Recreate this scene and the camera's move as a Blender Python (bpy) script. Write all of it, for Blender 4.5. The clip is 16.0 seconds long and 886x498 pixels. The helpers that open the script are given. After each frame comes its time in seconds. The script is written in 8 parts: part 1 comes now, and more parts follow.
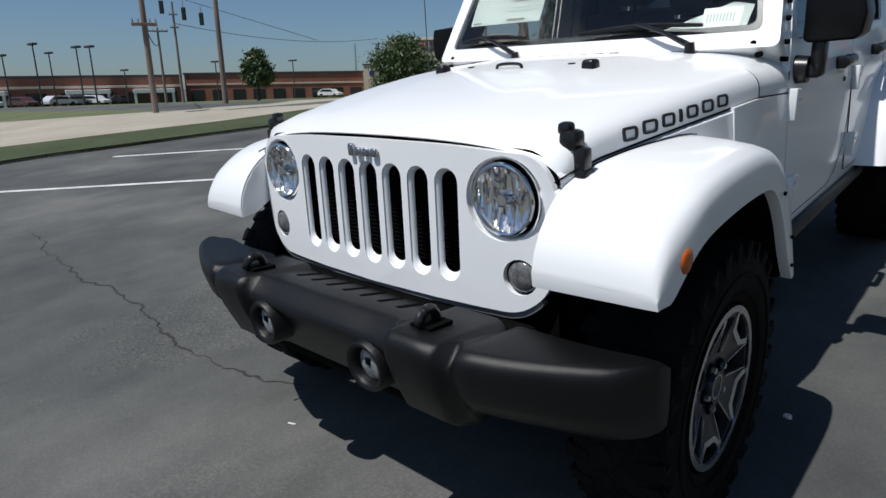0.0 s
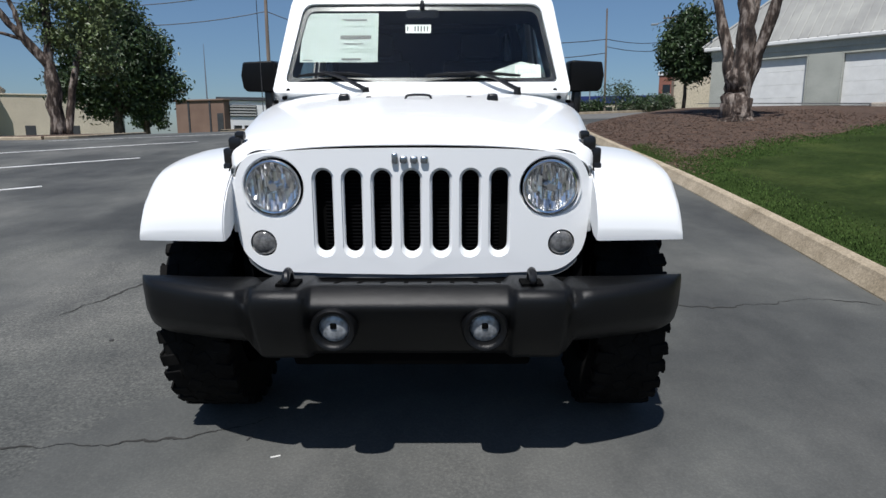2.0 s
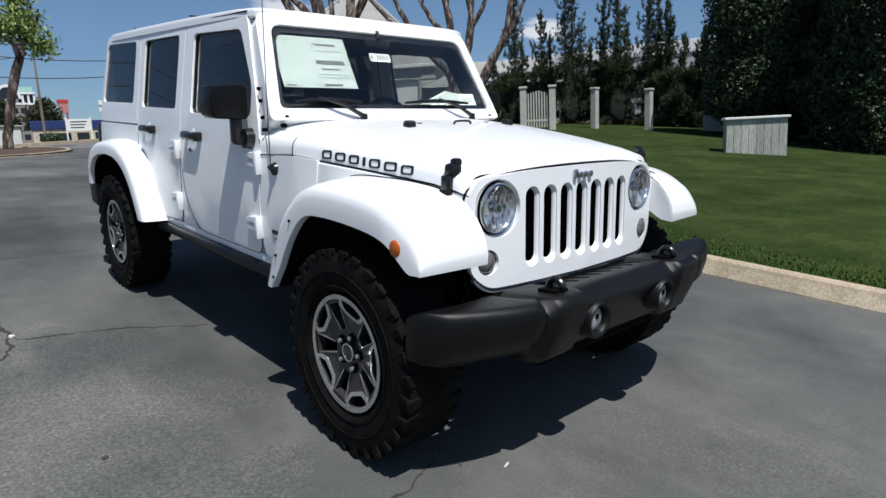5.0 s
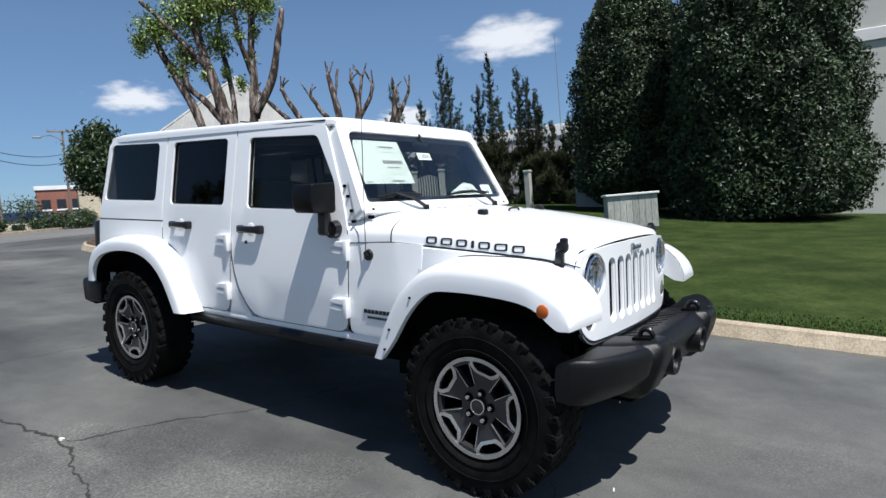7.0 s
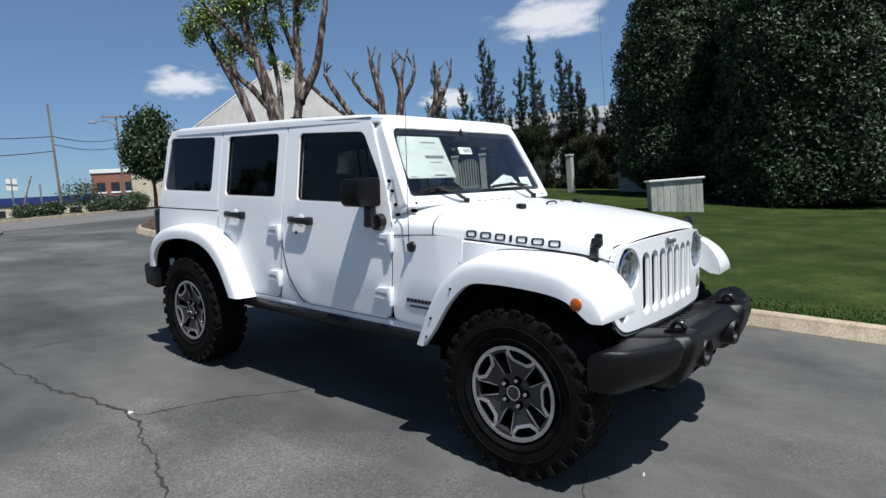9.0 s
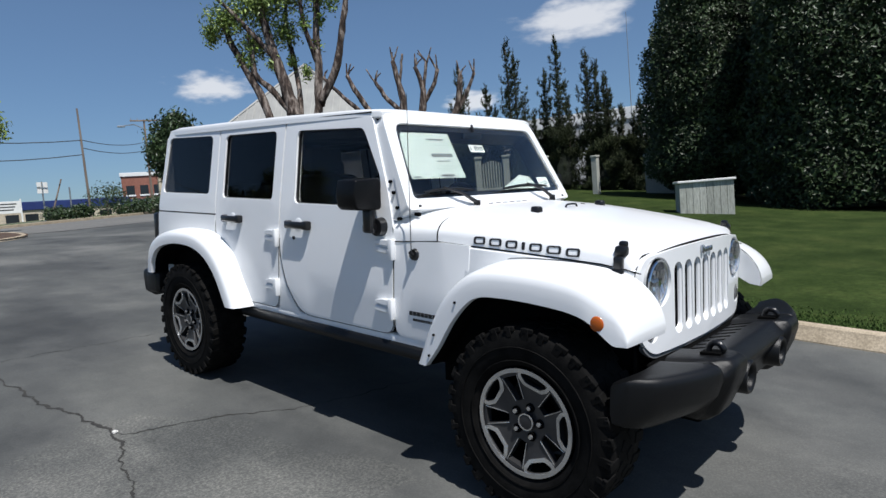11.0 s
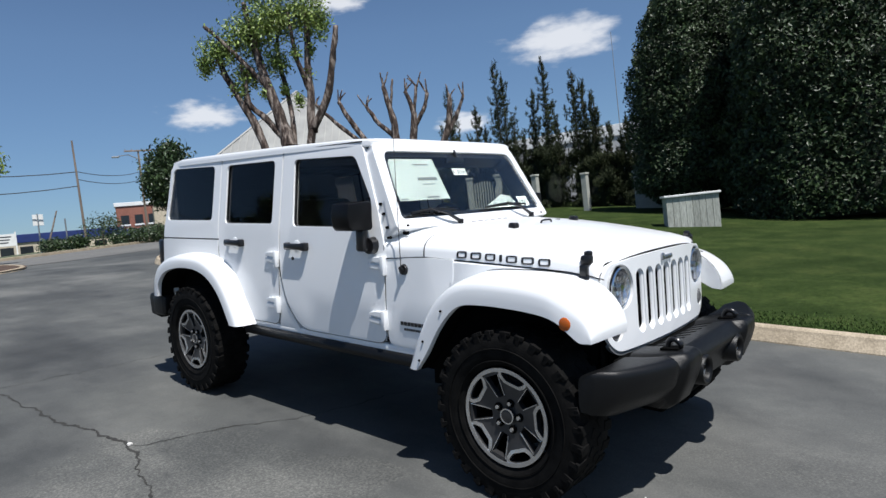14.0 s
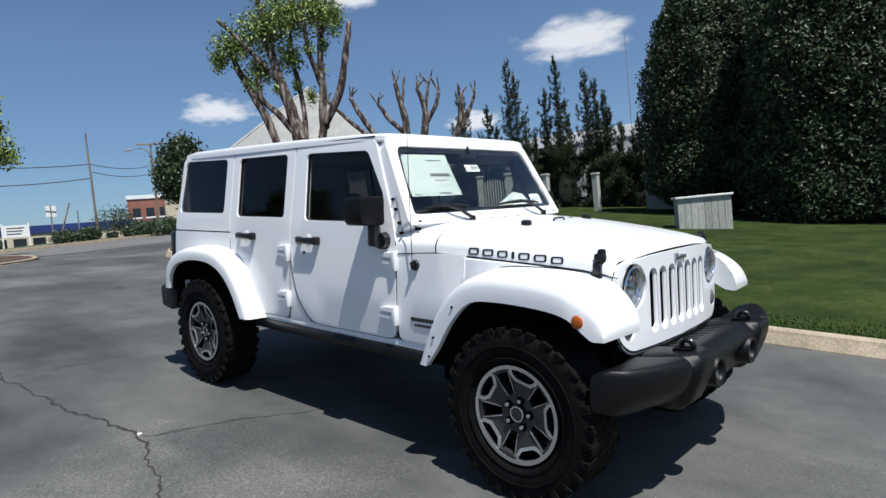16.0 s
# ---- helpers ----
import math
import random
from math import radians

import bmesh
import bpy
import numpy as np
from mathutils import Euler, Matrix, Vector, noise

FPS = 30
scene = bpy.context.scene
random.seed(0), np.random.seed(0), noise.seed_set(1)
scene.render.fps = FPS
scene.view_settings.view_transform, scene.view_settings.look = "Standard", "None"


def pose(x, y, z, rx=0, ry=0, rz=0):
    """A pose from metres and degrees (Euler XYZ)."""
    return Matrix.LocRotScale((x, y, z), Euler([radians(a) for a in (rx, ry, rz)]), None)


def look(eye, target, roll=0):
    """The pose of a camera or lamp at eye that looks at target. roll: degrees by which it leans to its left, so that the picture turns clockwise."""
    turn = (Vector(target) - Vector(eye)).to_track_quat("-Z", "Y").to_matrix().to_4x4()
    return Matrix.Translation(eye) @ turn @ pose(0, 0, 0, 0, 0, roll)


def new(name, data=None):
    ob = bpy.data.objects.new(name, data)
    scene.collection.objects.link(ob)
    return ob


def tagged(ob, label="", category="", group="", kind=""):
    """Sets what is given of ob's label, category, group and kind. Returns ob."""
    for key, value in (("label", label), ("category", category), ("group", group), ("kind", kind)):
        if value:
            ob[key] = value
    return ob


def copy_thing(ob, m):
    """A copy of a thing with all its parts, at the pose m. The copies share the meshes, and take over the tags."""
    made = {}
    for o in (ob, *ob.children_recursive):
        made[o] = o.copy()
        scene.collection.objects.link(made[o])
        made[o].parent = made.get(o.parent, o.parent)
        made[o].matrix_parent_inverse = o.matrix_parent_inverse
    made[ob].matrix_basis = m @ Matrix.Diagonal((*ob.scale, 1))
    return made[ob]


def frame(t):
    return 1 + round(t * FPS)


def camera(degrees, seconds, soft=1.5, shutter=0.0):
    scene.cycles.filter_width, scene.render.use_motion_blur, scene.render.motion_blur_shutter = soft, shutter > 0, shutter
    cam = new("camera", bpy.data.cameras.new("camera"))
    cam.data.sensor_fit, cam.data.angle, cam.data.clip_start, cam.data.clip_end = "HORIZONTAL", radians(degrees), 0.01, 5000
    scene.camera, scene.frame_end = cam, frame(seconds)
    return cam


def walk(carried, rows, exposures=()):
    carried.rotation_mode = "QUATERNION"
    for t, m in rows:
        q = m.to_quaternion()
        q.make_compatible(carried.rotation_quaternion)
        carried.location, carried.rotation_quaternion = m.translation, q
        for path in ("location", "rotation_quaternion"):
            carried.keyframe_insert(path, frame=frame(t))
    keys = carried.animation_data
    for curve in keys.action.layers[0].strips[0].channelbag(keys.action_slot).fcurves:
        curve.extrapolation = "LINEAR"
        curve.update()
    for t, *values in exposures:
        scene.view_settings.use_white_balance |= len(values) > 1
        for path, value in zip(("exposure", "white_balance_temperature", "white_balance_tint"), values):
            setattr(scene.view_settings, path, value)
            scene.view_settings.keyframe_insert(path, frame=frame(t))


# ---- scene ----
# The lot falls by 4.76 degrees towards the front of the car; SLOPE carries places on the lot's plane into the world.
SLOPE = pose(0, 0, 0, 4.763)
cam = camera(70.9, 16.0)
PATH = [
    (0, (1.37, -1.545, 1.338), (0.065, -0.166, 0.708), -4.4),
    (0.3, (1.235, -1.766, 1.332), (0.082, -0.354, 0.798), -2.2),
    (0.5, (1.125, -1.893, 1.307), (0.056, -0.301, 0.738), -3.9),
    (0.8, (0.966, -2.07, 1.31), (0.141, -0.458, 0.734), -0.7),
    (1, (0.829, -2.102, 1.29), (0.111, -0.343, 0.667), -3.3),
    (1.3, (0.618, -2.23, 1.319), (0.087, -0.488, 0.777), -2.7),
    (1.5, (0.476, -2.291, 1.324), (0.003, -0.399, 0.879), -2.6),
    (2, (0.104, -2.446, 1.317), (0.105, -0.518, 0.787), -0.1),
    (2.5, (-0.315, -2.433, 1.334), (-0.102, -0.506, 0.839), 1.3),
    (3, (-0.722, -2.444, 1.33), (-0.284, -0.534, 0.913), 2.0),
    (3.2, (-0.873, -2.445, 1.34), (-0.29, -0.577, 0.903), 1.1),
    (5.3, (-2.267, -1.75, 1.335), (-0.93, -0.321, 0.923), 0.3),
    (5.5, (-2.379, -1.699, 1.36), (-1.057, -0.231, 1.046), -0.5),
    (6, (-2.689, -1.708, 1.377), (-1.238, -0.357, 1.112), -1.7),
    (6.5, (-2.936, -1.614, 1.374), (-1.338, -0.436, 1.139), -2.8),
    (7, (-3.108, -1.461, 1.378), (-1.504, -0.283, 1.176), -0.9),
    (7.5, (-3.294, -1.482, 1.382), (-1.694, -0.297, 1.196), -0.5),
    (8, (-3.419, -1.564, 1.397), (-1.854, -0.345, 1.143), -1.3),
    (8.5, (-3.389, -1.582, 1.432), (-1.856, -0.32, 1.191), -2.3),
    (8.7, (-3.322, -1.575, 1.443), (-1.794, -0.31, 1.194), -1.2),
    (10.8, (-2.949, -1.402, 1.437), (-1.475, -0.078, 1.17), -1.3),
    (11, (-2.905, -1.405, 1.429), (-1.438, -0.068, 1.183), -1.1),
    (11.5, (-2.834, -1.422, 1.414), (-1.4, -0.053, 1.149), -0.2),
    (12, (-2.895, -1.462, 1.427), (-1.476, -0.072, 1.191), -1.9),
    (12.5, (-3.003, -1.522, 1.418), (-1.55, -0.165, 1.194), -0.3),
    (13, (-3.062, -1.569, 1.416), (-1.555, -0.278, 1.164), 0.2),
    (13.5, (-3.097, -1.612, 1.425), (-1.592, -0.309, 1.24), -0.4),
    (14, (-3.099, -1.646, 1.432), (-1.616, -0.317, 1.252), -2.7),
    (14.5, (-3.109, -1.645, 1.428), (-1.658, -0.279, 1.257), -2.2),
    (15, (-3.104, -1.634, 1.422), (-1.661, -0.264, 1.229), -2.0),
    (15.5, (-3.101, -1.623, 1.424), (-1.656, -0.253, 1.244), -2.6),
    (16, (-3.103, -1.627, 1.421), (-1.639, -0.277, 1.236), -1.8),
]
LIGHTNESS = [(0, -0.30), (1.0, -0.2), (2.0, -0.14), (2.5, -0.06), (3.2, -0.12), (5.5, 0.0), (6.0, -0.14), (6.5, 0.14), (7, 0.27), (7.5, 0.27), (8.0, 0.13), (8.7, 0.12), (10.8, 0.03), (11.5, -0.02), (12.5, -0.02), (13.5, 0.06), (14.5, 0.14), (16, 0.14)]
walk(cam, [(t, SLOPE @ look(eye, target, roll)) for t, eye, target, roll in PATH], LIGHTNESS)

# ---- light ----
SUN = Vector((-0.155, -0.52, 1.0)).normalized()
world = bpy.data.worlds.new("sky")
world.use_nodes = True
scene.world = world
wn, wl = world.node_tree.nodes, world.node_tree.links
wn.clear()
sky = wn.new("ShaderNodeTexSky")
sky.sky_type, sky.sun_disc = "NISHITA", False
sky.sun_elevation = math.asin(SUN.z)
sky.sun_rotation = math.atan2(SUN.x, SUN.y)
sky.altitude, sky.air_density, sky.dust_density, sky.ozone_density = 250, 1.0, 0.35, 4.0
bg = wn.new("ShaderNodeBackground")
bg.inputs["Strength"].default_value = 0.075
wout = wn.new("ShaderNodeOutputWorld")


def cloud_mask(centre, wide, high, seed):
    """A soft cumulus patch round one direction of the sky."""
    az, el = centre
    d = Vector((math.cos(radians(el)) * math.cos(radians(az)), math.cos(radians(el)) * math.sin(radians(az)), math.sin(radians(el))))
    side = Vector((0, 0, 1)).cross(d).normalized()
    up = d.cross(side)
    vecs = []
    for axis, size in ((side, wide), (up, high)):
        dot = wn.new("ShaderNodeVectorMath")
        dot.operation = "DOT_PRODUCT"
        dot.inputs[1].default_value = axis / size
        wl.new(coord.outputs["Generated"], dot.inputs[0])
        vecs.append(dot.outputs["Value"])
    comb = wn.new("ShaderNodeCombineXYZ")
    wl.new(vecs[0], comb.inputs[0])
    wl.new(vecs[1], comb.inputs[1])
    ln = wn.new("ShaderNodeVectorMath")
    ln.operation = "LENGTH"
    wl.new(comb.outputs[0], ln.inputs[0])
    nz = wn.new("ShaderNodeTexNoise")
    nz.inputs["Scale"].default_value, nz.inputs["Detail"].default_value, nz.inputs["Roughness"].default_value = 1.7, 6, 0.52
    off = wn.new("ShaderNodeVectorMath")
    off.inputs[1].default_value = (seed, seed * 1.7, seed * 0.3)
    wl.new(comb.outputs[0], off.inputs[0])
    wl.new(off.outputs[0], nz.inputs["Vector"])
    mad = wn.new("ShaderNodeMath")
    mad.operation = "MULTIPLY_ADD"
    wl.new(nz.outputs["Fac"], mad.inputs[0])
    mad.inputs[1].default_value, mad.inputs[2].default_value = 1.5, -0.08
    sub = wn.new("ShaderNodeMath")
    sub.operation = "SUBTRACT"
    wl.new(mad.outputs[0], sub.inputs[0])
    wl.new(ln.outputs["Value"], sub.inputs[1])
    ramp = wn.new("ShaderNodeMapRange")
    ramp.interpolation_type = "SMOOTHSTEP"
    ramp.inputs["From Min"].default_value, ramp.inputs["From Max"].default_value = -0.34, 0.36
    ramp.inputs["To Max"].default_value = 0.85
    wl.new(sub.outputs[0], ramp.inputs["Value"])
    facing = wn.new("ShaderNodeVectorMath")
    facing.operation = "DOT_PRODUCT"
    facing.inputs[1].default_value = d
    wl.new(coord.outputs["Generated"], facing.inputs[0])
    gate = wn.new("ShaderNodeMath")
    gate.operation = "GREATER_THAN"
    gate.inputs[1].default_value = 0.5
    wl.new(facing.outputs["Value"], gate.inputs[0])
    mul = wn.new("ShaderNodeMath")
    mul.operation = "MULTIPLY"
    wl.new(ramp.outputs[0], mul.inputs[0])
    wl.new(gate.outputs[0], mul.inputs[1])
    return mul.outputs[0]


coord = wn.new("ShaderNodeTexCoord")
split = wn.new("ShaderNodeSeparateXYZ")
wl.new(coord.outputs["Generated"], split.inputs[0])
haze = wn.new("ShaderNodeValToRGB")
for k, (pos, col) in enumerate(((0.0, (0.66, 0.80, 1.0)), (0.08, (0.78, 0.90, 1.04)), (0.30, (1.08, 1.15, 1.20)), (0.55, (1.0, 1.06, 1.12)), (0.9, (0.72, 0.78, 0.86)))):
    e = haze.color_ramp.elements[k] if k < 2 else haze.color_ramp.elements.new(pos)
    e.position, e.color = pos, (*col, 1)
wl.new(split.outputs["Z"], haze.inputs["Fac"])
tint = wn.new("ShaderNodeMix")
tint.data_type, tint.blend_type = "RGBA", "MULTIPLY"
tint.inputs["Factor"].default_value = 1.0
wl.new(haze.outputs["Color"], tint.inputs["B"])
wl.new(sky.outputs["Color"], tint.inputs["A"])
last = tint.outputs["Result"]
for centre, wide, high, seed in (((29.5, 15.2), 0.098, 0.040, 2.0), ((61.6, 11.6), 0.058, 0.026, 5.1), ((95.0, 10.8), 0.075, 0.028, 8.4), ((49.7, 20.5), 0.06, 0.02, 3.3), ((119.0, 5.5), 0.03, 0.02, 6.0), ((39.0, 9.2), 0.05, 0.02, 1.2), ((300, 35.0), 0.3, 0.13, 4.0), ((215, 40.0), 0.25, 0.1, 7.0)):
    mix = wn.new("ShaderNodeMix")
    mix.data_type = "RGBA"
    wl.new(cloud_mask(centre, wide, high, seed), mix.inputs["Factor"])
    wl.new(last, mix.inputs["A"])
    mix.inputs["B"].default_value = (10.5, 10.8, 11.4, 1)
    last = mix.outputs["Result"]
wl.new(last, bg.inputs["Color"])
wl.new(bg.outputs[0], wout.inputs["Surface"])

sun = new("sun", bpy.data.lights.new("sun", "SUN"))
sun.data.energy, sun.data.angle, sun.data.color = 5.3, radians(0.53), (1.0, 0.985, 0.97)
sun.matrix_world = look(SUN * 60, (0, 0, 0))
scene.view_settings.exposure = 0.0


# ---- materials ----
def material(name, colour, rough=0.6, metal=0.0, spec=0.5, coat=0.0):
    m = bpy.data.materials.new(name)
    m.use_nodes = True
    b = m.node_tree.nodes["Principled BSDF"]
    b.inputs["Base Color"].default_value = (*colour, 1)
    b.inputs["Roughness"].default_value, b.inputs["Metallic"].default_value = rough, metal
    b.inputs["Specular IOR Level"].default_value = spec
    b.inputs["Coat Weight"].default_value, b.inputs["Coat Roughness"].default_value = coat, 0.03
    return m


def nodes(m):
    return m.node_tree.nodes, m.node_tree.links, m.node_tree.nodes["Principled BSDF"]


def noise_tex(m, scale, detail=4.0, rough=0.55, kind="Object", stretch=None):
    n, l, b = nodes(m)
    tc = n.new("ShaderNodeTexCoord")
    src = tc.outputs[kind]
    if stretch:
        mp = n.new("ShaderNodeMapping")
        mp.inputs["Scale"].default_value = stretch
        l.new(src, mp.inputs["Vector"])
        src = mp.outputs[0]
    t = n.new("ShaderNodeTexNoise")
    t.inputs["Scale"].default_value, t.inputs["Detail"].default_value, t.inputs["Roughness"].default_value = scale, detail, rough
    l.new(src, t.inputs["Vector"])
    return t.outputs["Fac"]


def ramp(m, fac, stops):
    n, l, b = nodes(m)
    r = n.new("ShaderNodeValToRGB")
    els = r.color_ramp.elements
    while len(els) < len(stops):
        els.new(0.5)
    for e, (p, c) in zip(els, stops):
        e.position, e.color = p, (*c, 1) if len(c) == 3 else c
    l.new(fac, r.inputs[0])
    return r.outputs[0]


def mixed(m, a, b_, fac, mode="MIX"):
    n, l, _ = nodes(m)
    x = n.new("ShaderNodeMix")
    x.data_type, x.blend_type = "RGBA", mode
    for sock, v in (("A", a), ("B", b_)):
        if isinstance(v, tuple):
            x.inputs[sock].default_value = (*v, 1)
        else:
            l.new(v, x.inputs[sock])
    if isinstance(fac, (int, float)):
        x.inputs["Factor"].default_value = fac
    else:
        l.new(fac, x.inputs["Factor"])
    return x.outputs["Result"]


def bump(m, height, strength=0.3, distance=0.01):
    n, l, b = nodes(m)
    bp = n.new("ShaderNodeBump")
    bp.inputs["Strength"].default_value, bp.inputs["Distance"].default_value = strength, distance
    l.new(height, bp.inputs["Height"])
    l.new(bp.outputs[0], b.inputs["Normal"])


def paint(m, colour):
    n, l, b = nodes(m)
    l.new(colour, b.inputs["Base Color"])


def speckled(name, stops, scale, rough=0.8, fine=None, bump_s=0.3, bump_d=0.01, stretch=None, metal=0.0, detail=5.0):
    """A surface whose colour wanders at one scale, with grain and relief at a finer one."""
    m = material(name, stops[0][1], rough, metal)
    c = ramp(m, noise_tex(m, scale, detail, 0.6, stretch=stretch), stops)
    if fine:
        f = noise_tex(m, fine, 3.0, 0.7, stretch=stretch)
        c = mixed(m, c, ramp(m, f, ((0.25, (0.55, 0.55, 0.55)), (0.75, (1.35, 1.35, 1.35)))), 1.0, "MULTIPLY")
        bump(m, f, bump_s, bump_d)
    paint(m, c)
    return m


def by_object(m, amount=0.3):
    """Lets each object of its own vary a little in brightness."""
    n, l, b = nodes(m)
    info = n.new("ShaderNodeObjectInfo")
    mr = n.new("ShaderNodeMapRange")
    mr.inputs["To Min"].default_value, mr.inputs["To Max"].default_value = 1 - amount, 1 + amount
    l.new(info.outputs["Random"], mr.inputs["Value"])
    src = b.inputs["Base Color"].links[0].from_socket if b.inputs["Base Color"].links else tuple(b.inputs["Base Color"].default_value[:3])
    cc = n.new("ShaderNodeCombineColor")
    for i in range(3):
        l.new(mr.outputs[0], cc.inputs[i])
    paint(m, mixed(m, src, cc.outputs[0], 1.0, "MULTIPLY"))
    return m


def by_island(m, amount=0.3):
    n, l, b = nodes(m)
    g = n.new("ShaderNodeNewGeometry")
    mr = n.new("ShaderNodeMapRange")
    mr.inputs["To Min"].default_value, mr.inputs["To Max"].default_value = 1 - amount, 1 + amount
    l.new(g.outputs["Random Per Island"], mr.inputs["Value"])
    src = b.inputs["Base Color"].links[0].from_socket if b.inputs["Base Color"].links else tuple(b.inputs["Base Color"].default_value[:3])
    cc = n.new("ShaderNodeCombineColor")
    for i in range(3):
        l.new(mr.outputs[0], cc.inputs[i])
    paint(m, mixed(m, src, cc.outputs[0], 1.0, "MULTIPLY"))
    return m


def asphalt_material():
    m = material("asphalt", (0.06, 0.06, 0.06), 0.86)
    n, l, b = nodes(m)
    wide = noise_tex(m, 0.42, 6, 0.62)
    mid = noise_tex(m, 2.6, 5, 0.6, stretch=(1, 0.35, 1))
    grit = noise_tex(m, 95, 3, 0.75)
    worn = noise_tex(m, 0.33, 4, 0.6, stretch=(1.0, 0.8, 1))
    c = ramp(m, wide, ((0.36, (0.047, 0.050, 0.050)), (0.5, (0.078, 0.081, 0.078)), (0.63, (0.122, 0.123, 0.116))))
    c = mixed(m, c, ramp(m, mid, ((0.3, (0.72, 0.72, 0.73)), (0.7, (1.28, 1.27, 1.25)))), 0.5, "MULTIPLY")
    fine = ramp(m, grit, ((0.36, (0.83, 0.83, 0.83)), (0.55, (1.0, 1.0, 1.0)), (0.70, (1.25, 1.24, 1.21))))
    coarse = ramp(m, grit, ((0.36, (0.76, 0.76, 0.76)), (0.53, (1.03, 1.03, 1.03)), (0.68, (1.45, 1.43, 1.39))))
    where = ramp(m, worn, ((0.58, (0.0, 0.0, 0.0)), (0.66, (0.7, 0.7, 0.7))))
    # the fines have worn off one long patch, which shows its stones
    tc = n.new("ShaderNodeTexCoord")
    off, size, dist = n.new("ShaderNodeVectorMath"), n.new("ShaderNodeVectorMath"), n.new("ShaderNodeVectorMath")
    off.operation, size.operation, dist.operation = "SUBTRACT", "MULTIPLY", "LENGTH"
    off.inputs[1].default_value, size.inputs[1].default_value = (-1.75, 0.9, 0), (1.2, 0.55, 0)
    l.new(tc.outputs["Object"], off.inputs[0])
    l.new(off.outputs[0], size.inputs[0])
    l.new(size.outputs[0], dist.inputs[0])
    ragged = n.new("ShaderNodeMath")
    ragged.operation = "MULTIPLY_ADD"
    l.new(noise_tex(m, 2.2, 6, 0.65), ragged.inputs[0])
    ragged.inputs[1].default_value = -1.6
    l.new(dist.outputs["Value"], ragged.inputs[2])
    patch = ramp(m, ragged.outputs[0], ((0.0, (1.0, 1.0, 1.0)), (0.12, (0.0, 0.0, 0.0))))
    where = mixed(m, where, patch, 1.0, "LIGHTEN")
    stones = noise_tex(m, 70, 2, 0.6)
    coarse = mixed(m, coarse, ramp(m, stones, ((0.38, (0.55, 0.55, 0.54)), (0.5, (1.0, 1.0, 0.98)), (0.62, (1.65, 1.62, 1.54)))), 0.55, "MULTIPLY")
    c = mixed(m, c, mixed(m, fine, coarse, where), 0.9, "MULTIPLY")
    stain = noise_tex(m, 0.85, 7, 0.6, stretch=(1.0, 0.55, 1))
    c = mixed(m, c, ramp(m, stain, ((0.40, (1.12, 1.12, 1.10)), (0.53, (1.0, 1.0, 1.0)), (0.59, (0.76, 0.77, 0.78)), (0.66, (0.68, 0.69, 0.70)))), 0.85, "MULTIPLY")
    paint(m, c)
    bump(m, grit, 0.25, 0.004)
    return m


ASPHALT = asphalt_material()
CONCRETE = speckled("kerb_concrete", ((0.3, (0.30, 0.245, 0.17)), (0.7, (0.47, 0.39, 0.285))), 3.5, 0.88, 60, 0.15, 0.008)
by_object(CONCRETE, 0.12)
ROADCON = speckled("pale_concrete_road", ((0.3, (0.31, 0.28, 0.225)), (0.7, (0.42, 0.38, 0.305))), 0.35, 0.85, 30, 0.2, 0.005)
STREETGREY = speckled("worn_street_asphalt", ((0.3, (0.105, 0.104, 0.098)), (0.7, (0.185, 0.18, 0.165))), 0.3, 0.88, 40, 0.2, 0.004, stretch=(0.4, 1.4, 1))
LAWN = speckled("mown_lawn", ((0.3, (0.019, 0.034, 0.008)), (0.5, (0.028, 0.046, 0.012)), (0.72, (0.046, 0.063, 0.018))), 1.3, 0.95, None, detail=8.0)
LAWN.node_tree.nodes["Principled BSDF"].inputs["Specular IOR Level"].default_value = 0.08
bump(LAWN, noise_tex(LAWN, 45, 8, 0.75), 0.6, 0.02)
for _scale, _lo, _hi in ((0.32, 0.78, 1.28), (14, 0.72, 1.3), (70, 0.62, 1.42)):
    _w = noise_tex(LAWN, _scale, 6, 0.65)
    _src = LAWN.node_tree.nodes["Principled BSDF"].inputs["Base Color"].links[0].from_socket
    paint(LAWN, mixed(LAWN, _src, ramp(LAWN, _w, ((0.32, (_lo, _lo, _lo)), (0.5, (1.0, 1.0, 1.0)), (0.68, (_hi * 1.05, _hi, _hi)))), 1.0, "MULTIPLY"))
DRYLAWN = speckled("dry_grass", ((0.3, (0.030, 0.046, 0.013)), (0.5, (0.044, 0.060, 0.019)), (0.72, (0.068, 0.079, 0.030))), 0.8, 0.95, 30, 0.5, 0.02, detail=8.0)
BLADE = by_island(speckled("grass_blade", ((0.3, (0.046, 0.084, 0.019)), (0.7, (0.072, 0.118, 0.030))), 0.9, 0.9), 0.2)
BLADE.node_tree.nodes["Principled BSDF"].inputs["Specular IOR Level"].default_value = 0.2
VERGE = speckled("dry_verge_grass", ((0.3, (0.06, 0.10, 0.03)), (0.7, (0.15, 0.15, 0.07))), 0.5, 0.9, 20, 0.5, 0.03)
MULCH = speckled("bark_mulch", ((0.3, (0.046, 0.029, 0.020)), (0.7, (0.135, 0.082, 0.055))), 4, 0.95, 40, 1.0, 0.03)
CHIP = by_island(material("bark_chip", (0.115, 0.066, 0.045), 0.9), 0.6)
LINE = speckled("line_paint", ((0.35, (0.48, 0.48, 0.47)), (0.6, (0.72, 0.72, 0.71))), 3, 0.7, 90, 0.3, 0.003)
CRACK = speckled("crack_fill", ((0.3, (0.018, 0.018, 0.017)), (0.7, (0.045, 0.043, 0.039))), 20, 0.95)
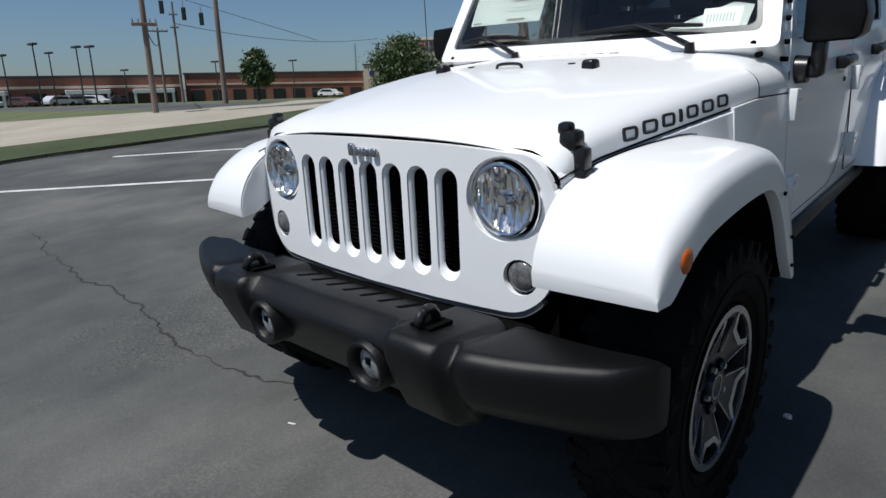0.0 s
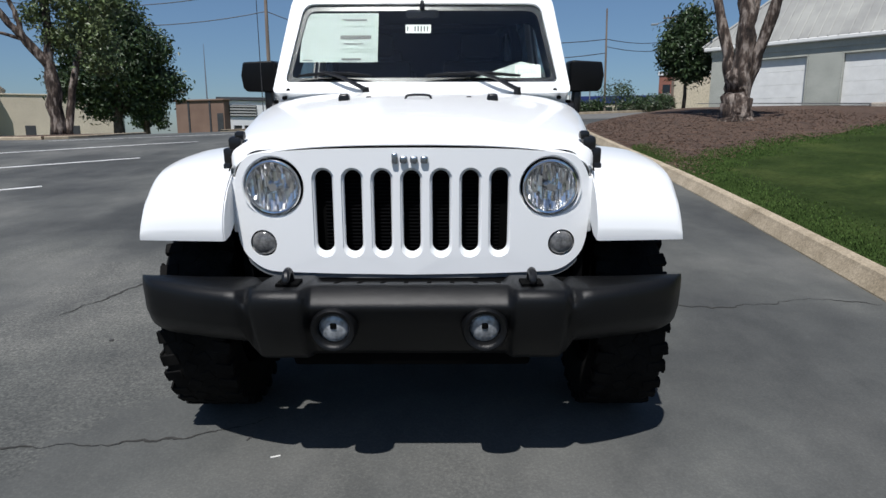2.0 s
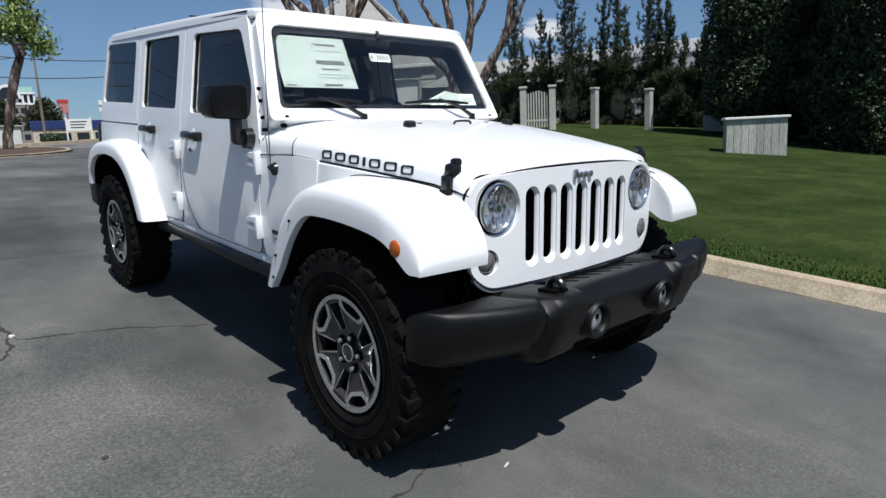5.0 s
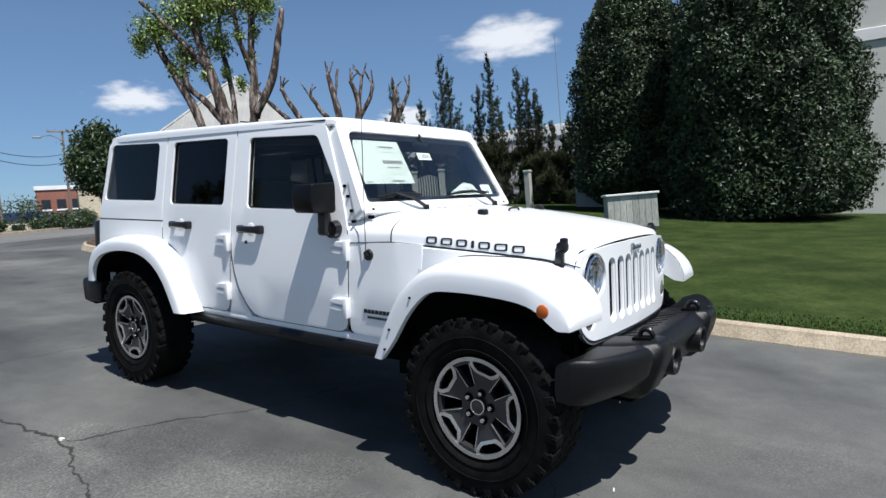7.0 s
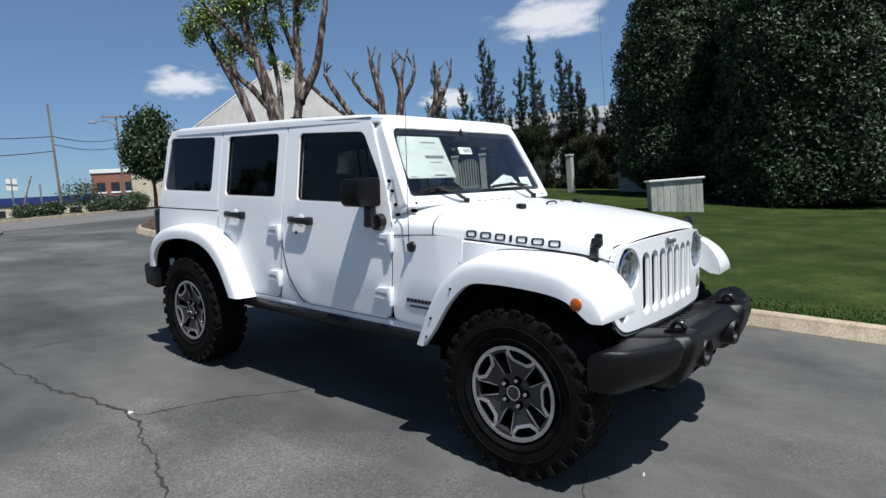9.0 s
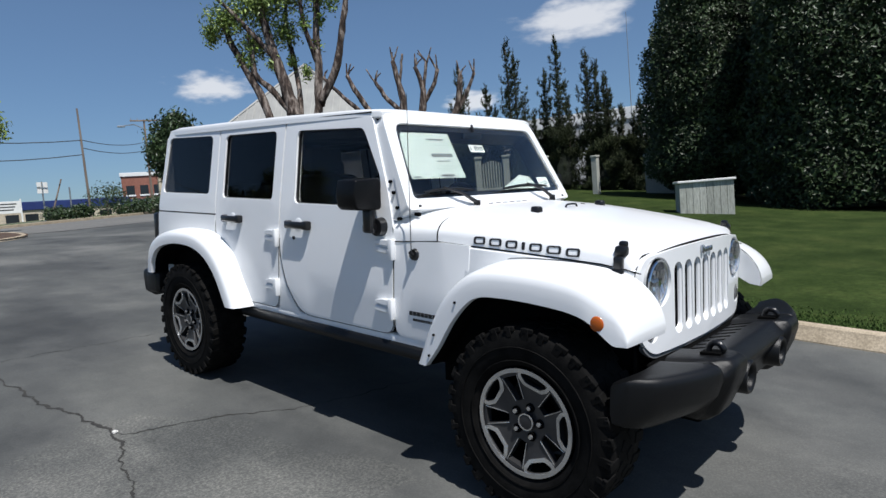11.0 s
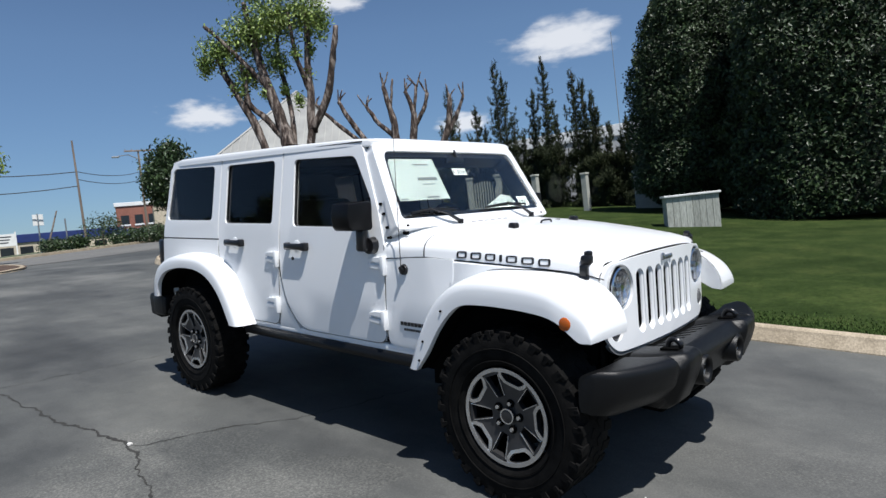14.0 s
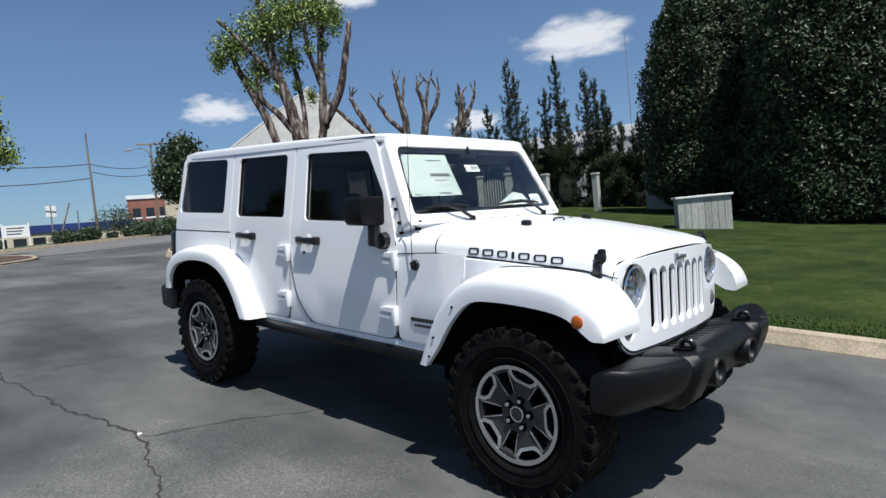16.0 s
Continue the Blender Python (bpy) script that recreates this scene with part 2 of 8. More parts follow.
BARK = speckled("bark", ((0.38, (0.022, 0.015, 0.012)), (0.50, (0.078, 0.054, 0.043)), (0.61, (0.30, 0.25, 0.215))), 8, 0.95, 24, 1.0, 0.05, stretch=(1, 1, 0.3))
DARKBARK = speckled("dark_bark", ((0.3, (0.05, 0.038, 0.028)), (0.7, (0.14, 0.11, 0.085))), 9, 0.95, 30, 1.0, 0.04, stretch=(1, 1, 0.3))
WOODPOLE = speckled("weathered_pole_wood", ((0.3, (0.13, 0.10, 0.08)), (0.7, (0.27, 0.22, 0.18))), 4, 0.9, stretch=(1, 1, 0.1))


def leaf_material(name, dark, light, rough=0.45):
    m = speckled(name, ((0.3, dark), (0.7, light)), 0.8, rough)
    by_island(m, 0.45)
    b = m.node_tree.nodes["Principled BSDF"]
    b.inputs["Subsurface Weight"].default_value = 0.0
    b.inputs["Transmission Weight"].default_value = 0.0
    return m


BROADLEAF = leaf_material("mid_green_leaves", (0.030, 0.058, 0.017), (0.08, 0.12, 0.034))
GREYLEAF = leaf_material("dull_green_leaves", (0.055, 0.09, 0.028), (0.15, 0.19, 0.075))
LEAF = leaf_material("young_leaves", (0.11, 0.18, 0.032), (0.26, 0.33, 0.09))
OAKLEAF = leaf_material("dark_tree_leaves", (0.018, 0.038, 0.012), (0.042, 0.072, 0.022))
HOLLY = leaf_material("holly_leaves", (0.0145, 0.0275, 0.010), (0.042, 0.068, 0.026), 0.45)
HOLLY.node_tree.nodes["Principled BSDF"].inputs["Specular IOR Level"].default_value = 0.3
CONIFER = leaf_material("juniper_needles", (0.017, 0.026, 0.008), (0.040, 0.052, 0.016), 0.9)


# ---- mesh helpers ----
def mesh_object(name, bm, mat, smooth=False):
    me = bpy.data.meshes.new(name)
    bm.to_mesh(me)
    bm.free()
    me.materials.append(mat)
    if smooth:
        me.polygons.foreach_set("use_smooth", [True] * len(me.polygons))
    return new(name, me)


def data_object(name, verts, faces, mat, smooth=False):
    me = bpy.data.meshes.new(name)
    me.from_pydata([tuple(v) for v in verts], [], faces)
    me.materials.append(mat)
    if smooth:
        me.polygons.foreach_set("use_smooth", [True] * len(me.polygons))
    return new(name, me)


def part(name, bm, mat, parent, label="", smooth=False, m=None):
    """Links a bmesh as one mesh object under a thing or a part, in the parent's space."""
    ob = mesh_object(name, bm, mat, smooth)
    ob.parent = parent
    if m is not None:
        ob.matrix_basis = m
    if label:
        ob["label"] = label
    return ob


def empty(name, m, label, category, group=""):
    e = new(name)
    e.empty_display_size = 0.1
    e.matrix_world = m
    return tagged(e, label, category, group)


def rim(bm, width=0.006, segments=2, angle=30):
    """Rounds the sharp edges of a bmesh."""
    bm.normal_update()
    es = [e for e in bm.edges if len(e.link_faces) == 2 and e.calc_face_angle(0) > radians(angle)]
    if es:
        bmesh.ops.bevel(bm, geom=es, offset=width, segments=segments, profile=0.5, affect="EDGES", clamp_overlap=True)
    return bm


def box(x0, x1, y0, y1, z0, z1, bevel=0.0, segments=2, m=None):
    bm = bmesh.new()
    bmesh.ops.create_cube(bm, size=1)
    bmesh.ops.transform(bm, matrix=Matrix.Translation(((x0 + x1) / 2, (y0 + y1) / 2, (z0 + z1) / 2)) @ Matrix.Diagonal((x1 - x0, y1 - y0, z1 - z0, 1)), verts=bm.verts)
    if bevel:
        rim(bm, bevel, segments)
    if m is not None:
        bmesh.ops.transform(bm, matrix=m, verts=bm.verts)
    return bm


def rod(p0, p1, r0, r1=None, n=12, caps=True):
    bm = bmesh.new()
    p0, p1 = Vector(p0), Vector(p1)
    d = p1 - p0
    m = Matrix.Translation((p0 + p1) / 2) @ d.to_track_quat("Z", "Y").to_matrix().to_4x4()
    bmesh.ops.create_cone(bm, cap_ends=caps, segments=n, radius1=r0, radius2=r0 if r1 is None else r1, depth=d.length, matrix=m)
    return bm


def join(*bms):
    out = bms[0]
    for b in bms[1:]:
        me = bpy.data.meshes.new("tmp")
        b.to_mesh(me)
        b.free()
        out.from_mesh(me)
        bpy.data.meshes.remove(me)
    return out


def tube(points, radii, n=8, closed_ends=True):
    """A tapered tube along a line of points."""
    pts = [Vector(p) for p in points]
    verts, faces = [], []
    for i, p in enumerate(pts):
        d = (pts[min(i + 1, len(pts) - 1)] - pts[max(i - 1, 0)]).normalized()
        a = d.cross(Vector((0.31, 0.95, 0.05)) if abs(d.y) < 0.9 else Vector((1, 0, 0))).normalized()
        b = d.cross(a)
        for k in range(n):
            t = 2 * math.pi * k / n
            verts.append(p + (a * math.cos(t) + b * math.sin(t)) * radii[i])
    for i in range(len(pts) - 1):
        for k in range(n):
            faces.append((i * n + k, i * n + (k + 1) % n, (i + 1) * n + (k + 1) % n, (i + 1) * n + k))
    if closed_ends:
        faces.append(tuple(range(n - 1, -1, -1)))
        faces.append(tuple((len(pts) - 1) * n + k for k in range(n)))
    return verts, faces


def tubes_bm(lines, n=8):
    bm = bmesh.new()
    for points, radii in lines:
        v, f = tube(points, radii, n)
        vs = [bm.verts.new(p) for p in v]
        for q in f:
            bm.faces.new([vs[i] for i in q])
    bmesh.ops.recalc_face_normals(bm, faces=bm.faces)
    return bm


def prism(outline, axis, a, b):
    """A solid with a closed outline in the plane across an axis, from a to b along it."""
    bm = bmesh.new()

    def place(p, c):
        return {"x": (c, p[0], p[1]), "y": (p[0], c, p[1]), "z": (p[0], p[1], c)}[axis]
    lo = [bm.verts.new(place(p, a)) for p in outline]
    hi = [bm.verts.new(place(p, b)) for p in outline]
    k = len(outline)
    for i in range(k):
        bm.faces.new((lo[i], lo[(i + 1) % k], hi[(i + 1) % k], hi[i]))
    bm.faces.new(lo[::-1])
    bm.faces.new(hi)
    bmesh.ops.recalc_face_normals(bm, faces=bm.faces)
    return bm


def smoothstep(a, b, v):
    t = min(1.0, max(0.0, (v - a) / (b - a)))
    return t * t * (3 - 2 * t)


def catmull(points, steps=6, closed=False):
    """A smooth line through the points given."""
    pts = [Vector(p) for p in points]
    k = len(pts)
    out = []
    for i in range(k if closed else k - 1):
        p0, p1, p2, p3 = (pts[j % k] if closed else pts[max(0, min(k - 1, j))] for j in (i - 1, i, i + 1, i + 2))
        for s in range(steps):
            t = s / steps
            out.append(0.5 * ((2 * p1) + (p2 - p0) * t + (2 * p0 - 5 * p1 + 4 * p2 - p3) * t * t + (3 * p1 - p0 - 3 * p2 + p3) * t * t * t))
    if not closed:
        out.append(pts[-1])
    return out


# ---- ground ----
RISE = math.tan(radians(4.763))


def ground_z(x, y):
    """Height of the bare ground: the tilted lot, levelling out uphill and falling off to the west."""
    if y < -25:
        z = -25 * RISE - 1.0 * (1 - math.exp((y + 25) * RISE / 1.0))
    elif y < 10:
        z = y * RISE
    else:
        a = 0.2 + 2.6 * smoothstep(-12, 18, x)
        z = 10 * RISE + a * (1 - math.exp(-(y - 10) * RISE / a))
    z -= smoothstep(-10, -24, x) * 0.5 + 0.02 * max(0.0, min(-x - 25, 110))
    return z


def mound(x, y):
    """How far the planted ground stands above that."""
    return 0.14 + 0.022 * max(0.0, min(y - 3, 14)) * smoothstep(3, 9, x)


def sheet(name, xs, ys, zfun, mat):
    verts = [(x, y, zfun(x, y)) for y in ys for x in xs]
    w = len(xs)
    faces = [(j * w + i, j * w + i + 1, (j + 1) * w + i + 1, (j + 1) * w + i) for j in range(len(ys) - 1) for i in range(w - 1)]
    return data_object(name, verts, faces, mat, True)


def spread(stops):
    out = []
    for (a, b, step) in stops:
        k = max(1, round((b - a) / step))
        out += [a + (b - a) * i / k for i in range(k)]
    return out + [stops[-1][1]]


AX = spread(((-1800, -200, 200), (-200, -60, 20), (-60, -26, 4), (-26, 30, 1.0), (30, 60, 4), (60, 200, 20), (200, 1800, 200)))
AY = spread(((-1800, -200, 200), (-200, -40, 20), (-40, -20, 4), (-20, 12, 2.0), (12, 40, 1.0), (40, 80, 5), (80, 200, 20), (200, 1800, 200)))
ground = sheet("ground", AX, AY, ground_z, ASPHALT)
tagged(ground, "worn grey asphalt parking lot with patches and stains", "ground", kind="structure")


def draped(name, outline, mat, lift, label, category, cell=0.8, zfun=None):
    """A flat region, filled with a net of faces and laid over the ground."""
    zfun = zfun or (lambda x, y: ground_z(x, y) + lift)
    bm = bmesh.new()
    vs = [bm.verts.new((p[0], p[1], 0)) for p in outline]
    bm.faces.new(vs)
    x0, x1 = min(p[0] for p in outline), max(p[0] for p in outline)
    y0, y1 = min(p[1] for p in outline), max(p[1] for p in outline)
    for k in range(1, int((x1 - x0) / cell) + 1):
        bmesh.ops.bisect_plane(bm, geom=bm.verts[:] + bm.edges[:] + bm.faces[:], plane_co=(x0 + k * cell, 0, 0), plane_no=(1, 0, 0))
    for k in range(1, int((y1 - y0) / cell) + 1):
        bmesh.ops.bisect_plane(bm, geom=bm.verts[:] + bm.edges[:] + bm.faces[:], plane_co=(0, y0 + k * cell, 0), plane_no=(0, 1, 0))
    bmesh.ops.triangulate(bm, faces=[f for f in bm.faces if len(f.verts) > 4])
    for v in bm.verts:
        v.co.z = zfun(v.co.x, v.co.y)
    bm.normal_update()
    for f in bm.faces:
        if f.normal.z < 0:
            f.normal_flip()
    return tagged(mesh_object(name, bm, mat, True), label, category, kind="structure")


# the kerb line of the planted side, from behind the camera up to the rounded end and away along the cross road
KERB = catmull([(2.62, -24), (2.65, -10), (2.68, -3), (2.70, -1), (2.74, 0.3), (2.81, 1.4), (2.92, 2.6), (3.04, 4.25), (3.15, 6.5), (3.25, 9.8), (3.42, 12.6), (4.1, 15.2), (5.9, 17.6), (9.0, 20.2), (14, 23.0)], 8)


def offset(line, d):
    out = []
    for i, p in enumerate(line):
        t = (line[min(i + 1, len(line) - 1)] - line[max(i - 1, 0)]).normalized()
        out.append(Vector((p.x + t.y * d, p.y - t.x * d, 0)))
    return out


def raised(x, y):
    return ground_z(x, y) + mound(x, y) - 0.02


inner = offset([p.to_3d() for p in KERB], 0.155)
near = [p for p in inner if p.y < 5.2]
far = [p for p in inner if p.y >= 5.2]
BED = [(p.x, p.y) for p in near[-1:]] + [(p.x, p.y) for p in far]
lawn_edge = catmull([(near[-1].x, near[-1].y, 0), (3.9, 6.4, 0), (4.7, 7.5, 0), (6.0, 8.75, 0), (7.8, 9.8, 0), (9.3, 11.2, 0), (11.4, 12.6, 0), (14.2, 14.6, 0), (16.4, 17.6, 0), (18.0, 20.4, 0)], 5)
draped("lawn", [(p.x, p.y) for p in near] + [(p.x, p.y) for p in lawn_edge[1:]] + [(40, 24), (40, -24)], LAWN, 0, "mown green lawn sloping up from the kerb", "lawn", 1.2, raised)
draped("mulch_bed", BED + [(17.5, 22.5), (18.0, 20.4)] + [(p.x, p.y) for p in lawn_edge[-2:0:-1]], MULCH, 0, "reddish bark mulch bed round the tree", "mulch", 0.8, raised)


def kerb_stones(name, line, label, height=0.15, width=0.16, stone=1.05, parent_label="kerb"):
    """A kerb of cast pieces end to end along a line, each an object of its own."""
    root = empty(name, Matrix(), label, "kerb")
    root["kind"] = "structure"
    run, lengths = 0.0, [0.0]
    for a, b in zip(line, line[1:]):
        run += (b - a).length
        lengths.append(run)

    def at(s):
        for i in range(len(lengths) - 1):
            if lengths[i + 1] >= s:
                t = (s - lengths[i]) / max(1e-6, lengths[i + 1] - lengths[i])
                return line[i].lerp(line[i + 1], t)
        return line[-1]
    k = int(run / stone)
    for i in range(k):
        s0, s1 = run * i / k + 0.006, run * (i + 1) / k - 0.006
        bm = bmesh.new()
        rows = []
        for s in (s0, (s0 + s1) / 2, s1):
            p, q = at(s), at(min(run, s + 0.05))
            if (q - p).length < 1e-5:
                q, p0 = p, at(s - 0.05)
                t = (p - p0).normalized()
            else:
                t = (q - p).normalized()
            nx, ny = t.y, -t.x
            z = ground_z(p.x, p.y)
            f = height * 0.42
            prof = ((-0.01, -0.08), (0.0, 0.01), (f, height - 0.035), (f + 0.012, height - 0.012), (f + 0.035, height), (width - 0.02, height + 0.004), (width, height - 0.012), (width, -0.08))
            rows.append([bm.verts.new((p.x + nx * u, p.y + ny * u, z + w)) for u, w in prof])
        for a, b in zip(rows, rows[1:]):
            for j in range(len(a) - 1):
                bm.faces.new((a[j], a[j + 1], b[j + 1], b[j]))
        bm.faces.new(rows[0][::-1])
        bm.faces.new(rows[-1])
        bmesh.ops.recalc_face_normals(bm, faces=bm.faces)
        part("kerb_stone", bm, CONCRETE, root)
    return root


KERB2 = [p.to_3d() for p in KERB]
kerb_stones("kerb", KERB2, "weathered buff concrete kerb along the lawn", 0.13, 0.165, 2.4)

# small planted islands in the lot
ISLE = catmull([(2.3, 19.6, 0), (1.6, 18.0, 0), (0.2, 17.2, 0), (-4.0, 16.6, 0), (-6.5, 16.9, 0), (-6.9, 18.6, 0), (-4.6, 22.8, 0), (-0.4, 25.2, 0), (1.7, 24.9, 0), (2.5, 22.4, 0)], 5, True)
ISLE2 = catmull([(-9.2, 12.2, 0), (-8.6, 13.6, 0), (-9.0, 16.4, 0), (-10.6, 19.2, 0), (-13.6, 20.2, 0), (-15.0, 18.0, 0), (-13.2, 15.2, 0), (-11.0, 12.6, 0)], 5, True)
for isle, lab in ((ISLE, "bark mulch island with two small trees"), (ISLE2, "bark mulch island under the old tree")):
    draped("mulch_island", [(p.x, p.y) for p in isle], MULCH, 0.055, lab, "mulch", 0.8)
    kerb_stones("island_kerb", isle + isle[:1], "pale concrete kerb round a mulch island", 0.065, 0.16 if isle is ISLE else 0.14, 0.9)

# grass strip between lot and street, with its kerb, then the pale street and the far verge
STRIP = [(-11.4, -30), (-10.9, -6), (-10.5, 1.6), (-9.8, 4.0), (-9.1, 5.9), (-8.6, 7.6), (-8.6, 9.2), (-9.4, 10.8), (-10.8, 12.4), (-13.5, 15.0), (-15.4, 18.5), (-16.8, 24), (-24, 34), (-40, 52)]
STRIP_FAR = [(-16.0, -30), (-15.2, -6), (-14.0, 1.8), (-12.9, 3.6), (-11.8, 5.4), (-11.4, 7.4), (-11.2, 9.4), (-13.2, 13), (-16.2, 18.5), (-18.6, 24), (-26.5, 34), (-43, 52)]
draped("grass_strip", STRIP + STRIP_FAR[::-1], DRYLAWN, 0.06, "green grass strip between the lot and the street", "grass", 1.5)
kerb_stones("strip_kerb", catmull([(x, y, 0) for x, y in reversed(STRIP[:11])], 4), "pale concrete kerb of the grass strip", 0.045, 0.15, 1.5)
draped("street", STRIP_FAR + [(-58, 66), (-64, 58), (-44, 36), (-30, 22), (-21.8, 13), (-24.5, 9.6), (-33, 6), (-45, 0), (-60, -30)], ROADCON, 0.012, "pale worn concrete street beyond the grass strip", "road", 3.0)
draped("far_verge", [(-60, -30), (-45, 0), (-33, 6), (-24.5, 9.6), (-21.8, 13), (-30, 22), (-44, 36), (-64, 58), (-120, 110), (-150, 60), (-150, -40)], VERGE, 0.02, "dry grass and parking ground across the street", "verge", 10)
# cross street uphill with its verge
CROSS = [(-30, 25.0), (-12, 22.6), (-2, 20.6), (3.5, 20.6), (7.0, 22.2), (11.5, 25.2), (20, 31)]
CROSS_FAR = [(-30, 33), (-12, 31), (0, 30), (5, 31), (9, 33), (15, 38), (24, 45)]
draped("cross_street", CROSS + CROSS_FAR[::-1], STREETGREY, 0.012, "worn grey street at the top of the lot", "road", 2.5)
kerb_stones("street_kerb", catmull([(x, y, 0) for x, y in CROSS_FAR], 4), "pale concrete kerb across the upper street", 0.13, 0.3, 2.6)
draped("uphill_verge", [(-60, 36), (-30, 33.2), (-12, 31.2), (0, 30.2), (5, 31.2), (9, 33.2), (15, 38.2), (24, 45.2), (60, 75), (60, 160), (-90, 160)], VERGE, 0.05, "dry grass verge beyond the upper street", "verge", 8)

# parking lines on the lot
for k in range(5):
    e = Vector((-4.85 - 0.12 * k, 2.45 + 2.9 * k, 0))
    d = Vector((-0.79, -0.61, 0))
    nrm = Vector((d.y, -d.x, 0)) * 0.05
    far_end = e + d * (5.6 - 0.35 * k)
    bm = bmesh.new()
    lo, hi = [], []
    for s in range(9):
        p = e.lerp(far_end, s / 8)
        for side, row in ((-1, lo), (1, hi)):
            q = p + nrm * side
            row.append(bm.verts.new((q.x, q.y, ground_z(q.x, q.y) + 0.004)))
    for s in range(8):
        bm.faces.new((lo[s], lo[s + 1], hi[s + 1], hi[s]))
    bmesh.ops.recalc_face_normals(bm, faces=bm.faces)
    tagged(mesh_object("parking_line", bm, LINE), "white painted parking line on the asphalt", "line", "parking lines", "structure")


def crack(points, width=0.014, seed=1):
    """A ragged crack on the lot, through points on its plane: it forks off in small jogs and swells and thins."""
    rnd = random.Random(seed)
    line = catmull([(x, y, 0) for x, y in points], 4)
    for reach in (0.20, 0.19, 0.17):
        finer = [line[0]]
        for p, q in zip(line, line[1:]):
            d = q - p
            finer += [(p + q) / 2 + Vector((-d.y, d.x, 0)) * rnd.uniform(-reach, reach), q]
        line = finer
    bm = bmesh.new()
    lo, hi = [], []
    swell = 0.7
    for i, p in enumerate(line):
        t = (line[min(i + 1, len(line) - 1)] - line[max(i - 1, 0)]).normalized()
        n_ = Vector((t.y, -t.x, 0))
        swell = min(1.1, max(0.28, swell + rnd.uniform(-0.22, 0.22)))
        fade = min(1.0, 0.15 + 6.0 * min(i, len(line) - 1 - i) / len(line))
        for side, row in ((-1, lo), (1, hi)):
            q = p + n_ * side * width * swell * fade * rnd.uniform(0.5, 1.2)
            row.append(bm.verts.new((q.x, q.y, ground_z(q.x, q.y) + 0.003)))
    for i in range(len(line) - 1):
        bm.faces.new((lo[i], lo[i + 1], hi[i + 1], hi[i]))
    bmesh.ops.recalc_face_normals(bm, faces=bm.faces)
    tagged(mesh_object("pavement_crack", bm, CRACK), "dark ragged crack in the asphalt", "crack", "asphalt cracks", "structure")


crack([(-1.95, 5.4), (-1.87, 4.2), (-1.82, 3.17), (-1.74, 2.76), (-1.69, 2.24), (-1.80, 1.8), (-1.90, 1.42), (-2.1, 0.9)], 0.012, 1)
crack([(-1.69, 2.24), (-1.59, 2.14), (-1.21, 2.02), (-0.73, 1.73), (0.2, 1.5)], 0.008, 2)
crack([(-5.2, -0.1), (-3.4, -0.33), (-2.72, -0.28), (-2.04, -0.36), (-1.50, -0.42), (-1.0, -0.38), (-0.72, -0.29), (-0.56, -0.20)], 0.008, 3)
crack([(-2.4, 4.5), (-1.4, 4.4), (-0.5, 4.28)], 0.007, 4)
crack([(1.25, 1.2), (1.7, 1.0), (2.3, 1.15), (2.75, 1.05)], 0.006, 5)


def pebble(x, y, r, mat, lab, seed):
    bm = bmesh.new()
    bmesh.ops.create_icosphere(bm, subdivisions=2, radius=r)
    rnd = random.Random(seed)
    for v in bm.verts:
        v.co *= rnd.uniform(0.75, 1.15)
        v.co.z *= 0.55
        v.co.z += r * 0.4
    ob = mesh_object("pebble", bm, mat)
    ob.matrix_world = Matrix.Translation((x, y, ground_z(x, y)))
    tagged(ob, lab, "pebble", "pebbles")


PALESTONE = speckled("pale_stone", ((0.3, (0.5, 0.49, 0.46)), (0.7, (0.7, 0.69, 0.66))), 30, 0.8)
DARKSTONE = speckled("dark_stone", ((0.3, (0.03, 0.03, 0.03)), (0.7, (0.07, 0.07, 0.07))), 30, 0.8)
pebble(-1.68, 2.24, 0.017, PALESTONE, "small white pebble on the asphalt", 1)
pebble(0.935, 0.60, 0.016, PALESTONE, "small white pebble beside the tyre", 2)
pebble(-1.62, 0.55, 0.012, DARKSTONE, "small dark pebble on the asphalt", 3)
for k, (x, y, a) in enumerate(((-0.50, -0.48, 20), (-0.63, -0.36, 70))):
    ob = mesh_object("litter_scrap", box(-0.018, 0.018, -0.004, 0.004, 0, 0.004, 0.0015, 1), PALESTONE if k < 1 else DARKSTONE)
    ob.matrix_world = SLOPE @ pose(x, y, 0, 0, 0, a)
    tagged(ob, "small scrap of litter lying on the asphalt", "litter", "litter scraps")


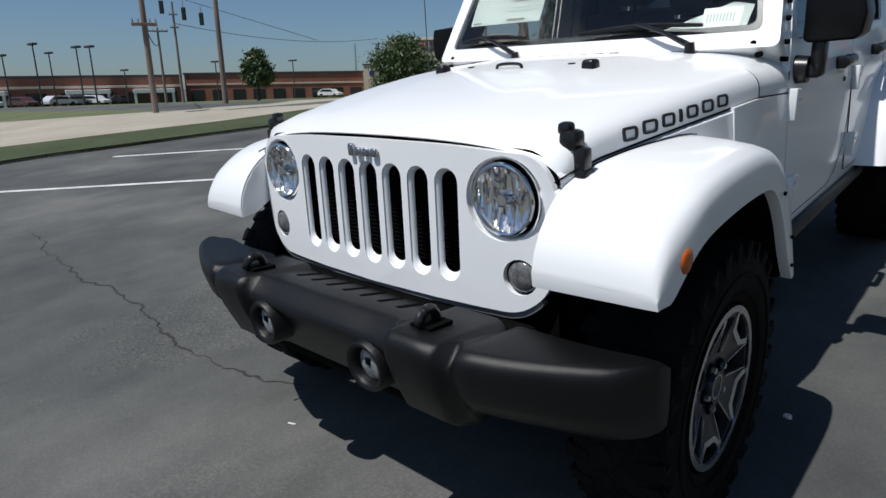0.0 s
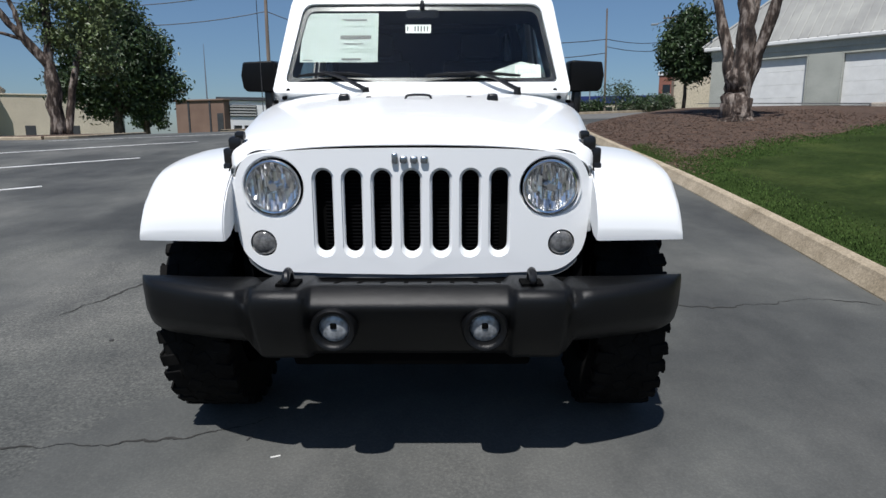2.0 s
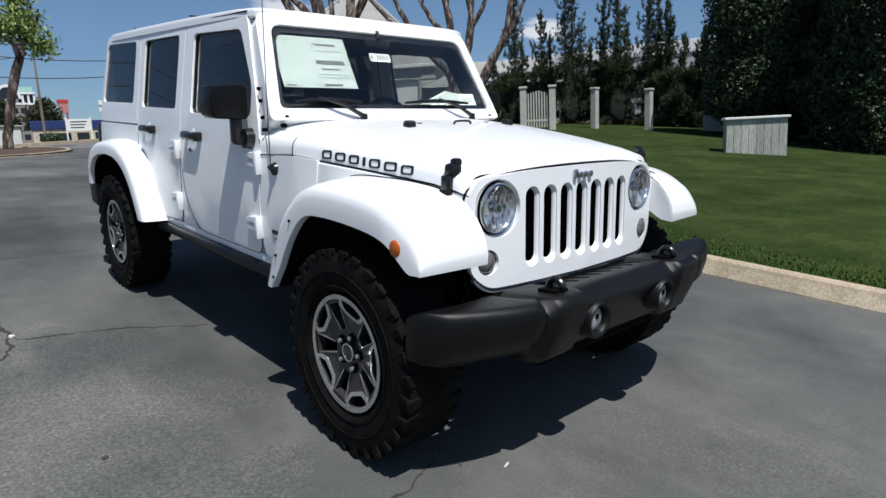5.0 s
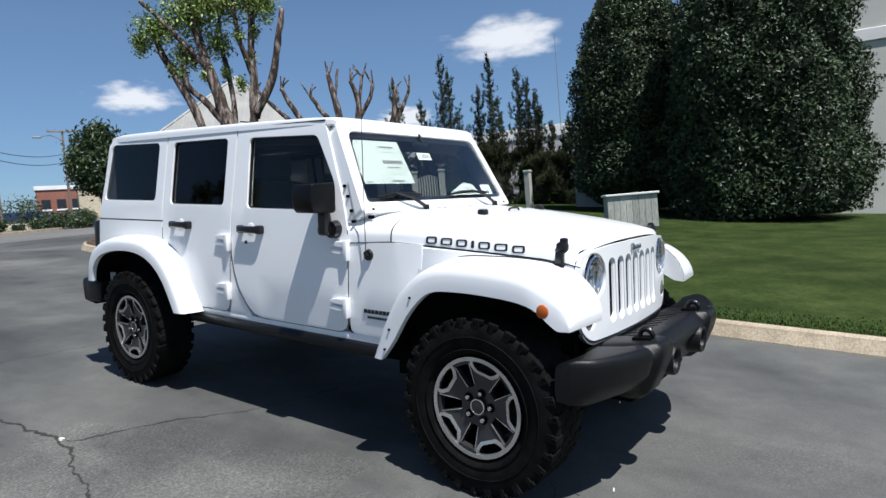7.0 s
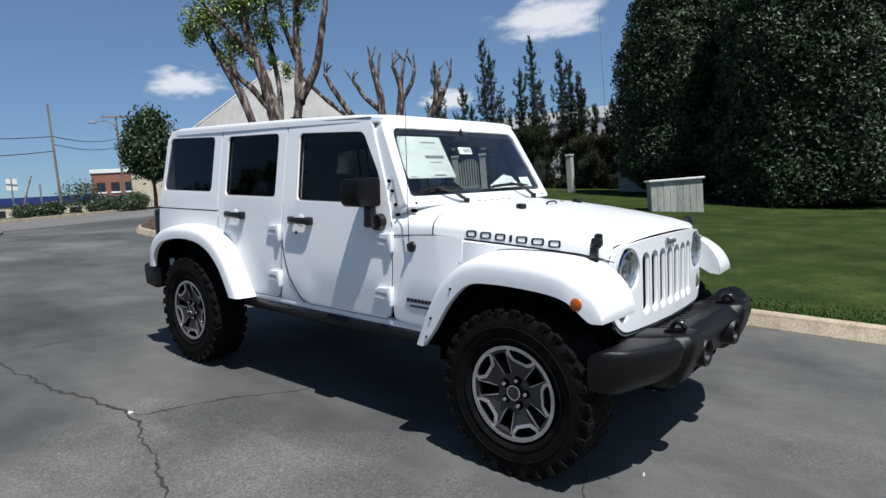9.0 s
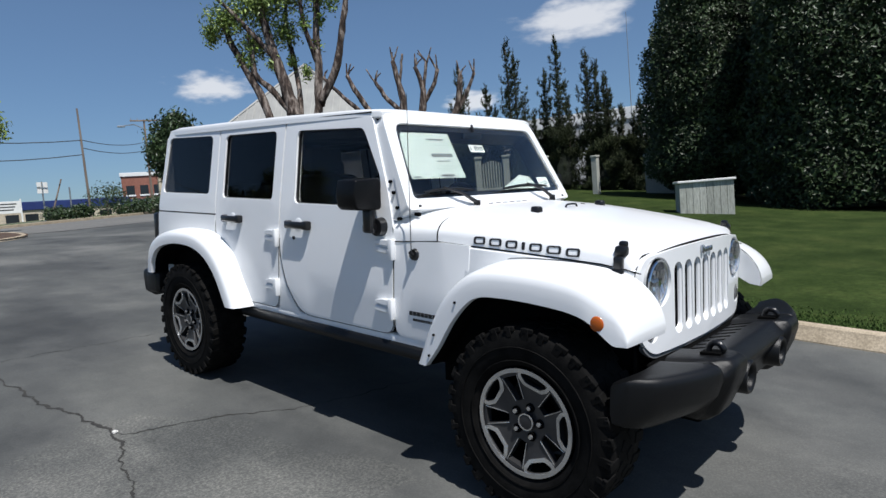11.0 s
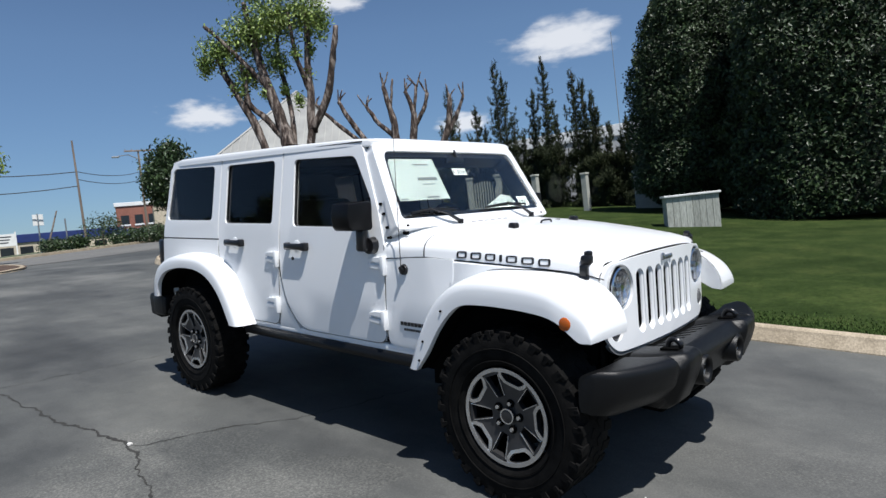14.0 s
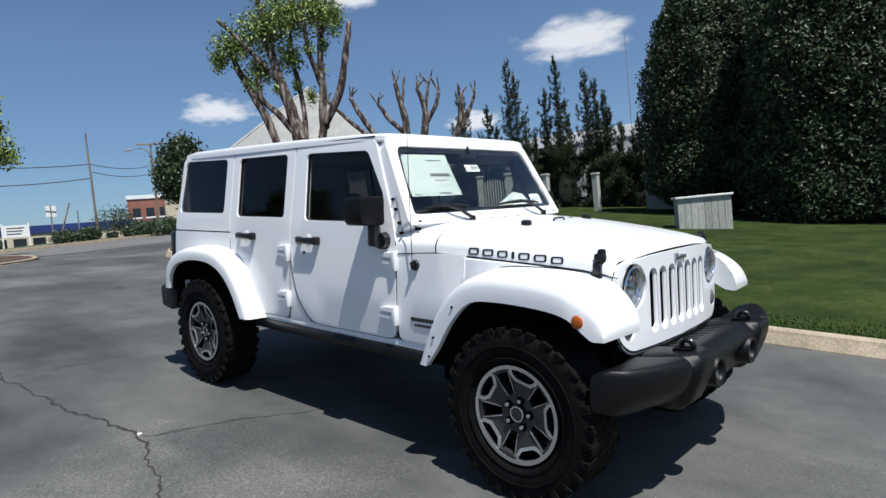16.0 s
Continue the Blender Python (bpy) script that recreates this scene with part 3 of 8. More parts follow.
def grass_blades(name, count, region, height, mat, label, seed):
    """Loose upright blades scattered over a stretch of the lawn."""
    rnd = np.random.RandomState(seed)
    x0, x1, y0, y1 = region
    xs = x0 + (x1 - x0) * rnd.rand(count) ** 2.0
    ys = y0 + (y1 - y0) * rnd.rand(count)
    edge = np.interp(ys, [p.y for p in inner[:-8]], [p.x for p in inner[:-8]])
    xs = xs - x0 + edge + 0.0
    brink = np.interp(xs, [p.x for p in lawn_edge], [p.y for p in lawn_edge])
    ragged = np.array([0.55 * noise.noise(Vector((x * 0.9, y * 0.9, 3))) + 0.3 * noise.noise(Vector((x * 3, y * 3, 7))) for x, y in zip(xs, ys)])
    past = ys - brink - ragged
    tuft = np.array([noise.noise(Vector((x * 0.35 + 9, y * 0.35, 1))) for x, y in zip(xs, ys)])
    keep = (past < 0) | (rnd.rand(count) < 0.75 * np.exp(-np.maximum(past, 0) / 0.45)) | ((past < 3.2) & (tuft > 0.22) & (rnd.rand(count) < 0.7))
    keep &= (xs - edge < 0.8 * rnd.rand(count) ** 2) | (np.abs(past) < 0.9 * rnd.rand(count))
    xs, ys, edge = xs[keep], ys[keep], edge[keep]
    count = len(xs)
    zs = np.array([raised(x, y) for x, y in zip(xs, ys)])
    a = rnd.rand(count) * 2 * np.pi
    h = height * (0.5 + 0.8 * rnd.rand(count))
    w = 0.0055 + 0.005 * rnd.rand(count) + (xs - edge) * 0.0006
    lean = (rnd.rand(count, 2) - 0.5) * 0.9 * h[:, None]
    v = np.zeros((count, 3, 3))
    v[:, 0] = np.stack((xs - np.cos(a) * w, ys - np.sin(a) * w, zs), 1)
    v[:, 1] = np.stack((xs + np.cos(a) * w, ys + np.sin(a) * w, zs), 1)
    v[:, 2] = np.stack((xs + lean[:, 0], ys + lean[:, 1], zs + h), 1)
    me = bpy.data.meshes.new(name)
    me.from_pydata(v.reshape(-1, 3).tolist(), [], np.arange(count * 3).reshape(-1, 3).tolist())
    me.materials.append(mat)
    return tagged(new(name, me), label, "grass", kind="stuff")


grass_blades("grass", 200000, (2.8, 6.5, -5.0, 12.5), 0.020, BLADE, "short mown green grass blades along the kerb", 4)
grass_blades("grass", 120000, (2.8, 18.0, 4.0, 20.5), 0.024, BLADE, "ragged grass along the mulch bed", 5)
rnd = np.random.RandomState(9)
chips_v, chips_f = [], []
for k in range(11000):
    x, y = 3.3 + 8.5 * rnd.rand() ** 1.3, 4.6 + 12.3 * rnd.rand()
    lim = np.interp(y, [p.y for p in inner[:-8]], [p.x for p in inner[:-8]])
    if x < lim + 0.04 or y < np.interp(x, [p.x for p in lawn_edge], [p.y for p in lawn_edge]) - 0.3:
        continue
    z, a, s = raised(x, y), rnd.rand() * 6.3, 0.012 + 0.03 * rnd.rand()
    c, sn, i = math.cos(a) * s, math.sin(a) * s, len(chips_v)
    chips_v += [(x - c, y - sn, z + 0.004), (x + sn * 0.35, y - c * 0.35, z + 0.012), (x + c, y + sn, z + 0.02 * rnd.rand() + 0.004), (x - sn * 0.35, y + c * 0.35, z + 0.018)]
    chips_f.append((i, i + 1, i + 2, i + 3))
tagged(data_object("bark_chips", chips_v, chips_f, CHIP), "loose reddish bark chips on the bed", "mulch", kind="stuff")

# ---- the white four-door off-road car ----
WHITE = material("white_body_paint", (0.84, 0.85, 0.855), 0.34, 0.0, 0.5, 0.45)
_n = noise_tex(WHITE, 260, 2, 0.5)
bump(WHITE, _n, 0.025, 0.002)
BLACKPL = speckled("textured_black_plastic", ((0.3, (0.0032, 0.0034, 0.0039)), (0.7, (0.0050, 0.0053, 0.0058))), 6, 0.40, 420, 0.35, 0.002)
BLACKPL.node_tree.nodes["Principled BSDF"].inputs["Specular IOR Level"].default_value = 0.30
GLOSSBLACK = material("smooth_black_plastic", (0.008, 0.008, 0.009), 0.3)
RUBBER = speckled("tyre_rubber", ((0.3, (0.004, 0.004, 0.004)), (0.7, (0.011, 0.0105, 0.010))), 14, 0.7, 160, 0.3, 0.002)
RUBBER.node_tree.nodes["Principled BSDF"].inputs["Specular IOR Level"].default_value = 0.06
# near-black for hidden parts; in gaps and slits it stands for their shade
UNDER = material("underbody_and_gap_shade", (0.003, 0.003, 0.003), 0.9, 0.0, 0.05)
CHROME = material("chrome", (0.75, 0.76, 0.78), 0.08, 1.0)
SILVER = speckled("machined_alloy", ((0.3, (0.52, 0.52, 0.52)), (0.7, (0.64, 0.64, 0.635))), 20, 0.2, metal=0.8)
GREYALLOY = speckled("dark_grey_alloy_paint", ((0.3, (0.038, 0.038, 0.040)), (0.7, (0.056, 0.056, 0.058))), 15, 0.32, metal=0.4)
AMBER = material("amber_lens", (0.46, 0.10, 0.012), 0.15)
REDLENS = material("red_lens", (0.30, 0.012, 0.012), 0.15)
SMOKE = speckled("smoked_lens", ((0.3, (0.06, 0.06, 0.062)), (0.7, (0.20, 0.20, 0.20))), 60, 0.15)
PAPER = speckled("pale_green_paper", ((0.3, (0.225, 0.262, 0.258)), (0.7, (0.258, 0.292, 0.288))), 3, 0.8)
WHITEPAPER = material("white_paper", (0.46, 0.48, 0.475), 0.8)
INK = material("dark_ink", (0.05, 0.055, 0.055), 0.7)
GREYINK = material("grey_ink", (0.22, 0.27, 0.25), 0.7)
MIRRORBLACK = speckled("satin_black_plastic", ((0.3, (0.0035, 0.0035, 0.004)), (0.7, (0.006, 0.006, 0.0066))), 5, 0.32, 500, 0.15, 0.001)
MIRRORBLACK.node_tree.nodes["Principled BSDF"].inputs["Specular IOR Level"].default_value = 0.2
EMBLEM = material("satin_chrome", (0.40, 0.43, 0.47), 0.25, 1.0)
FOGLENS = speckled("fog_lamp_lens", ((0.35, (0.12, 0.13, 0.14)), (0.6, (0.42, 0.44, 0.46))), 30, 0.12, metal=0.2)
FIN = material("dull_radiator_fin", (0.0035, 0.0035, 0.004), 0.8, 0.0, 0.1)
CHIN = material("grey_chin_plastic", (0.16, 0.165, 0.17), 0.5)
SEAT = speckled("dark_seat_cloth", ((0.3, (0.012, 0.012, 0.013)), (0.7, (0.02, 0.02, 0.021))), 30, 0.9)
DASH = speckled("dark_dash_plastic", ((0.3, (0.016, 0.016, 0.018)), (0.7, (0.026, 0.026, 0.028))), 12, 0.6, 300, 0.2, 0.001)


def glass(name, tint, ior=1.45):
    m = material(name, tint, 0.0)
    b = m.node_tree.nodes["Principled BSDF"]
    b.inputs["Transmission Weight"].default_value, b.inputs["IOR"].default_value = 1.0, ior
    return m


SCREEN = glass("windscreen_glass", (0.86, 0.90, 0.88))
SIDEGLASS = glass("side_glass", (0.60, 0.60, 0.58), 1.22)
TINTED = glass("privacy_glass", (0.06, 0.062, 0.066), 1.24)
LENS = glass("clear_lens", (0.985, 0.99, 0.995), 1.12)

suv = empty("suv", SLOPE, "white four-door off-road car with black bumpers and grey alloy wheels", "car")


PRESSED = {"front_door", "rear_door", "quarter_panel", "hardtop_side", "cowl_side", "grille", "windscreen_frame", "lower_pillar", "rear_wall"}


def piece(name, bm, mat, parent=None, label="", angle=35, m=None):
    """A part of the car with soft shading broken at its sharp edges."""
    ob = part(name, bm, mat, parent or suv, label, True, m)
    ob.data.set_sharp_from_angle(angle=radians(angle))
    if name in PRESSED:
        flat = ob.modifiers.new("flat_faces", "WEIGHTED_NORMAL")
        flat.keep_sharp, flat.weight = True, 80
    return ob


def flipped(bm):
    """The same shape on the car's other side."""
    c = bm.copy()
    for v in c.verts:
        v.co.x = -v.co.x
    bmesh.ops.reverse_faces(c, faces=c.faces)
    return c


def lerp_table(table, v):
    if v <= table[0][0]:
        return table[0][1]
    for (a, p), (b, q) in zip(table, table[1:]):
        if v <= b:
            return p + (q - p) * (v - a) / (b - a)
    return table[-1][1]


SIDE = ((0.5, 0.752), (0.62, 0.772), (0.76, 0.782), (1.0, 0.772), (1.15, 0.762), (1.26, 0.752), (1.70, 0.686), (1.78, 0.672))


def side_x(z):
    return lerp_table(SIDE, z)


def rounded(pts, steps=5):
    """A closed outline with its corners rounded; each point is (u, v, radius)."""
    out, k = [], len(pts)
    for i in range(k):
        p = Vector(pts[i][:2])
        r = pts[i][2] if len(pts[i]) > 2 else 0
        if r <= 0:
            out.append(tuple(p))
            continue
        a = (Vector(pts[i - 1][:2]) - p)
        b = (Vector(pts[(i + 1) % k][:2]) - p)
        d = min(r, a.length * 0.48, b.length * 0.48)
        p0, p1 = p + a.normalized() * d, p + b.normalized() * d
        for s in range(steps + 1):
            t = s / steps
            out.append(tuple(p0 * (1 - t) ** 2 + p * 2 * t * (1 - t) + p1 * t * t))
    return out


def plate(outline, holes, place, thick, levels=(), columns=(), edge=0.004):
    """A panel of some thickness from an outline with holes, in (u, v), set into space by place(u, v, depth)."""
    bm = bmesh.new()
    for loop in (outline, *holes):
        vs = [bm.verts.new((p[0], p[1], 0)) for p in loop]
        for i in range(len(vs)):
            bm.edges.new((vs[i], vs[(i + 1) % len(vs)]))
    bmesh.ops.triangle_fill(bm, use_beauty=True, use_dissolve=False, edges=bm.edges[:], normal=(0, 0, 1))
    for v in levels:
        bmesh.ops.bisect_plane(bm, geom=bm.verts[:] + bm.edges[:] + bm.faces[:], plane_co=(0, v, 0), plane_no=(0, 1, 0))
    for u in columns:
        bmesh.ops.bisect_plane(bm, geom=bm.verts[:] + bm.edges[:] + bm.faces[:], plane_co=(u, 0, 0), plane_no=(1, 0, 0))
    front = bm.faces[:]
    idx = {v: i for i, v in enumerate(bm.verts)}
    flat = [v.co.copy() for v in bm.verts]
    rimedges = [e for e in bm.edges if len(e.link_faces) == 1]
    out = bmesh.new()
    f_v = [out.verts.new(place(c.x, c.y, 0.0)) for c in flat]
    b_v = [out.verts.new(place(c.x, c.y, thick)) for c in flat]
    for f in front:
        ids = [idx[v] for v in f.verts]
        out.faces.new([f_v[i] for i in ids])
        out.faces.new([b_v[i] for i in reversed(ids)])
    for e in rimedges:
        a, b = idx[e.verts[0]], idx[e.verts[1]]
        out.faces.new((f_v[a], f_v[b], b_v[b], b_v[a]))
    bm.free()
    bmesh.ops.recalc_face_normals(out, faces=out.faces)
    if edge:
        out.normal_update()
        fr = set(f_v)
        es = [e for e in out.edges if len(e.link_faces) == 2 and e.calc_face_angle(0) > radians(50) and e.verts[0] in fr and e.verts[1] in fr]
        if es:
            bmesh.ops.bevel(out, geom=es, offset=edge, segments=2, profile=0.5, affect="EDGES", clamp_overlap=True)
    return out


def on_side(u, v, d):
    return (-(side_x(v) - d), u, v)


LEVELS = (0.62, 0.76, 0.88, 1.0, 1.15, 1.26, 1.5, 1.70)

# dark blocks for shell, floor and chassis, added to stop light passing through
piece("inner_block", join(box(-0.70, 0.70, 0.62, 3.52, 0.50, 0.98), box(-0.56, 0.56, -0.30, 0.62, 0.55, 0.98), box(-0.70, 0.70, 0.60, 0.86, 0.9, 1.12), box(-0.655, 0.655, 1.1, 3.5, 1.70, 1.735)), UNDER)
piece("rear_inner_block", box(-0.66, 0.66, 3.40, 3.50, 0.95, 1.70), UNDER)

# front door
FD = rounded([(0.885, 0.60, 0.09), (0.885, 1.145, 0.02), (0.925, 1.30, 0.1), (1.115, 1.742, 0.05), (1.893, 1.752, 0.02), (1.897, 0.95, 0.1), (1.83, 0.765, 0.12), (1.70, 0.598, 0.10)])
FDW = rounded([(0.990, 1.255, 0.035), (1.000, 1.40, 0.05), (1.172, 1.672, 0.04), (1.772, 1.690, 0.04), (1.752, 1.262, 0.035)])
RD = rounded([(1.909, 0.95, 0.08), (1.905, 1.752, 0.02), (2.690, 1.757, 0.02), (2.690, 0.99, 0.14), (2.575, 0.74, 0.15), (2.44, 0.602, 0.08), (1.955, 0.602, 0.06), (1.915, 0.70, 0.1)])
RDW = rounded([(1.990, 1.278, 0.035), (1.992, 1.700, 0.04), (2.612, 1.706, 0.04), (2.606, 1.284, 0.035)])
for side in (-1, 1):
    flip = (lambda b: b) if side < 0 else (lambda b: flipped(b))
    for nm, ol, win, hinge_y, handle_y, gl in (("front_door", FD, FDW, 0.915, 1.70, SIDEGLASS), ("rear_door", RD, RDW, 1.955, 2.455, TINTED)):
        door = piece(nm, flip(plate(ol, [win], on_side, 0.04, LEVELS)), WHITE)
        turn = next(i for i in range(len(ol)) if ol[i - 1][1] > 1.16 >= ol[i][1])
        low = [p for p in ol[turn:] + ol[:turn] if p[1] < 1.16]
        # the shaded door gap, drawn as a near-black line on the skin
        piece("shut_line", flip(tubes_bm([([Vector((-side_x(p[1]) + 0.0005, p[0], p[1])) for p in low], [0.0021] * len(low))], 6)), UNDER, door)
        seal = [(p[0], p[1]) for p in win]
        cx, cz = sum(p[0] for p in seal) / len(seal), sum(p[1] for p in seal) / len(seal)
        grow = [(cx + (p[0] - cx) * 1.025, cz + (p[1] - cz) * 1.035) for p in seal]
        shrink = [(cx + (p[0] - cx) * 0.985, cz + (p[1] - cz) * 0.98) for p in seal]
        piece("window_seal", flip(plate(grow, [shrink], lambda u, v, d: (-(side_x(v) - 0.012 - d), u, v), 0.02, (1.4, 1.55), edge=0)), GLOSSBLACK, door)
        g = piece("window_glass", flip(plate(grow, [], lambda u, v, d: (-(side_x(v) - 0.020 - d), u, v), 0.004, (1.4, 1.55), edge=0)), gl, door)
        g.visible_shadow = False
        # paddle handle on two feet, over a round scoop
        hz = 1.135 if nm == "front_door" else 1.145
        x0 = side_x(hz)
        hb = rim(box(-x0 - 0.044, -x0 - 0.018, handle_y - 0.115, handle_y + 0.095, hz - 0.021, hz + 0.021, 0.012, 2), 0.004, 1)
        hand = piece("door_handle", flip(hb), GLOSSBLACK, door, "black grab handle")
        piece("handle_foot", flip(box(-x0 - 0.04, -x0 + 0.006, handle_y - 0.125, handle_y - 0.07, hz - 0.026, hz + 0.026, 0.012, 2)), GLOSSBLACK, hand)
        piece("handle_foot", flip(box(-x0 - 0.035, -x0 + 0.006, handle_y + 0.07, handle_y + 0.105, hz - 0.024, hz + 0.024, 0.01, 2)), GLOSSBLACK, hand)
        sc = bmesh.new()
        bmesh.ops.create_uvsphere(sc, u_segments=20, v_segments=10, radius=1)
        bmesh.ops.transform(sc, matrix=Matrix.Translation((-x0 + 0.0055, handle_y + 0.002, hz - 0.012)) @ Matrix.Diagonal((0.010, 0.052, 0.054, 1)), verts=sc.verts)
        piece("handle_scoop", flip(sc), WHITE, door)
        for hzz in (1.05, 0.745):
            xx = side_x(hzz)
            hg = join(box(-xx - 0.030, -xx + 0.004, hinge_y - 0.050, hinge_y - 0.022, hzz - 0.058, hzz + 0.050, 0.003, 2),
                      rim(prism([(hinge_y - 0.022, hzz + 0.044), (hinge_y + 0.030, hzz + 0.044), (hinge_y + 0.082, hzz + 0.034), (hinge_y + 0.082, hzz + 0.018), (hinge_y - 0.022, hzz + 0.010)], "x", -xx - 0.022, -xx + 0.004), 0.003, 1),
                      rim(prism([(hinge_y - 0.022, hzz - 0.002), (hinge_y + 0.088, hzz + 0.004), (hinge_y + 0.088, hzz - 0.020), (hinge_y - 0.022, hzz - 0.030)], "x", -xx - 0.018, -xx + 0.004), 0.003, 1))
            piece("hinge", flip(hg), WHITE, door)
        if nm == "front_door":
            piece("lock", flip(rod((-side_x(1.055) - 0.006, 1.745, 1.055), (-side_x(1.055) + 0.01, 1.745, 1.055), 0.011, 0.011, 12)), GREYALLOY, door)
    # rear quarter: lower tub and hard-top side with its window
    QL = rounded([(2.702, 1.0, 0.1), (2.702, 1.160, 0), (3.60, 1.160, 0.02), (3.60, 0.62, 0.04), (3.46, 0.60, 0), (3.44, 0.86, 0.1), (3.1, 0.96, 0.1), (2.8, 0.96, 0.1), (2.6, 0.86, 0.06), (2.56, 0.70, 0)])
    tub = piece("quarter_panel", flip(plate(QL, [], on_side, 0.04, LEVELS)), WHITE)
    QU = rounded([(2.702, 1.170, 0), (2.702, 1.757, 0), (3.50, 1.775, 0.05), (3.60, 1.170, 0.03)])
    QW = rounded([(2.800, 1.305, 0.04), (2.795, 1.712, 0.045), (3.475, 1.728, 0.05), (3.535, 1.312, 0.045)])
    up_ = piece("hardtop_side", flip(plate(QU, [QW], on_side, 0.035, LEVELS)), WHITE)
    g = piece("quarter_glass", flip(plate([(3.16 + (p[0] - 3.16) * 1.02, 1.51 + (p[1] - 1.51) * 1.02) for p in QW], [], lambda u, v, d: (-(side_x(v) - 0.010 - d), u, v), 0.004, (1.4, 1.55), edge=0)), TINTED, up_)
    g.visible_shadow = False
    piece("belt_groove", flip(box(-0.757, -0.72, 2.70, 3.595, 1.158, 1.172)), GLOSSBLACK, up_)
    # dark backing put behind the door gaps in place of their shade
    for gy0, gy1, gz0, gz1 in ((0.860, 0.900, 0.62, 1.12), (1.884, 1.924, 0.80, 1.74), (2.676, 2.716, 1.0, 1.74)):
        piece("gap_strip", flip(plate([(gy0, gz0), (gy0, gz1), (gy1, gz1), (gy1, gz0)], [], lambda u, v, d: (-(side_x(v) - 0.009 - d), u, v), 0.03, [z for z in LEVELS if gz0 < z < gz1], (), 0)), UNDER)
    # dark tube drawn for the shaded gap above the doors
    piece("roof_gap_line", flip(tubes_bm([([Vector((-side_x(z) - 0.001, y, z)) for y, z in ((1.115, 1.749), (1.90, 1.757), (2.70, 1.762))], [0.004] * 3)], 6)), UNDER)
    # cowl side, rocker and the engine bay's flank
    CW = rounded([(0.873, 0.60, 0.05), (0.873, 1.086, 0.0), (0.56, 1.100, 0), (0.40, 1.092, 0), (0.40, 0.60, 0)])
    cow = piece("cowl_side", flip(plate(CW, [], lambda u, v, d: (-(side_x(v) - d - max(0, 0.56 - u) * 0.12), u, v), 0.03, LEVELS[:4], (0.56,), 0)), WHITE)
    rows = []
    bm = bmesh.new()
    for y, hx, zt in ((0.46, 0.718, 1.090), (0.42, 0.735, 1.092), (0.2, 0.703, 1.079), (0.0, 0.672, 1.066), (-0.2, 0.640, 1.052), (-0.335, 0.616, 1.030)):
        lean = 0.02 * (y + 0.36) / 0.78
        rows.append([bm.verts.new((-hx + off, y, z)) for off, z in ((-lean, 0.80), (-0.004 - lean, 0.95), (-lean * 0.6, zt - 0.012), (0.012, zt), (0.05 if y > -0.3 else 0.014, zt))])
    for a, b in zip(rows, rows[1:]):
        for j in range(4):
            bm.faces.new((a[j], a[j + 1], b[j + 1], b[j]))
    bmesh.ops.recalc_face_normals(bm, faces=bm.faces)
    piece("inner_fender", flip(bm), WHITE)
    # dark sheet added before the white flank, so that the arch reads black
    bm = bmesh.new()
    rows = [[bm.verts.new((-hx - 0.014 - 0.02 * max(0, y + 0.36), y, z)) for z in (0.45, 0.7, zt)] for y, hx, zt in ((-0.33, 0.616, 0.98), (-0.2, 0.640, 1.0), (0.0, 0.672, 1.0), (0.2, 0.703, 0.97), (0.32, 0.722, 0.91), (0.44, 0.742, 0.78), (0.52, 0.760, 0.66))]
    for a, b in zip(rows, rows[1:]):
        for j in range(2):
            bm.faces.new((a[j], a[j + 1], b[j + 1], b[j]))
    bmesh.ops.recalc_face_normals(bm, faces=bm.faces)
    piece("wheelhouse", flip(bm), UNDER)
    piece("rocker_panel", flip(box(-0.765, -0.70, 0.55, 2.45, 0.555, 0.602, 0.012, 2)), WHITE)
    rail = piece("rock_rail", flip(join(rim(prism([(-0.800, 0.53), (-0.785, 0.565), (-0.71, 0.568), (-0.70, 0.50), (-0.785, 0.50)], "y", 0.62, 2.36), 0.012, 2))), BLACKPL, None, "black steel rock rail")
    # front flare and its dark liner
    def flare(crest, lip):
        bm = bmesh.new()
        rows = []
        for c, l_ in zip(crest, lip):
            x_in = 0.617 if c[0] < 0.6 else 0.66
            slim = 0.014 * smoothstep(-0.2, -0.478, c[0])
            prof = ((x_in, -0.02), (0.72, 0.0), (0.80, 0.05), (0.858, 0.12), (0.892, 0.20), (0.907, 0.31), (0.913, 0.50), (0.915, 0.78), (0.915, 0.985), (0.910, 1.0), (0.885, 1.0))
            prof = [(x if x < 0.65 else x - slim, t) for x, t in prof]
            back = 0.018 * smoothstep(-0.22, -0.478, c[0])
            rows.append([bm.verts.new((-x, c[0] + (l_[0] - c[0]) * t + back * (max(0, x - 0.62) / 0.27) ** 1.4, c[1] + (l_[1] - c[1]) * t)) for x, t in prof])
        for a, b in zip(rows, rows[1:]):
            for j in range(len(a) - 1):
                bm.faces.new((a[j], a[j + 1], b[j + 1], b[j]))
        for row, l_ in ((rows[0], lip[0]), (rows[-1], lip[-1])):
            v = bm.verts.new((row[0].co.x, l_[0], l_[1]))
            bm.faces.new(row + [v])
        bmesh.ops.recalc_face_normals(bm, faces=bm.faces)
        return bm

    def liner(lip):
        bm = bmesh.new()
        rows = [[bm.verts.new((-x, p[0], p[1] + dz)) for x, dz in ((0.885, 0.006), (0.872, -0.004), (0.60, -0.02), (0.60, 0.03), (0.885, 0.02))] for p in lip]
        for a, b in zip(rows, rows[1:]):
            for j in range(5):
                bm.faces.new((a[j], a[(j + 1) % 5], b[(j + 1) % 5], b[j]))
        bmesh.ops.recalc_face_normals(bm, faces=bm.faces)
        return bm
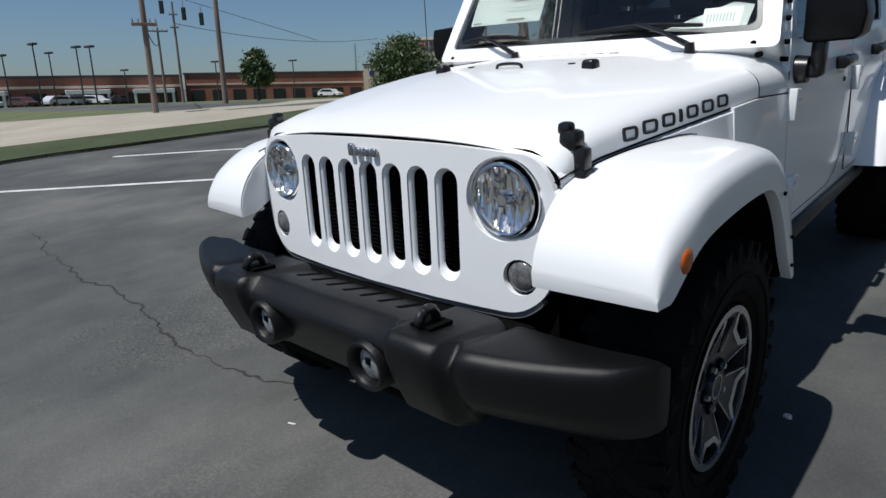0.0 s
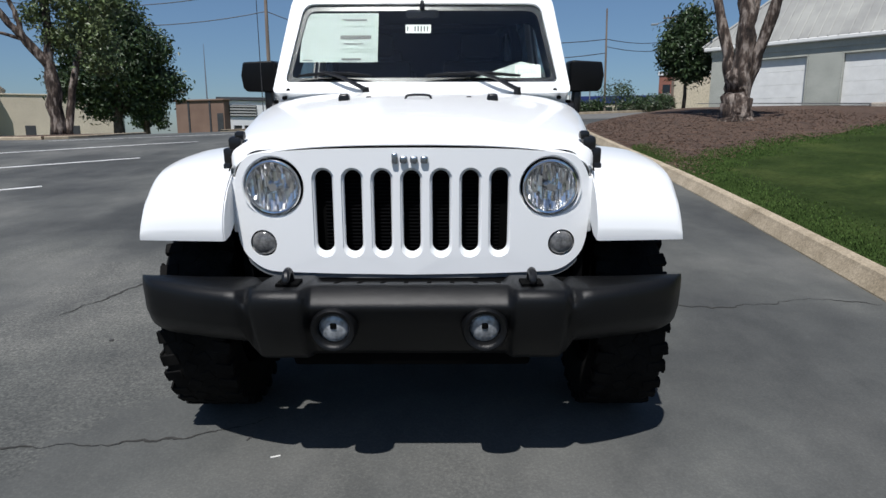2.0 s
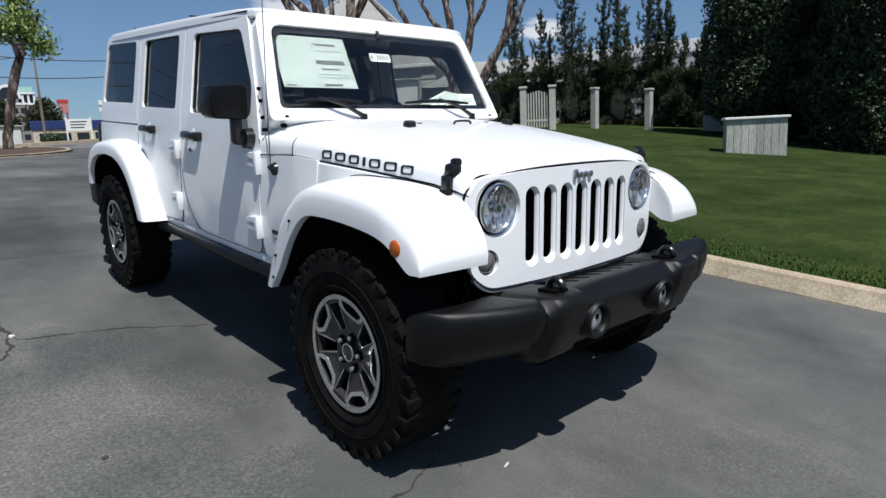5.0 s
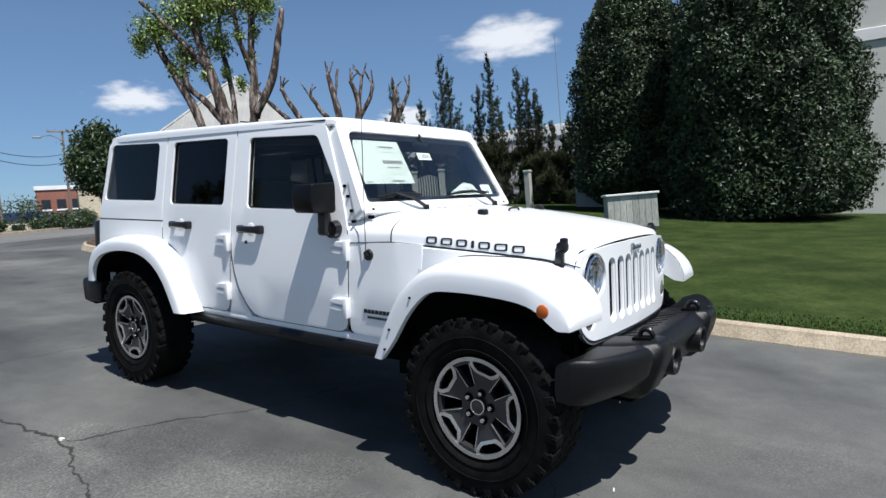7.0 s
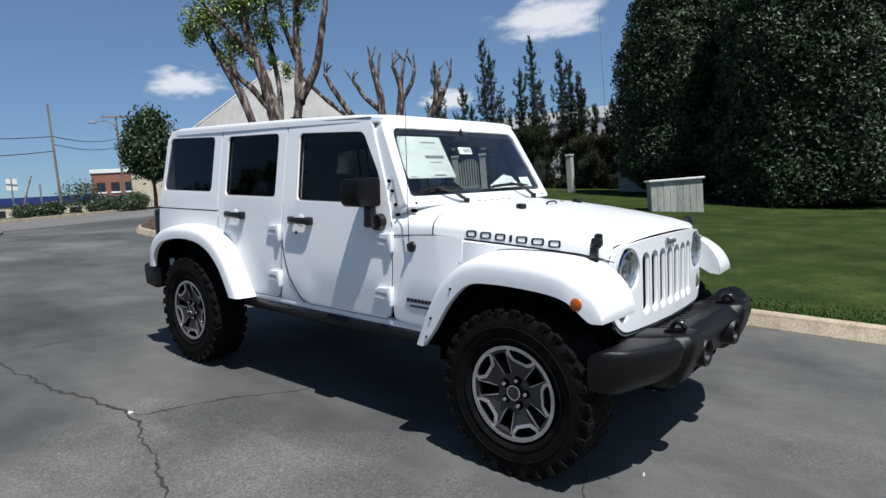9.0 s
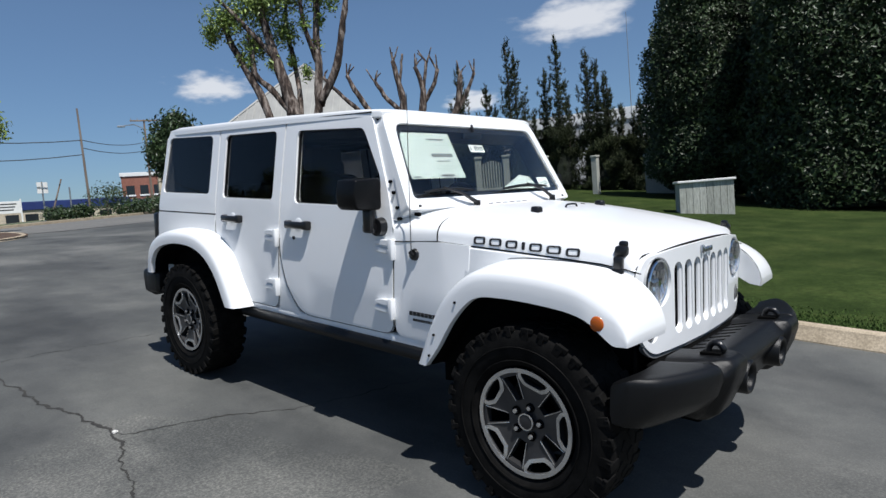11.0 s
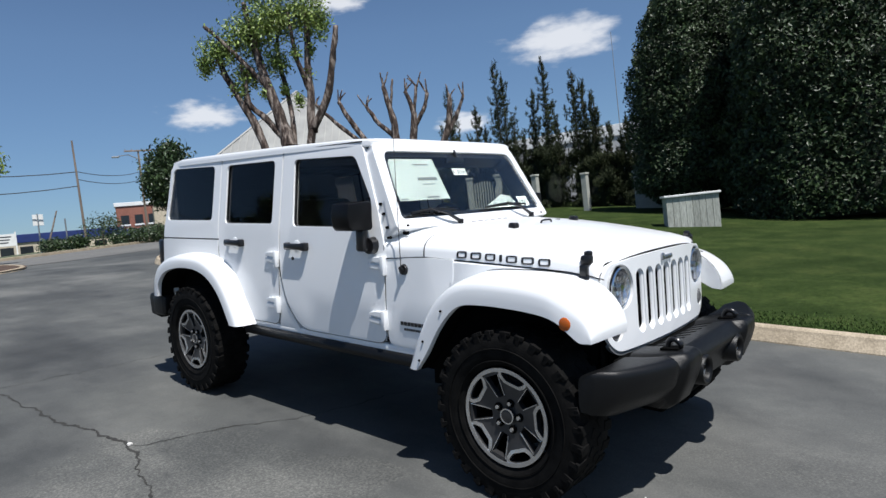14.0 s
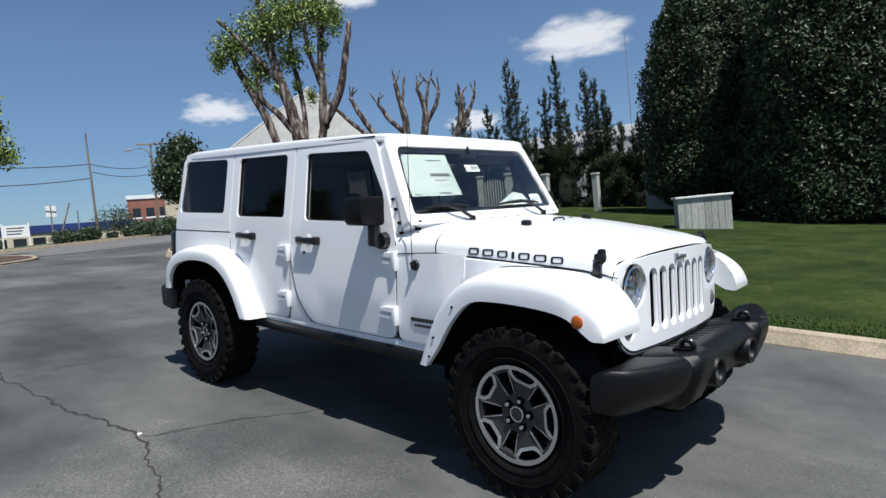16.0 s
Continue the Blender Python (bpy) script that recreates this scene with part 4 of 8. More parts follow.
    crest = catmull([(-0.466, 0.832), (-0.454, 0.876), (-0.430, 0.920), (-0.394, 0.960), (-0.350, 0.991), (-0.30, 1.013), (-0.22, 1.033), (-0.10, 1.046), (0.03, 1.050), (0.17, 1.046), (0.275, 1.020), (0.37, 0.965), (0.46, 0.875), (0.545, 0.72), (0.605, 0.545)], 3)
    lip = catmull([(-0.463, 0.799), (-0.457, 0.7985), (-0.448, 0.798), (-0.434, 0.7975), (-0.400, 0.799), (-0.345, 0.836), (-0.285, 0.876), (-0.19, 0.899), (-0.02, 0.911), (0.13, 0.911), (0.225, 0.899), (0.295, 0.855), (0.375, 0.765), (0.455, 0.64), (0.53, 0.545)], 3)
    fl = piece("front_flare", flip(flare(crest, lip)), WHITE, None, "", 38)
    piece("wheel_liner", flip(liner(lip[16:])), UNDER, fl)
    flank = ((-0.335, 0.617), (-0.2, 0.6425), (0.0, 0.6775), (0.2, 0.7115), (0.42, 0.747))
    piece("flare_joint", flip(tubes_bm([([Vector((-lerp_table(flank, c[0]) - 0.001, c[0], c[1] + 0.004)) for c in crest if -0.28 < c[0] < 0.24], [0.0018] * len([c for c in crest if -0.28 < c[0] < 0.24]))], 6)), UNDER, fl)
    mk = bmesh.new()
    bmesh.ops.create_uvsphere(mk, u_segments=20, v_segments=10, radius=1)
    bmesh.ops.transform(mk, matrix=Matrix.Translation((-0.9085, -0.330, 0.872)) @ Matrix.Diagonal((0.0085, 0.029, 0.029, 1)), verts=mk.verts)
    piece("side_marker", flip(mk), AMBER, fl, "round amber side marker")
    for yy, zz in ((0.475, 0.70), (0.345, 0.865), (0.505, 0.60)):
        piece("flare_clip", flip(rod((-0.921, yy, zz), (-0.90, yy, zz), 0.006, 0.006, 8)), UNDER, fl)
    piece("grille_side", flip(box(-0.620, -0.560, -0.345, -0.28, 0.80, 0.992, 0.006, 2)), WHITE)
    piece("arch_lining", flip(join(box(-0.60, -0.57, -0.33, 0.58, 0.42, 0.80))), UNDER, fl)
    piece("flare_inner_wall", flip(prism([(-0.461, 0.800), (-0.463, 0.832), (-0.451, 0.875), (-0.427, 0.919), (-0.391, 0.959), (-0.347, 0.990), (-0.30, 1.011), (-0.30, 0.90), (-0.345, 0.84), (-0.41, 0.805)], "x", -0.648, -0.613)), WHITE, fl)
    # rear flare
    crest2 = catmull([(2.235, 0.575), (2.36, 0.80), (2.50, 0.955), (2.70, 1.042), (2.95, 1.060), (3.22, 1.046), (3.42, 0.98), (3.535, 0.87), (3.575, 0.70)], 3)
    lip2 = catmull([(2.355, 0.575), (2.47, 0.765), (2.60, 0.88), (2.76, 0.94), (2.96, 0.955), (3.16, 0.94), (3.33, 0.895), (3.43, 0.81), (3.46, 0.70)], 3)
    fl2 = piece("rear_flare", flip(flare(crest2, lip2)), WHITE, None, "", 38)
    piece("wheel_liner", flip(liner(lip2)), UNDER, fl2)
    piece("lower_pillar", flip(plate(rounded([(1.903, 0.935, 0.01), (1.846, 0.765, 0.08), (1.716, 0.590, 0.02), (1.948, 0.590, 0.02), (1.910, 0.69, 0.05)]), [], lambda u, v, d: (-(side_x(v) - 0.003 - d), u, v), 0.03, LEVELS[:3], (), 0.002)), WHITE)
    piece("bonnet_seam", flip(tubes_bm([([Vector((-(r[1] + 0.001), r[0], r[2] - 0.003)) for r in ((-0.36, 0.612, 1.020), (-0.30, 0.622, 1.034), (-0.2, 0.640, 1.050), (0.0, 0.672, 1.066), (0.2, 0.703, 1.080), (0.4, 0.733, 1.093), (0.6, 0.759, 1.104), (0.87, 0.768, 1.089))], [0.0024] * 8)], 6)), UNDER)
    # windscreen pillar flank with its bolts
    for yy, zz in ((0.835, 1.20), (0.850, 1.255), (0.885, 1.330), (0.915, 1.385)):
        xx = side_x(zz) + 0.002
        piece("pillar_bolt", flip(rod((-xx - 0.004, yy + 0.012, zz), (-xx + 0.02, yy + 0.012, zz), 0.0085, 0.0085, 10)), UNDER)
    # mirror: housing, glass, arm
    mir = piece("door_mirror", flip(rim(prism([(-0.948, 1.268), (-0.956, 1.33), (-0.942, 1.398), (-0.79, 1.406), (-0.775, 1.392), (-0.775, 1.256), (-0.79, 1.244), (-0.93, 1.248)], "y", 0.950, 1.095), 0.034, 4, 40)), MIRRORBLACK, None, "black door mirror housing", 50)
    piece("mirror_glass", flip(box(-0.925, -0.80, 1.091, 1.100, 1.255, 1.388, 0.003, 1)), CHROME, mir)
    piece("mirror_arm", flip(join(box(-0.845, -0.80, 0.965, 1.03, 1.13, 1.26, 0.015, 2), box(-0.84, -0.762, 0.965, 1.04, 1.125, 1.175, 0.015, 2))), GLOSSBLACK, mir)
    piece("arm_base", flip(rod((-0.80, 0.975, 1.155), (-0.755, 0.975, 1.155), 0.045, 0.05, 20)), GLOSSBLACK, mir)
    # bonnet catch
    cat = piece("bonnet_catch", flip(join(box(-0.655, -0.625, -0.298, -0.252, 0.985, 1.035, 0.008, 2, pose(0, 0, 0)), box(-0.652, -0.618, -0.294, -0.258, 1.03, 1.085, 0.008, 2), box(-0.632, -0.582, -0.300, -0.250, 1.075, 1.125, 0.014, 2), box(-0.61, -0.575, -0.292, -0.258, 1.112, 1.142, 0.01, 2))), GLOSSBLACK, None, "black rubber bonnet catch")
    piece("tail_lamp", flip(box(-0.775, -0.64, 3.60, 3.69, 0.90, 1.15, 0.02, 2)), GLOSSBLACK)
    piece("tail_lens", flip(box(-0.765, -0.66, 3.685, 3.70, 0.93, 1.12, 0.01, 2)), REDLENS)

# windscreen: a leaning frame with its glass
LEAN_Y = 0.56


def on_screen(u, v, d):
    bow = 0.035 * (1 - (u / 0.72) ** 2)
    return (u, 0.79 + (v - 1.27) * LEAN_Y - bow + d * 0.87, v - d * 0.49)


WF = rounded([(-0.752, 1.245, 0.03), (-0.672, 1.752, 0.075), (0.672, 1.752, 0.075), (0.752, 1.245, 0.03)], 6)
WG = rounded([(-0.688, 1.298, 0.03), (-0.612, 1.690, 0.055), (0.612, 1.690, 0.055), (0.688, 1.298, 0.03)], 6)
cols = (-0.5, -0.25, 0, 0.25, 0.5)
wf = piece("windscreen_frame", plate(WF, [WG], on_screen, 0.125, (1.4, 1.55), cols, 0.012), WHITE)
piece("screen_band", plate([(p[0] * 1.01, 1.494 + (p[1] - 1.494) * 1.012) for p in WG], [rounded([(-0.662, 1.325, 0.03), (-0.592, 1.660, 0.05), (0.592, 1.660, 0.05), (0.662, 1.325, 0.03)], 6)], lambda u, v, d: on_screen(u, v, d + 0.016), 0.115, (1.4, 1.55), cols, 0), GLOSSBLACK, wf)
g = piece("windscreen", plate([(p[0] * 1.015, 1.494 + (p[1] - 1.494) * 1.02) for p in WG], [], lambda u, v, d: on_screen(u, v, d + 0.011), 0.004, (1.4, 1.55), cols, 0), SCREEN, wf)
g.visible_shadow = False


def sticker(name, x0, x1, z0, z1, mat, d=0.022, parent=None):
    return piece(name, plate([(x0, z0), (x0, z1), (x1, z1), (x1, z0)], [], lambda u, v, dd: on_screen(u, v, dd + d), 0.001, (), [c for c in cols if x0 < c < x1], 0), mat, parent or wf)


# price sheet with its printed bars, the stock label, papers on the dash
sheet_p = sticker("price_sheet", -0.625, -0.225, 1.405, 1.652, PAPER)
for x0, x1, z0, z1, mm in ((-0.415, -0.285, 1.612, 1.620, INK), (-0.415, -0.245, 1.585, 1.590, GREYINK), (-0.42, -0.26, 1.520, 1.538, INK), (-0.40, -0.30, 1.494, 1.499, INK), (-0.42, -0.24, 1.470, 1.474, GREYINK), (-0.42, -0.24, 1.455, 1.459, GREYINK), (-0.41, -0.31, 1.415, 1.424, INK), (-0.60, -0.52, 1.63, 1.636, GREYINK), (-0.61, -0.56, 1.412, 1.417, INK), (-0.42, -0.40, 1.60, 1.615, GREYINK)):
    sticker("printed_bar", x0, x1, z0, z1, mm, 0.0205, sheet_p)
lab = sticker("stock_label", -0.085, 0.045, 1.550, 1.592, WHITEPAPER)
for k in range(5):
    sticker("printed_bar", -0.04 + k * 0.016, -0.032 + k * 0.016, 1.558, 1.584, INK, 0.0205, lab)
sticker("printed_bar", -0.078, -0.070, 1.560, 1.582, INK, 0.0205, lab)
lab2 = sticker("barcode_label", 0.475, 0.605, 1.318, 1.392, WHITEPAPER)
for k in range(9):
    sticker("printed_bar", 0.49 + k * 0.011, 0.494 + k * 0.011, 1.345, 1.372, GREYINK, 0.0205, lab2)
dp = bmesh.new()
q = [dp.verts.new(c) for c in ((0.22, 0.91, 1.300), (0.60, 0.905, 1.300), (0.60, 1.00, 1.385), (0.52, 1.02, 1.400), (0.30, 0.98, 1.325))]
dp.faces.new(q)
bmesh.ops.solidify(dp, geom=dp.faces[:], thickness=0.002)
bmesh.ops.recalc_face_normals(dp, faces=dp.faces)
piece("dash_paper", dp, PAPER, wf, "pale folded paper on the dash")
piece("rear_view_mirror", join(box(-0.085, 0.085, 0.985, 1.01, 1.615, 1.66, 0.012, 2), rod((0, 0.985, 1.66), (0, 1.0, 1.70), 0.012, 0.012, 8)), GLOSSBLACK, wf)

# bonnet: a lofted skin
def nose(x, z):
    return -0.389 + 0.045 * (abs(x) / 0.6) ** 2.5 + (z - 0.66) * 0.045


HOOD = ((-0.340, 0.608, 0.997, 1.105), (-0.30, 0.622, 1.032, 1.130), (-0.2, 0.640, 1.050, 1.150), (0.0, 0.672, 1.066, 1.183), (0.2, 0.703, 1.080, 1.210), (0.4, 0.733, 1.093, 1.232), (0.585, 0.756, 1.104, 1.246))
bm = bmesh.new()
rows = []
for k, (y, hw, zs, zc) in enumerate(HOOD):
    p = 2.6 if k == 0 else 3.7 if k == 1 else 4.4 - 1.2 * k / 6
    row = []
    for j in range(-20, 21):
        a = j / 20 * math.pi / 2
        u = math.copysign(abs(math.sin(a)) ** (2 / p), a)
        w = abs(math.cos(a)) ** (2 / p)
        z = zs + (zc - zs) * w + (0.009 if abs(u) < 0.55 and k > 1 else 0.0) * (1 - (u / 0.55) ** 4 if abs(u) < 0.55 else 0)
        row.append(bm.verts.new((u * hw, y + (0.05 * (1 - abs(u) ** 3) if k == 6 else 0.0) + (nose(u * hw, z) - y if k == 0 else 0), z)))
    rows.append(row)
for a, b in zip(rows, rows[1:]):
    for j in range(40):
        bm.faces.new((a[j], a[j + 1], b[j + 1], b[j]))
edge = [bm.verts.new((v.co.x, v.co.y + 0.008, v.co.z - 0.005)) for v in rows[0]]
for j in range(40):
    bm.faces.new((edge[j], edge[j + 1], rows[0][j + 1], rows[0][j]))
bmesh.ops.recalc_face_normals(bm, faces=bm.faces)
bonnet = piece("bonnet", bm, WHITE, None, "", 45)
# cowl behind the bonnet, up to the screen
bm = bmesh.new()
rows = []
for y, hw, zs, zc in ((0.593, 0.757, 1.104, 1.243), (0.70, 0.762, 1.098, 1.247), (0.80, 0.766, 1.092, 1.252), (0.90, 0.767, 1.088, 1.262)):
    row = []
    for j in range(-20, 21):
        a = j / 20 * math.pi / 2
        u = math.copysign(abs(math.sin(a)) ** (2 / 3.2), a)
        row.append(bm.verts.new((u * hw, y + (0.05 * (1 - abs(u) ** 3) if y < 0.6 else 0), zs + (zc - zs) * abs(math.cos(a)) ** (2 / 3.2))))
    rows.append(row)
for a, b in zip(rows, rows[1:]):
    for j in range(40):
        bm.faces.new((a[j], a[j + 1], b[j + 1], b[j]))
bmesh.ops.recalc_face_normals(bm, faces=bm.faces)
cowl = piece("cowl", bm, WHITE, None, "", 45)
for k in range(6):
    piece("cowl_vent", box(-0.16 + k * 0.065, -0.125 + k * 0.065, 0.735, 0.745, 1.2475, 1.2515), UNDER, cowl)
for x in (-0.67, 0.67):
    for dy, dz in ((0.775, 1.225), (0.79, 1.262)):
        piece("cowl_bolt", rod((x * (1.03 if dz < 1.25 else 1.0), dy - 0.012, dz - 0.004), (x * (1.03 if dz < 1.25 else 1.0), dy + 0.02, dz - 0.004), 0.010, 0.010, 10), UNDER, cowl)
for x in (-0.32, 0.32):
    bumper_ = piece("bonnet_stop", rim(prism([(x - 0.026, 1.205), (x + 0.026, 1.205), (x + 0.022, 1.252), (x - 0.022, 1.252)], "y", 0.295, 0.345), 0.012, 3), GLOSSBLACK, bonnet, "black rubber bonnet stop")
piece("tie_down_loop", tubes_bm([(catmull([(-0.055, 0.315, 1.215), (-0.052, 0.315, 1.24), (-0.03, 0.315, 1.247), (0.03, 0.315, 1.247), (0.052, 0.315, 1.24), (0.055, 0.315, 1.215)], 4), [0.0055] * 21)], 8), GLOSSBLACK, bonnet, "black tie-down loop")
for x in (-0.22, 0.22):
    piece("washer_jet", box(x - 0.012, x + 0.012, 0.36, 0.385, 1.225, 1.24, 0.004, 1), GLOSSBLACK, bonnet)

# wipers
for px, tip in ((-0.275, -0.62), (0.475, 0.02)):
    a0 = Vector((px, 0.735, 1.262))
    p1 = Vector(on_screen(px - 0.22, 1.335, -0.03))
    wp = piece("wiper", tubes_bm([((a0, a0.lerp(p1, 0.5) + Vector((0, -0.012, 0.012)), p1), (0.012, 0.0085, 0.006))], 8), GLOSSBLACK, None, "black wiper arm")
    bl = [Vector(on_screen(tip + (px + 0.02 - tip) * t, 1.322 + 0.012 * math.sin(t * 3.1), -0.012)) for t in (0, 0.25, 0.5, 0.75, 1.0)]
    piece("wiper_blade", tubes_bm([(bl, [0.006, 0.009, 0.010, 0.009, 0.006])], 6), GLOSSBLACK, wp)
    piece("wiper_pivot", rod(a0 - Vector((0, 0, 0.03)), a0 + Vector((0, -0.004, 0.012)), 0.02, 0.016, 12), GLOSSBLACK, wp)

# roof
bm = bmesh.new()
rows = []
for y, hw, zs, zc in ((1.045, 0.672, 1.742, 1.752), (1.065, 0.676, 1.745, 1.768), (1.25, 0.680, 1.752, 1.782), (1.9, 0.682, 1.760, 1.800), (2.7, 0.684, 1.765, 1.812), (3.35, 0.680, 1.770, 1.815), (3.50, 0.668, 1.765, 1.800), (3.545, 0.655, 1.745, 1.765)):
    row = []
    for j in range(-16, 17):
        a = j / 16 * math.pi / 2
        u = math.copysign(abs(math.sin(a)) ** (2 / 5), a)
        row.append(bm.verts.new((u * hw, y, zs + (zc - zs) * abs(math.cos(a)) ** (2 / 5))))
    rows.append(row)
for a, b in zip(rows, rows[1:]):
    for j in range(32):
        bm.faces.new((a[j], a[j + 1], b[j + 1], b[j]))
for row, flipit in ((rows[0], False), (rows[-1], True)):
    lo = [bm.verts.new((v.co.x, v.co.y, v.co.z - 0.02)) for v in row]
    for j in range(32):
        bm.faces.new((lo[j], lo[j + 1], row[j + 1], row[j]))
for s in (0, -1):
    col = [r[s] for r in rows]
    lo = [bm.verts.new((v.co.x * 1.004, v.co.y, v.co.z - 0.022)) for v in col]
    for j in range(len(col) - 1):
        bm.faces.new((lo[j], lo[j + 1], col[j + 1], col[j]))
bmesh.ops.recalc_face_normals(bm, faces=bm.faces)
roof_top = piece("hardtop_roof", bm, WHITE, None, "", 45)
for y in (1.895,):
    piece("roof_seam", box(-0.66, 0.66, y - 0.004, y + 0.004, 1.795, 1.8015), UNDER, roof_top)
for s in (-1, 1):
    piece("corner_filler", box(min(s * 0.640, s * 0.6745), max(s * 0.640, s * 0.672), 1.045, 1.135, 1.715, 1.746, 0.006, 2), WHITE, roof_top)
# rear wall and gate
piece("rear_wall", plate(rounded([(-0.755, 0.62, 0.03), (-0.755, 1.16, 0), (-0.665, 1.765, 0.06), (0.665, 1.765, 0.06), (0.755, 1.16, 0), (0.755, 0.62, 0.03)]), [rounded([(-0.55, 1.25, 0.05), (-0.52, 1.66, 0.05), (0.52, 1.66, 0.05), (0.55, 1.25, 0.05)])], lambda u, v, d: (u, 3.605 - max(0, v - 1.16) * 0.1 - d, v), 0.04, (1.16,)), WHITE)
g = piece("rear_glass", box(-0.56, 0.56, 3.53, 3.534, 1.24, 1.67), TINTED)
g.visible_shadow = False

# grille plate with seven slots, lamp openings and lean
GO = rounded([(-0.603, 1.004, 0.09), (-0.555, 1.072, 0.09), (-0.31, 1.091, 0.1), (0, 1.095, 0.1), (0.31, 1.091, 0.1), (0.555, 1.072, 0.09), (0.603, 1.004, 0.09), (0.607, 0.82, 0.05), (0.590, 0.732, 0.10), (0.515, 0.670, 0.07), (0, 0.665, 0), (-0.515, 0.670, 0.07), (-0.590, 0.732, 0.10), (-0.607, 0.82, 0.05)], 5)


def ring(cx, cz, r, k=28):
    return [(cx + r * math.cos(2 * math.pi * i / k), cz + r * math.sin(2 * math.pi * i / k)) for i in range(k)]


def slot(cx, w, z0, z1, k=7):
    h = w / 2
    return [(cx + h * math.cos(math.pi * i / k), z1 - h + h * math.sin(math.pi * i / k)) for i in range(k + 1)] + [(cx - h * math.cos(math.pi * i / k), z0 + h - h * math.sin(math.pi * i / k)) for i in range(k + 1)]


def on_grille(u, v, d):
    return (u, -0.405 + 0.045 * (abs(u) / 0.6) ** 2.5 + (v - 0.66) * 0.045 + d, v)


def turned(profile, cx, cz, n=32):
    """A ring turned round the car's long axis from (radius, y) pairs."""
    out = bmesh.new()
    rings = [[out.verts.new((cx + r * math.cos(2 * math.pi * i / n), y, cz + r * math.sin(2 * math.pi * i / n))) for i in range(n)] for r, y in profile]
    for p, q in zip(rings, rings[1:]):
        for i in range(n):
            out.faces.new((p[i], p[(i + 1) % n], q[(i + 1) % n], q[i]))
    bmesh.ops.recalc_face_normals(out, faces=out.faces)
    return out


SLOTS = [-0.2965, -0.1975, -0.0985, 0.0, 0.0985, 0.1975, 0.2965]
holes = [slot(c, 0.076, 0.724, 1.031, 9) for c in SLOTS] + [ring(-0.467, 0.962, 0.106, 36), ring(0.467, 0.962, 0.106, 36), ring(-0.513, 0.768, 0.047), ring(0.513, 0.768, 0.047)]
grille = piece("grille", plate(GO, holes, on_grille, 0.017, (0.80, 0.9, 1.0), (-0.4, -0.25, 0, 0.25, 0.4), 0.006), WHITE, None, "white seven-slot grille plate")
for c in SLOTS:
    loops = [slot(c, w_, a_, b_, 9) for w_, a_, b_ in ((0.0775, 0.723, 1.0315), (0.072, 0.727, 1.029), (0.063, 0.737, 1.024), (0.058, 0.742, 1.021), (0.057, 0.743, 1.020))]
    bm = bmesh.new()
    rows = [[bm.verts.new(on_grille(u, v, d_)) for u, v in lp_] for lp_, d_ in zip(loops, (0.0045, 0.0055, 0.010, 0.015, 0.019))]
    for a, b in zip(rows, rows[1:]):
        for j in range(len(a)):
            bm.faces.new((a[j], a[(j + 1) % len(a)], b[(j + 1) % len(a)], b[j]))
    bmesh.ops.recalc_face_normals(bm, faces=bm.faces)
    piece("slot_surround", bm, WHITE, grille)
for s in (-1, 1):
    yl = on_grille(0.467, 0.962, 0)[1]
    piece("lamp_surround", turned([(0.1075, yl + 0.004), (0.103, yl + 0.006), (0.0985, yl + 0.014), (0.096, yl + 0.030)], 0.467 * s, 0.962, 36), WHITE, grille)
# dark backing, carried low to stop sun leaking through the slots
piece("radiator", box(-0.42, 0.42, -0.325, -0.315, 0.48, 1.06), UNDER, grille)
for k in range(22):
    piece("radiator_fin", box(-0.30, 0.30, -0.331, -0.326, 0.74 + k * 0.0125, 0.744 + k * 0.0125), FIN, grille)
# dark plate that paints the shade into the gap below the bonnet
piece("bonnet_gap", plate([(p[0], p[1] + 0.008) for p in GO if p[1] > 0.985], [], lambda u, v, d: (u, on_grille(u, v, 0)[1] + 0.022 + d, v), 0.02, (), (), 0), UNDER, grille)
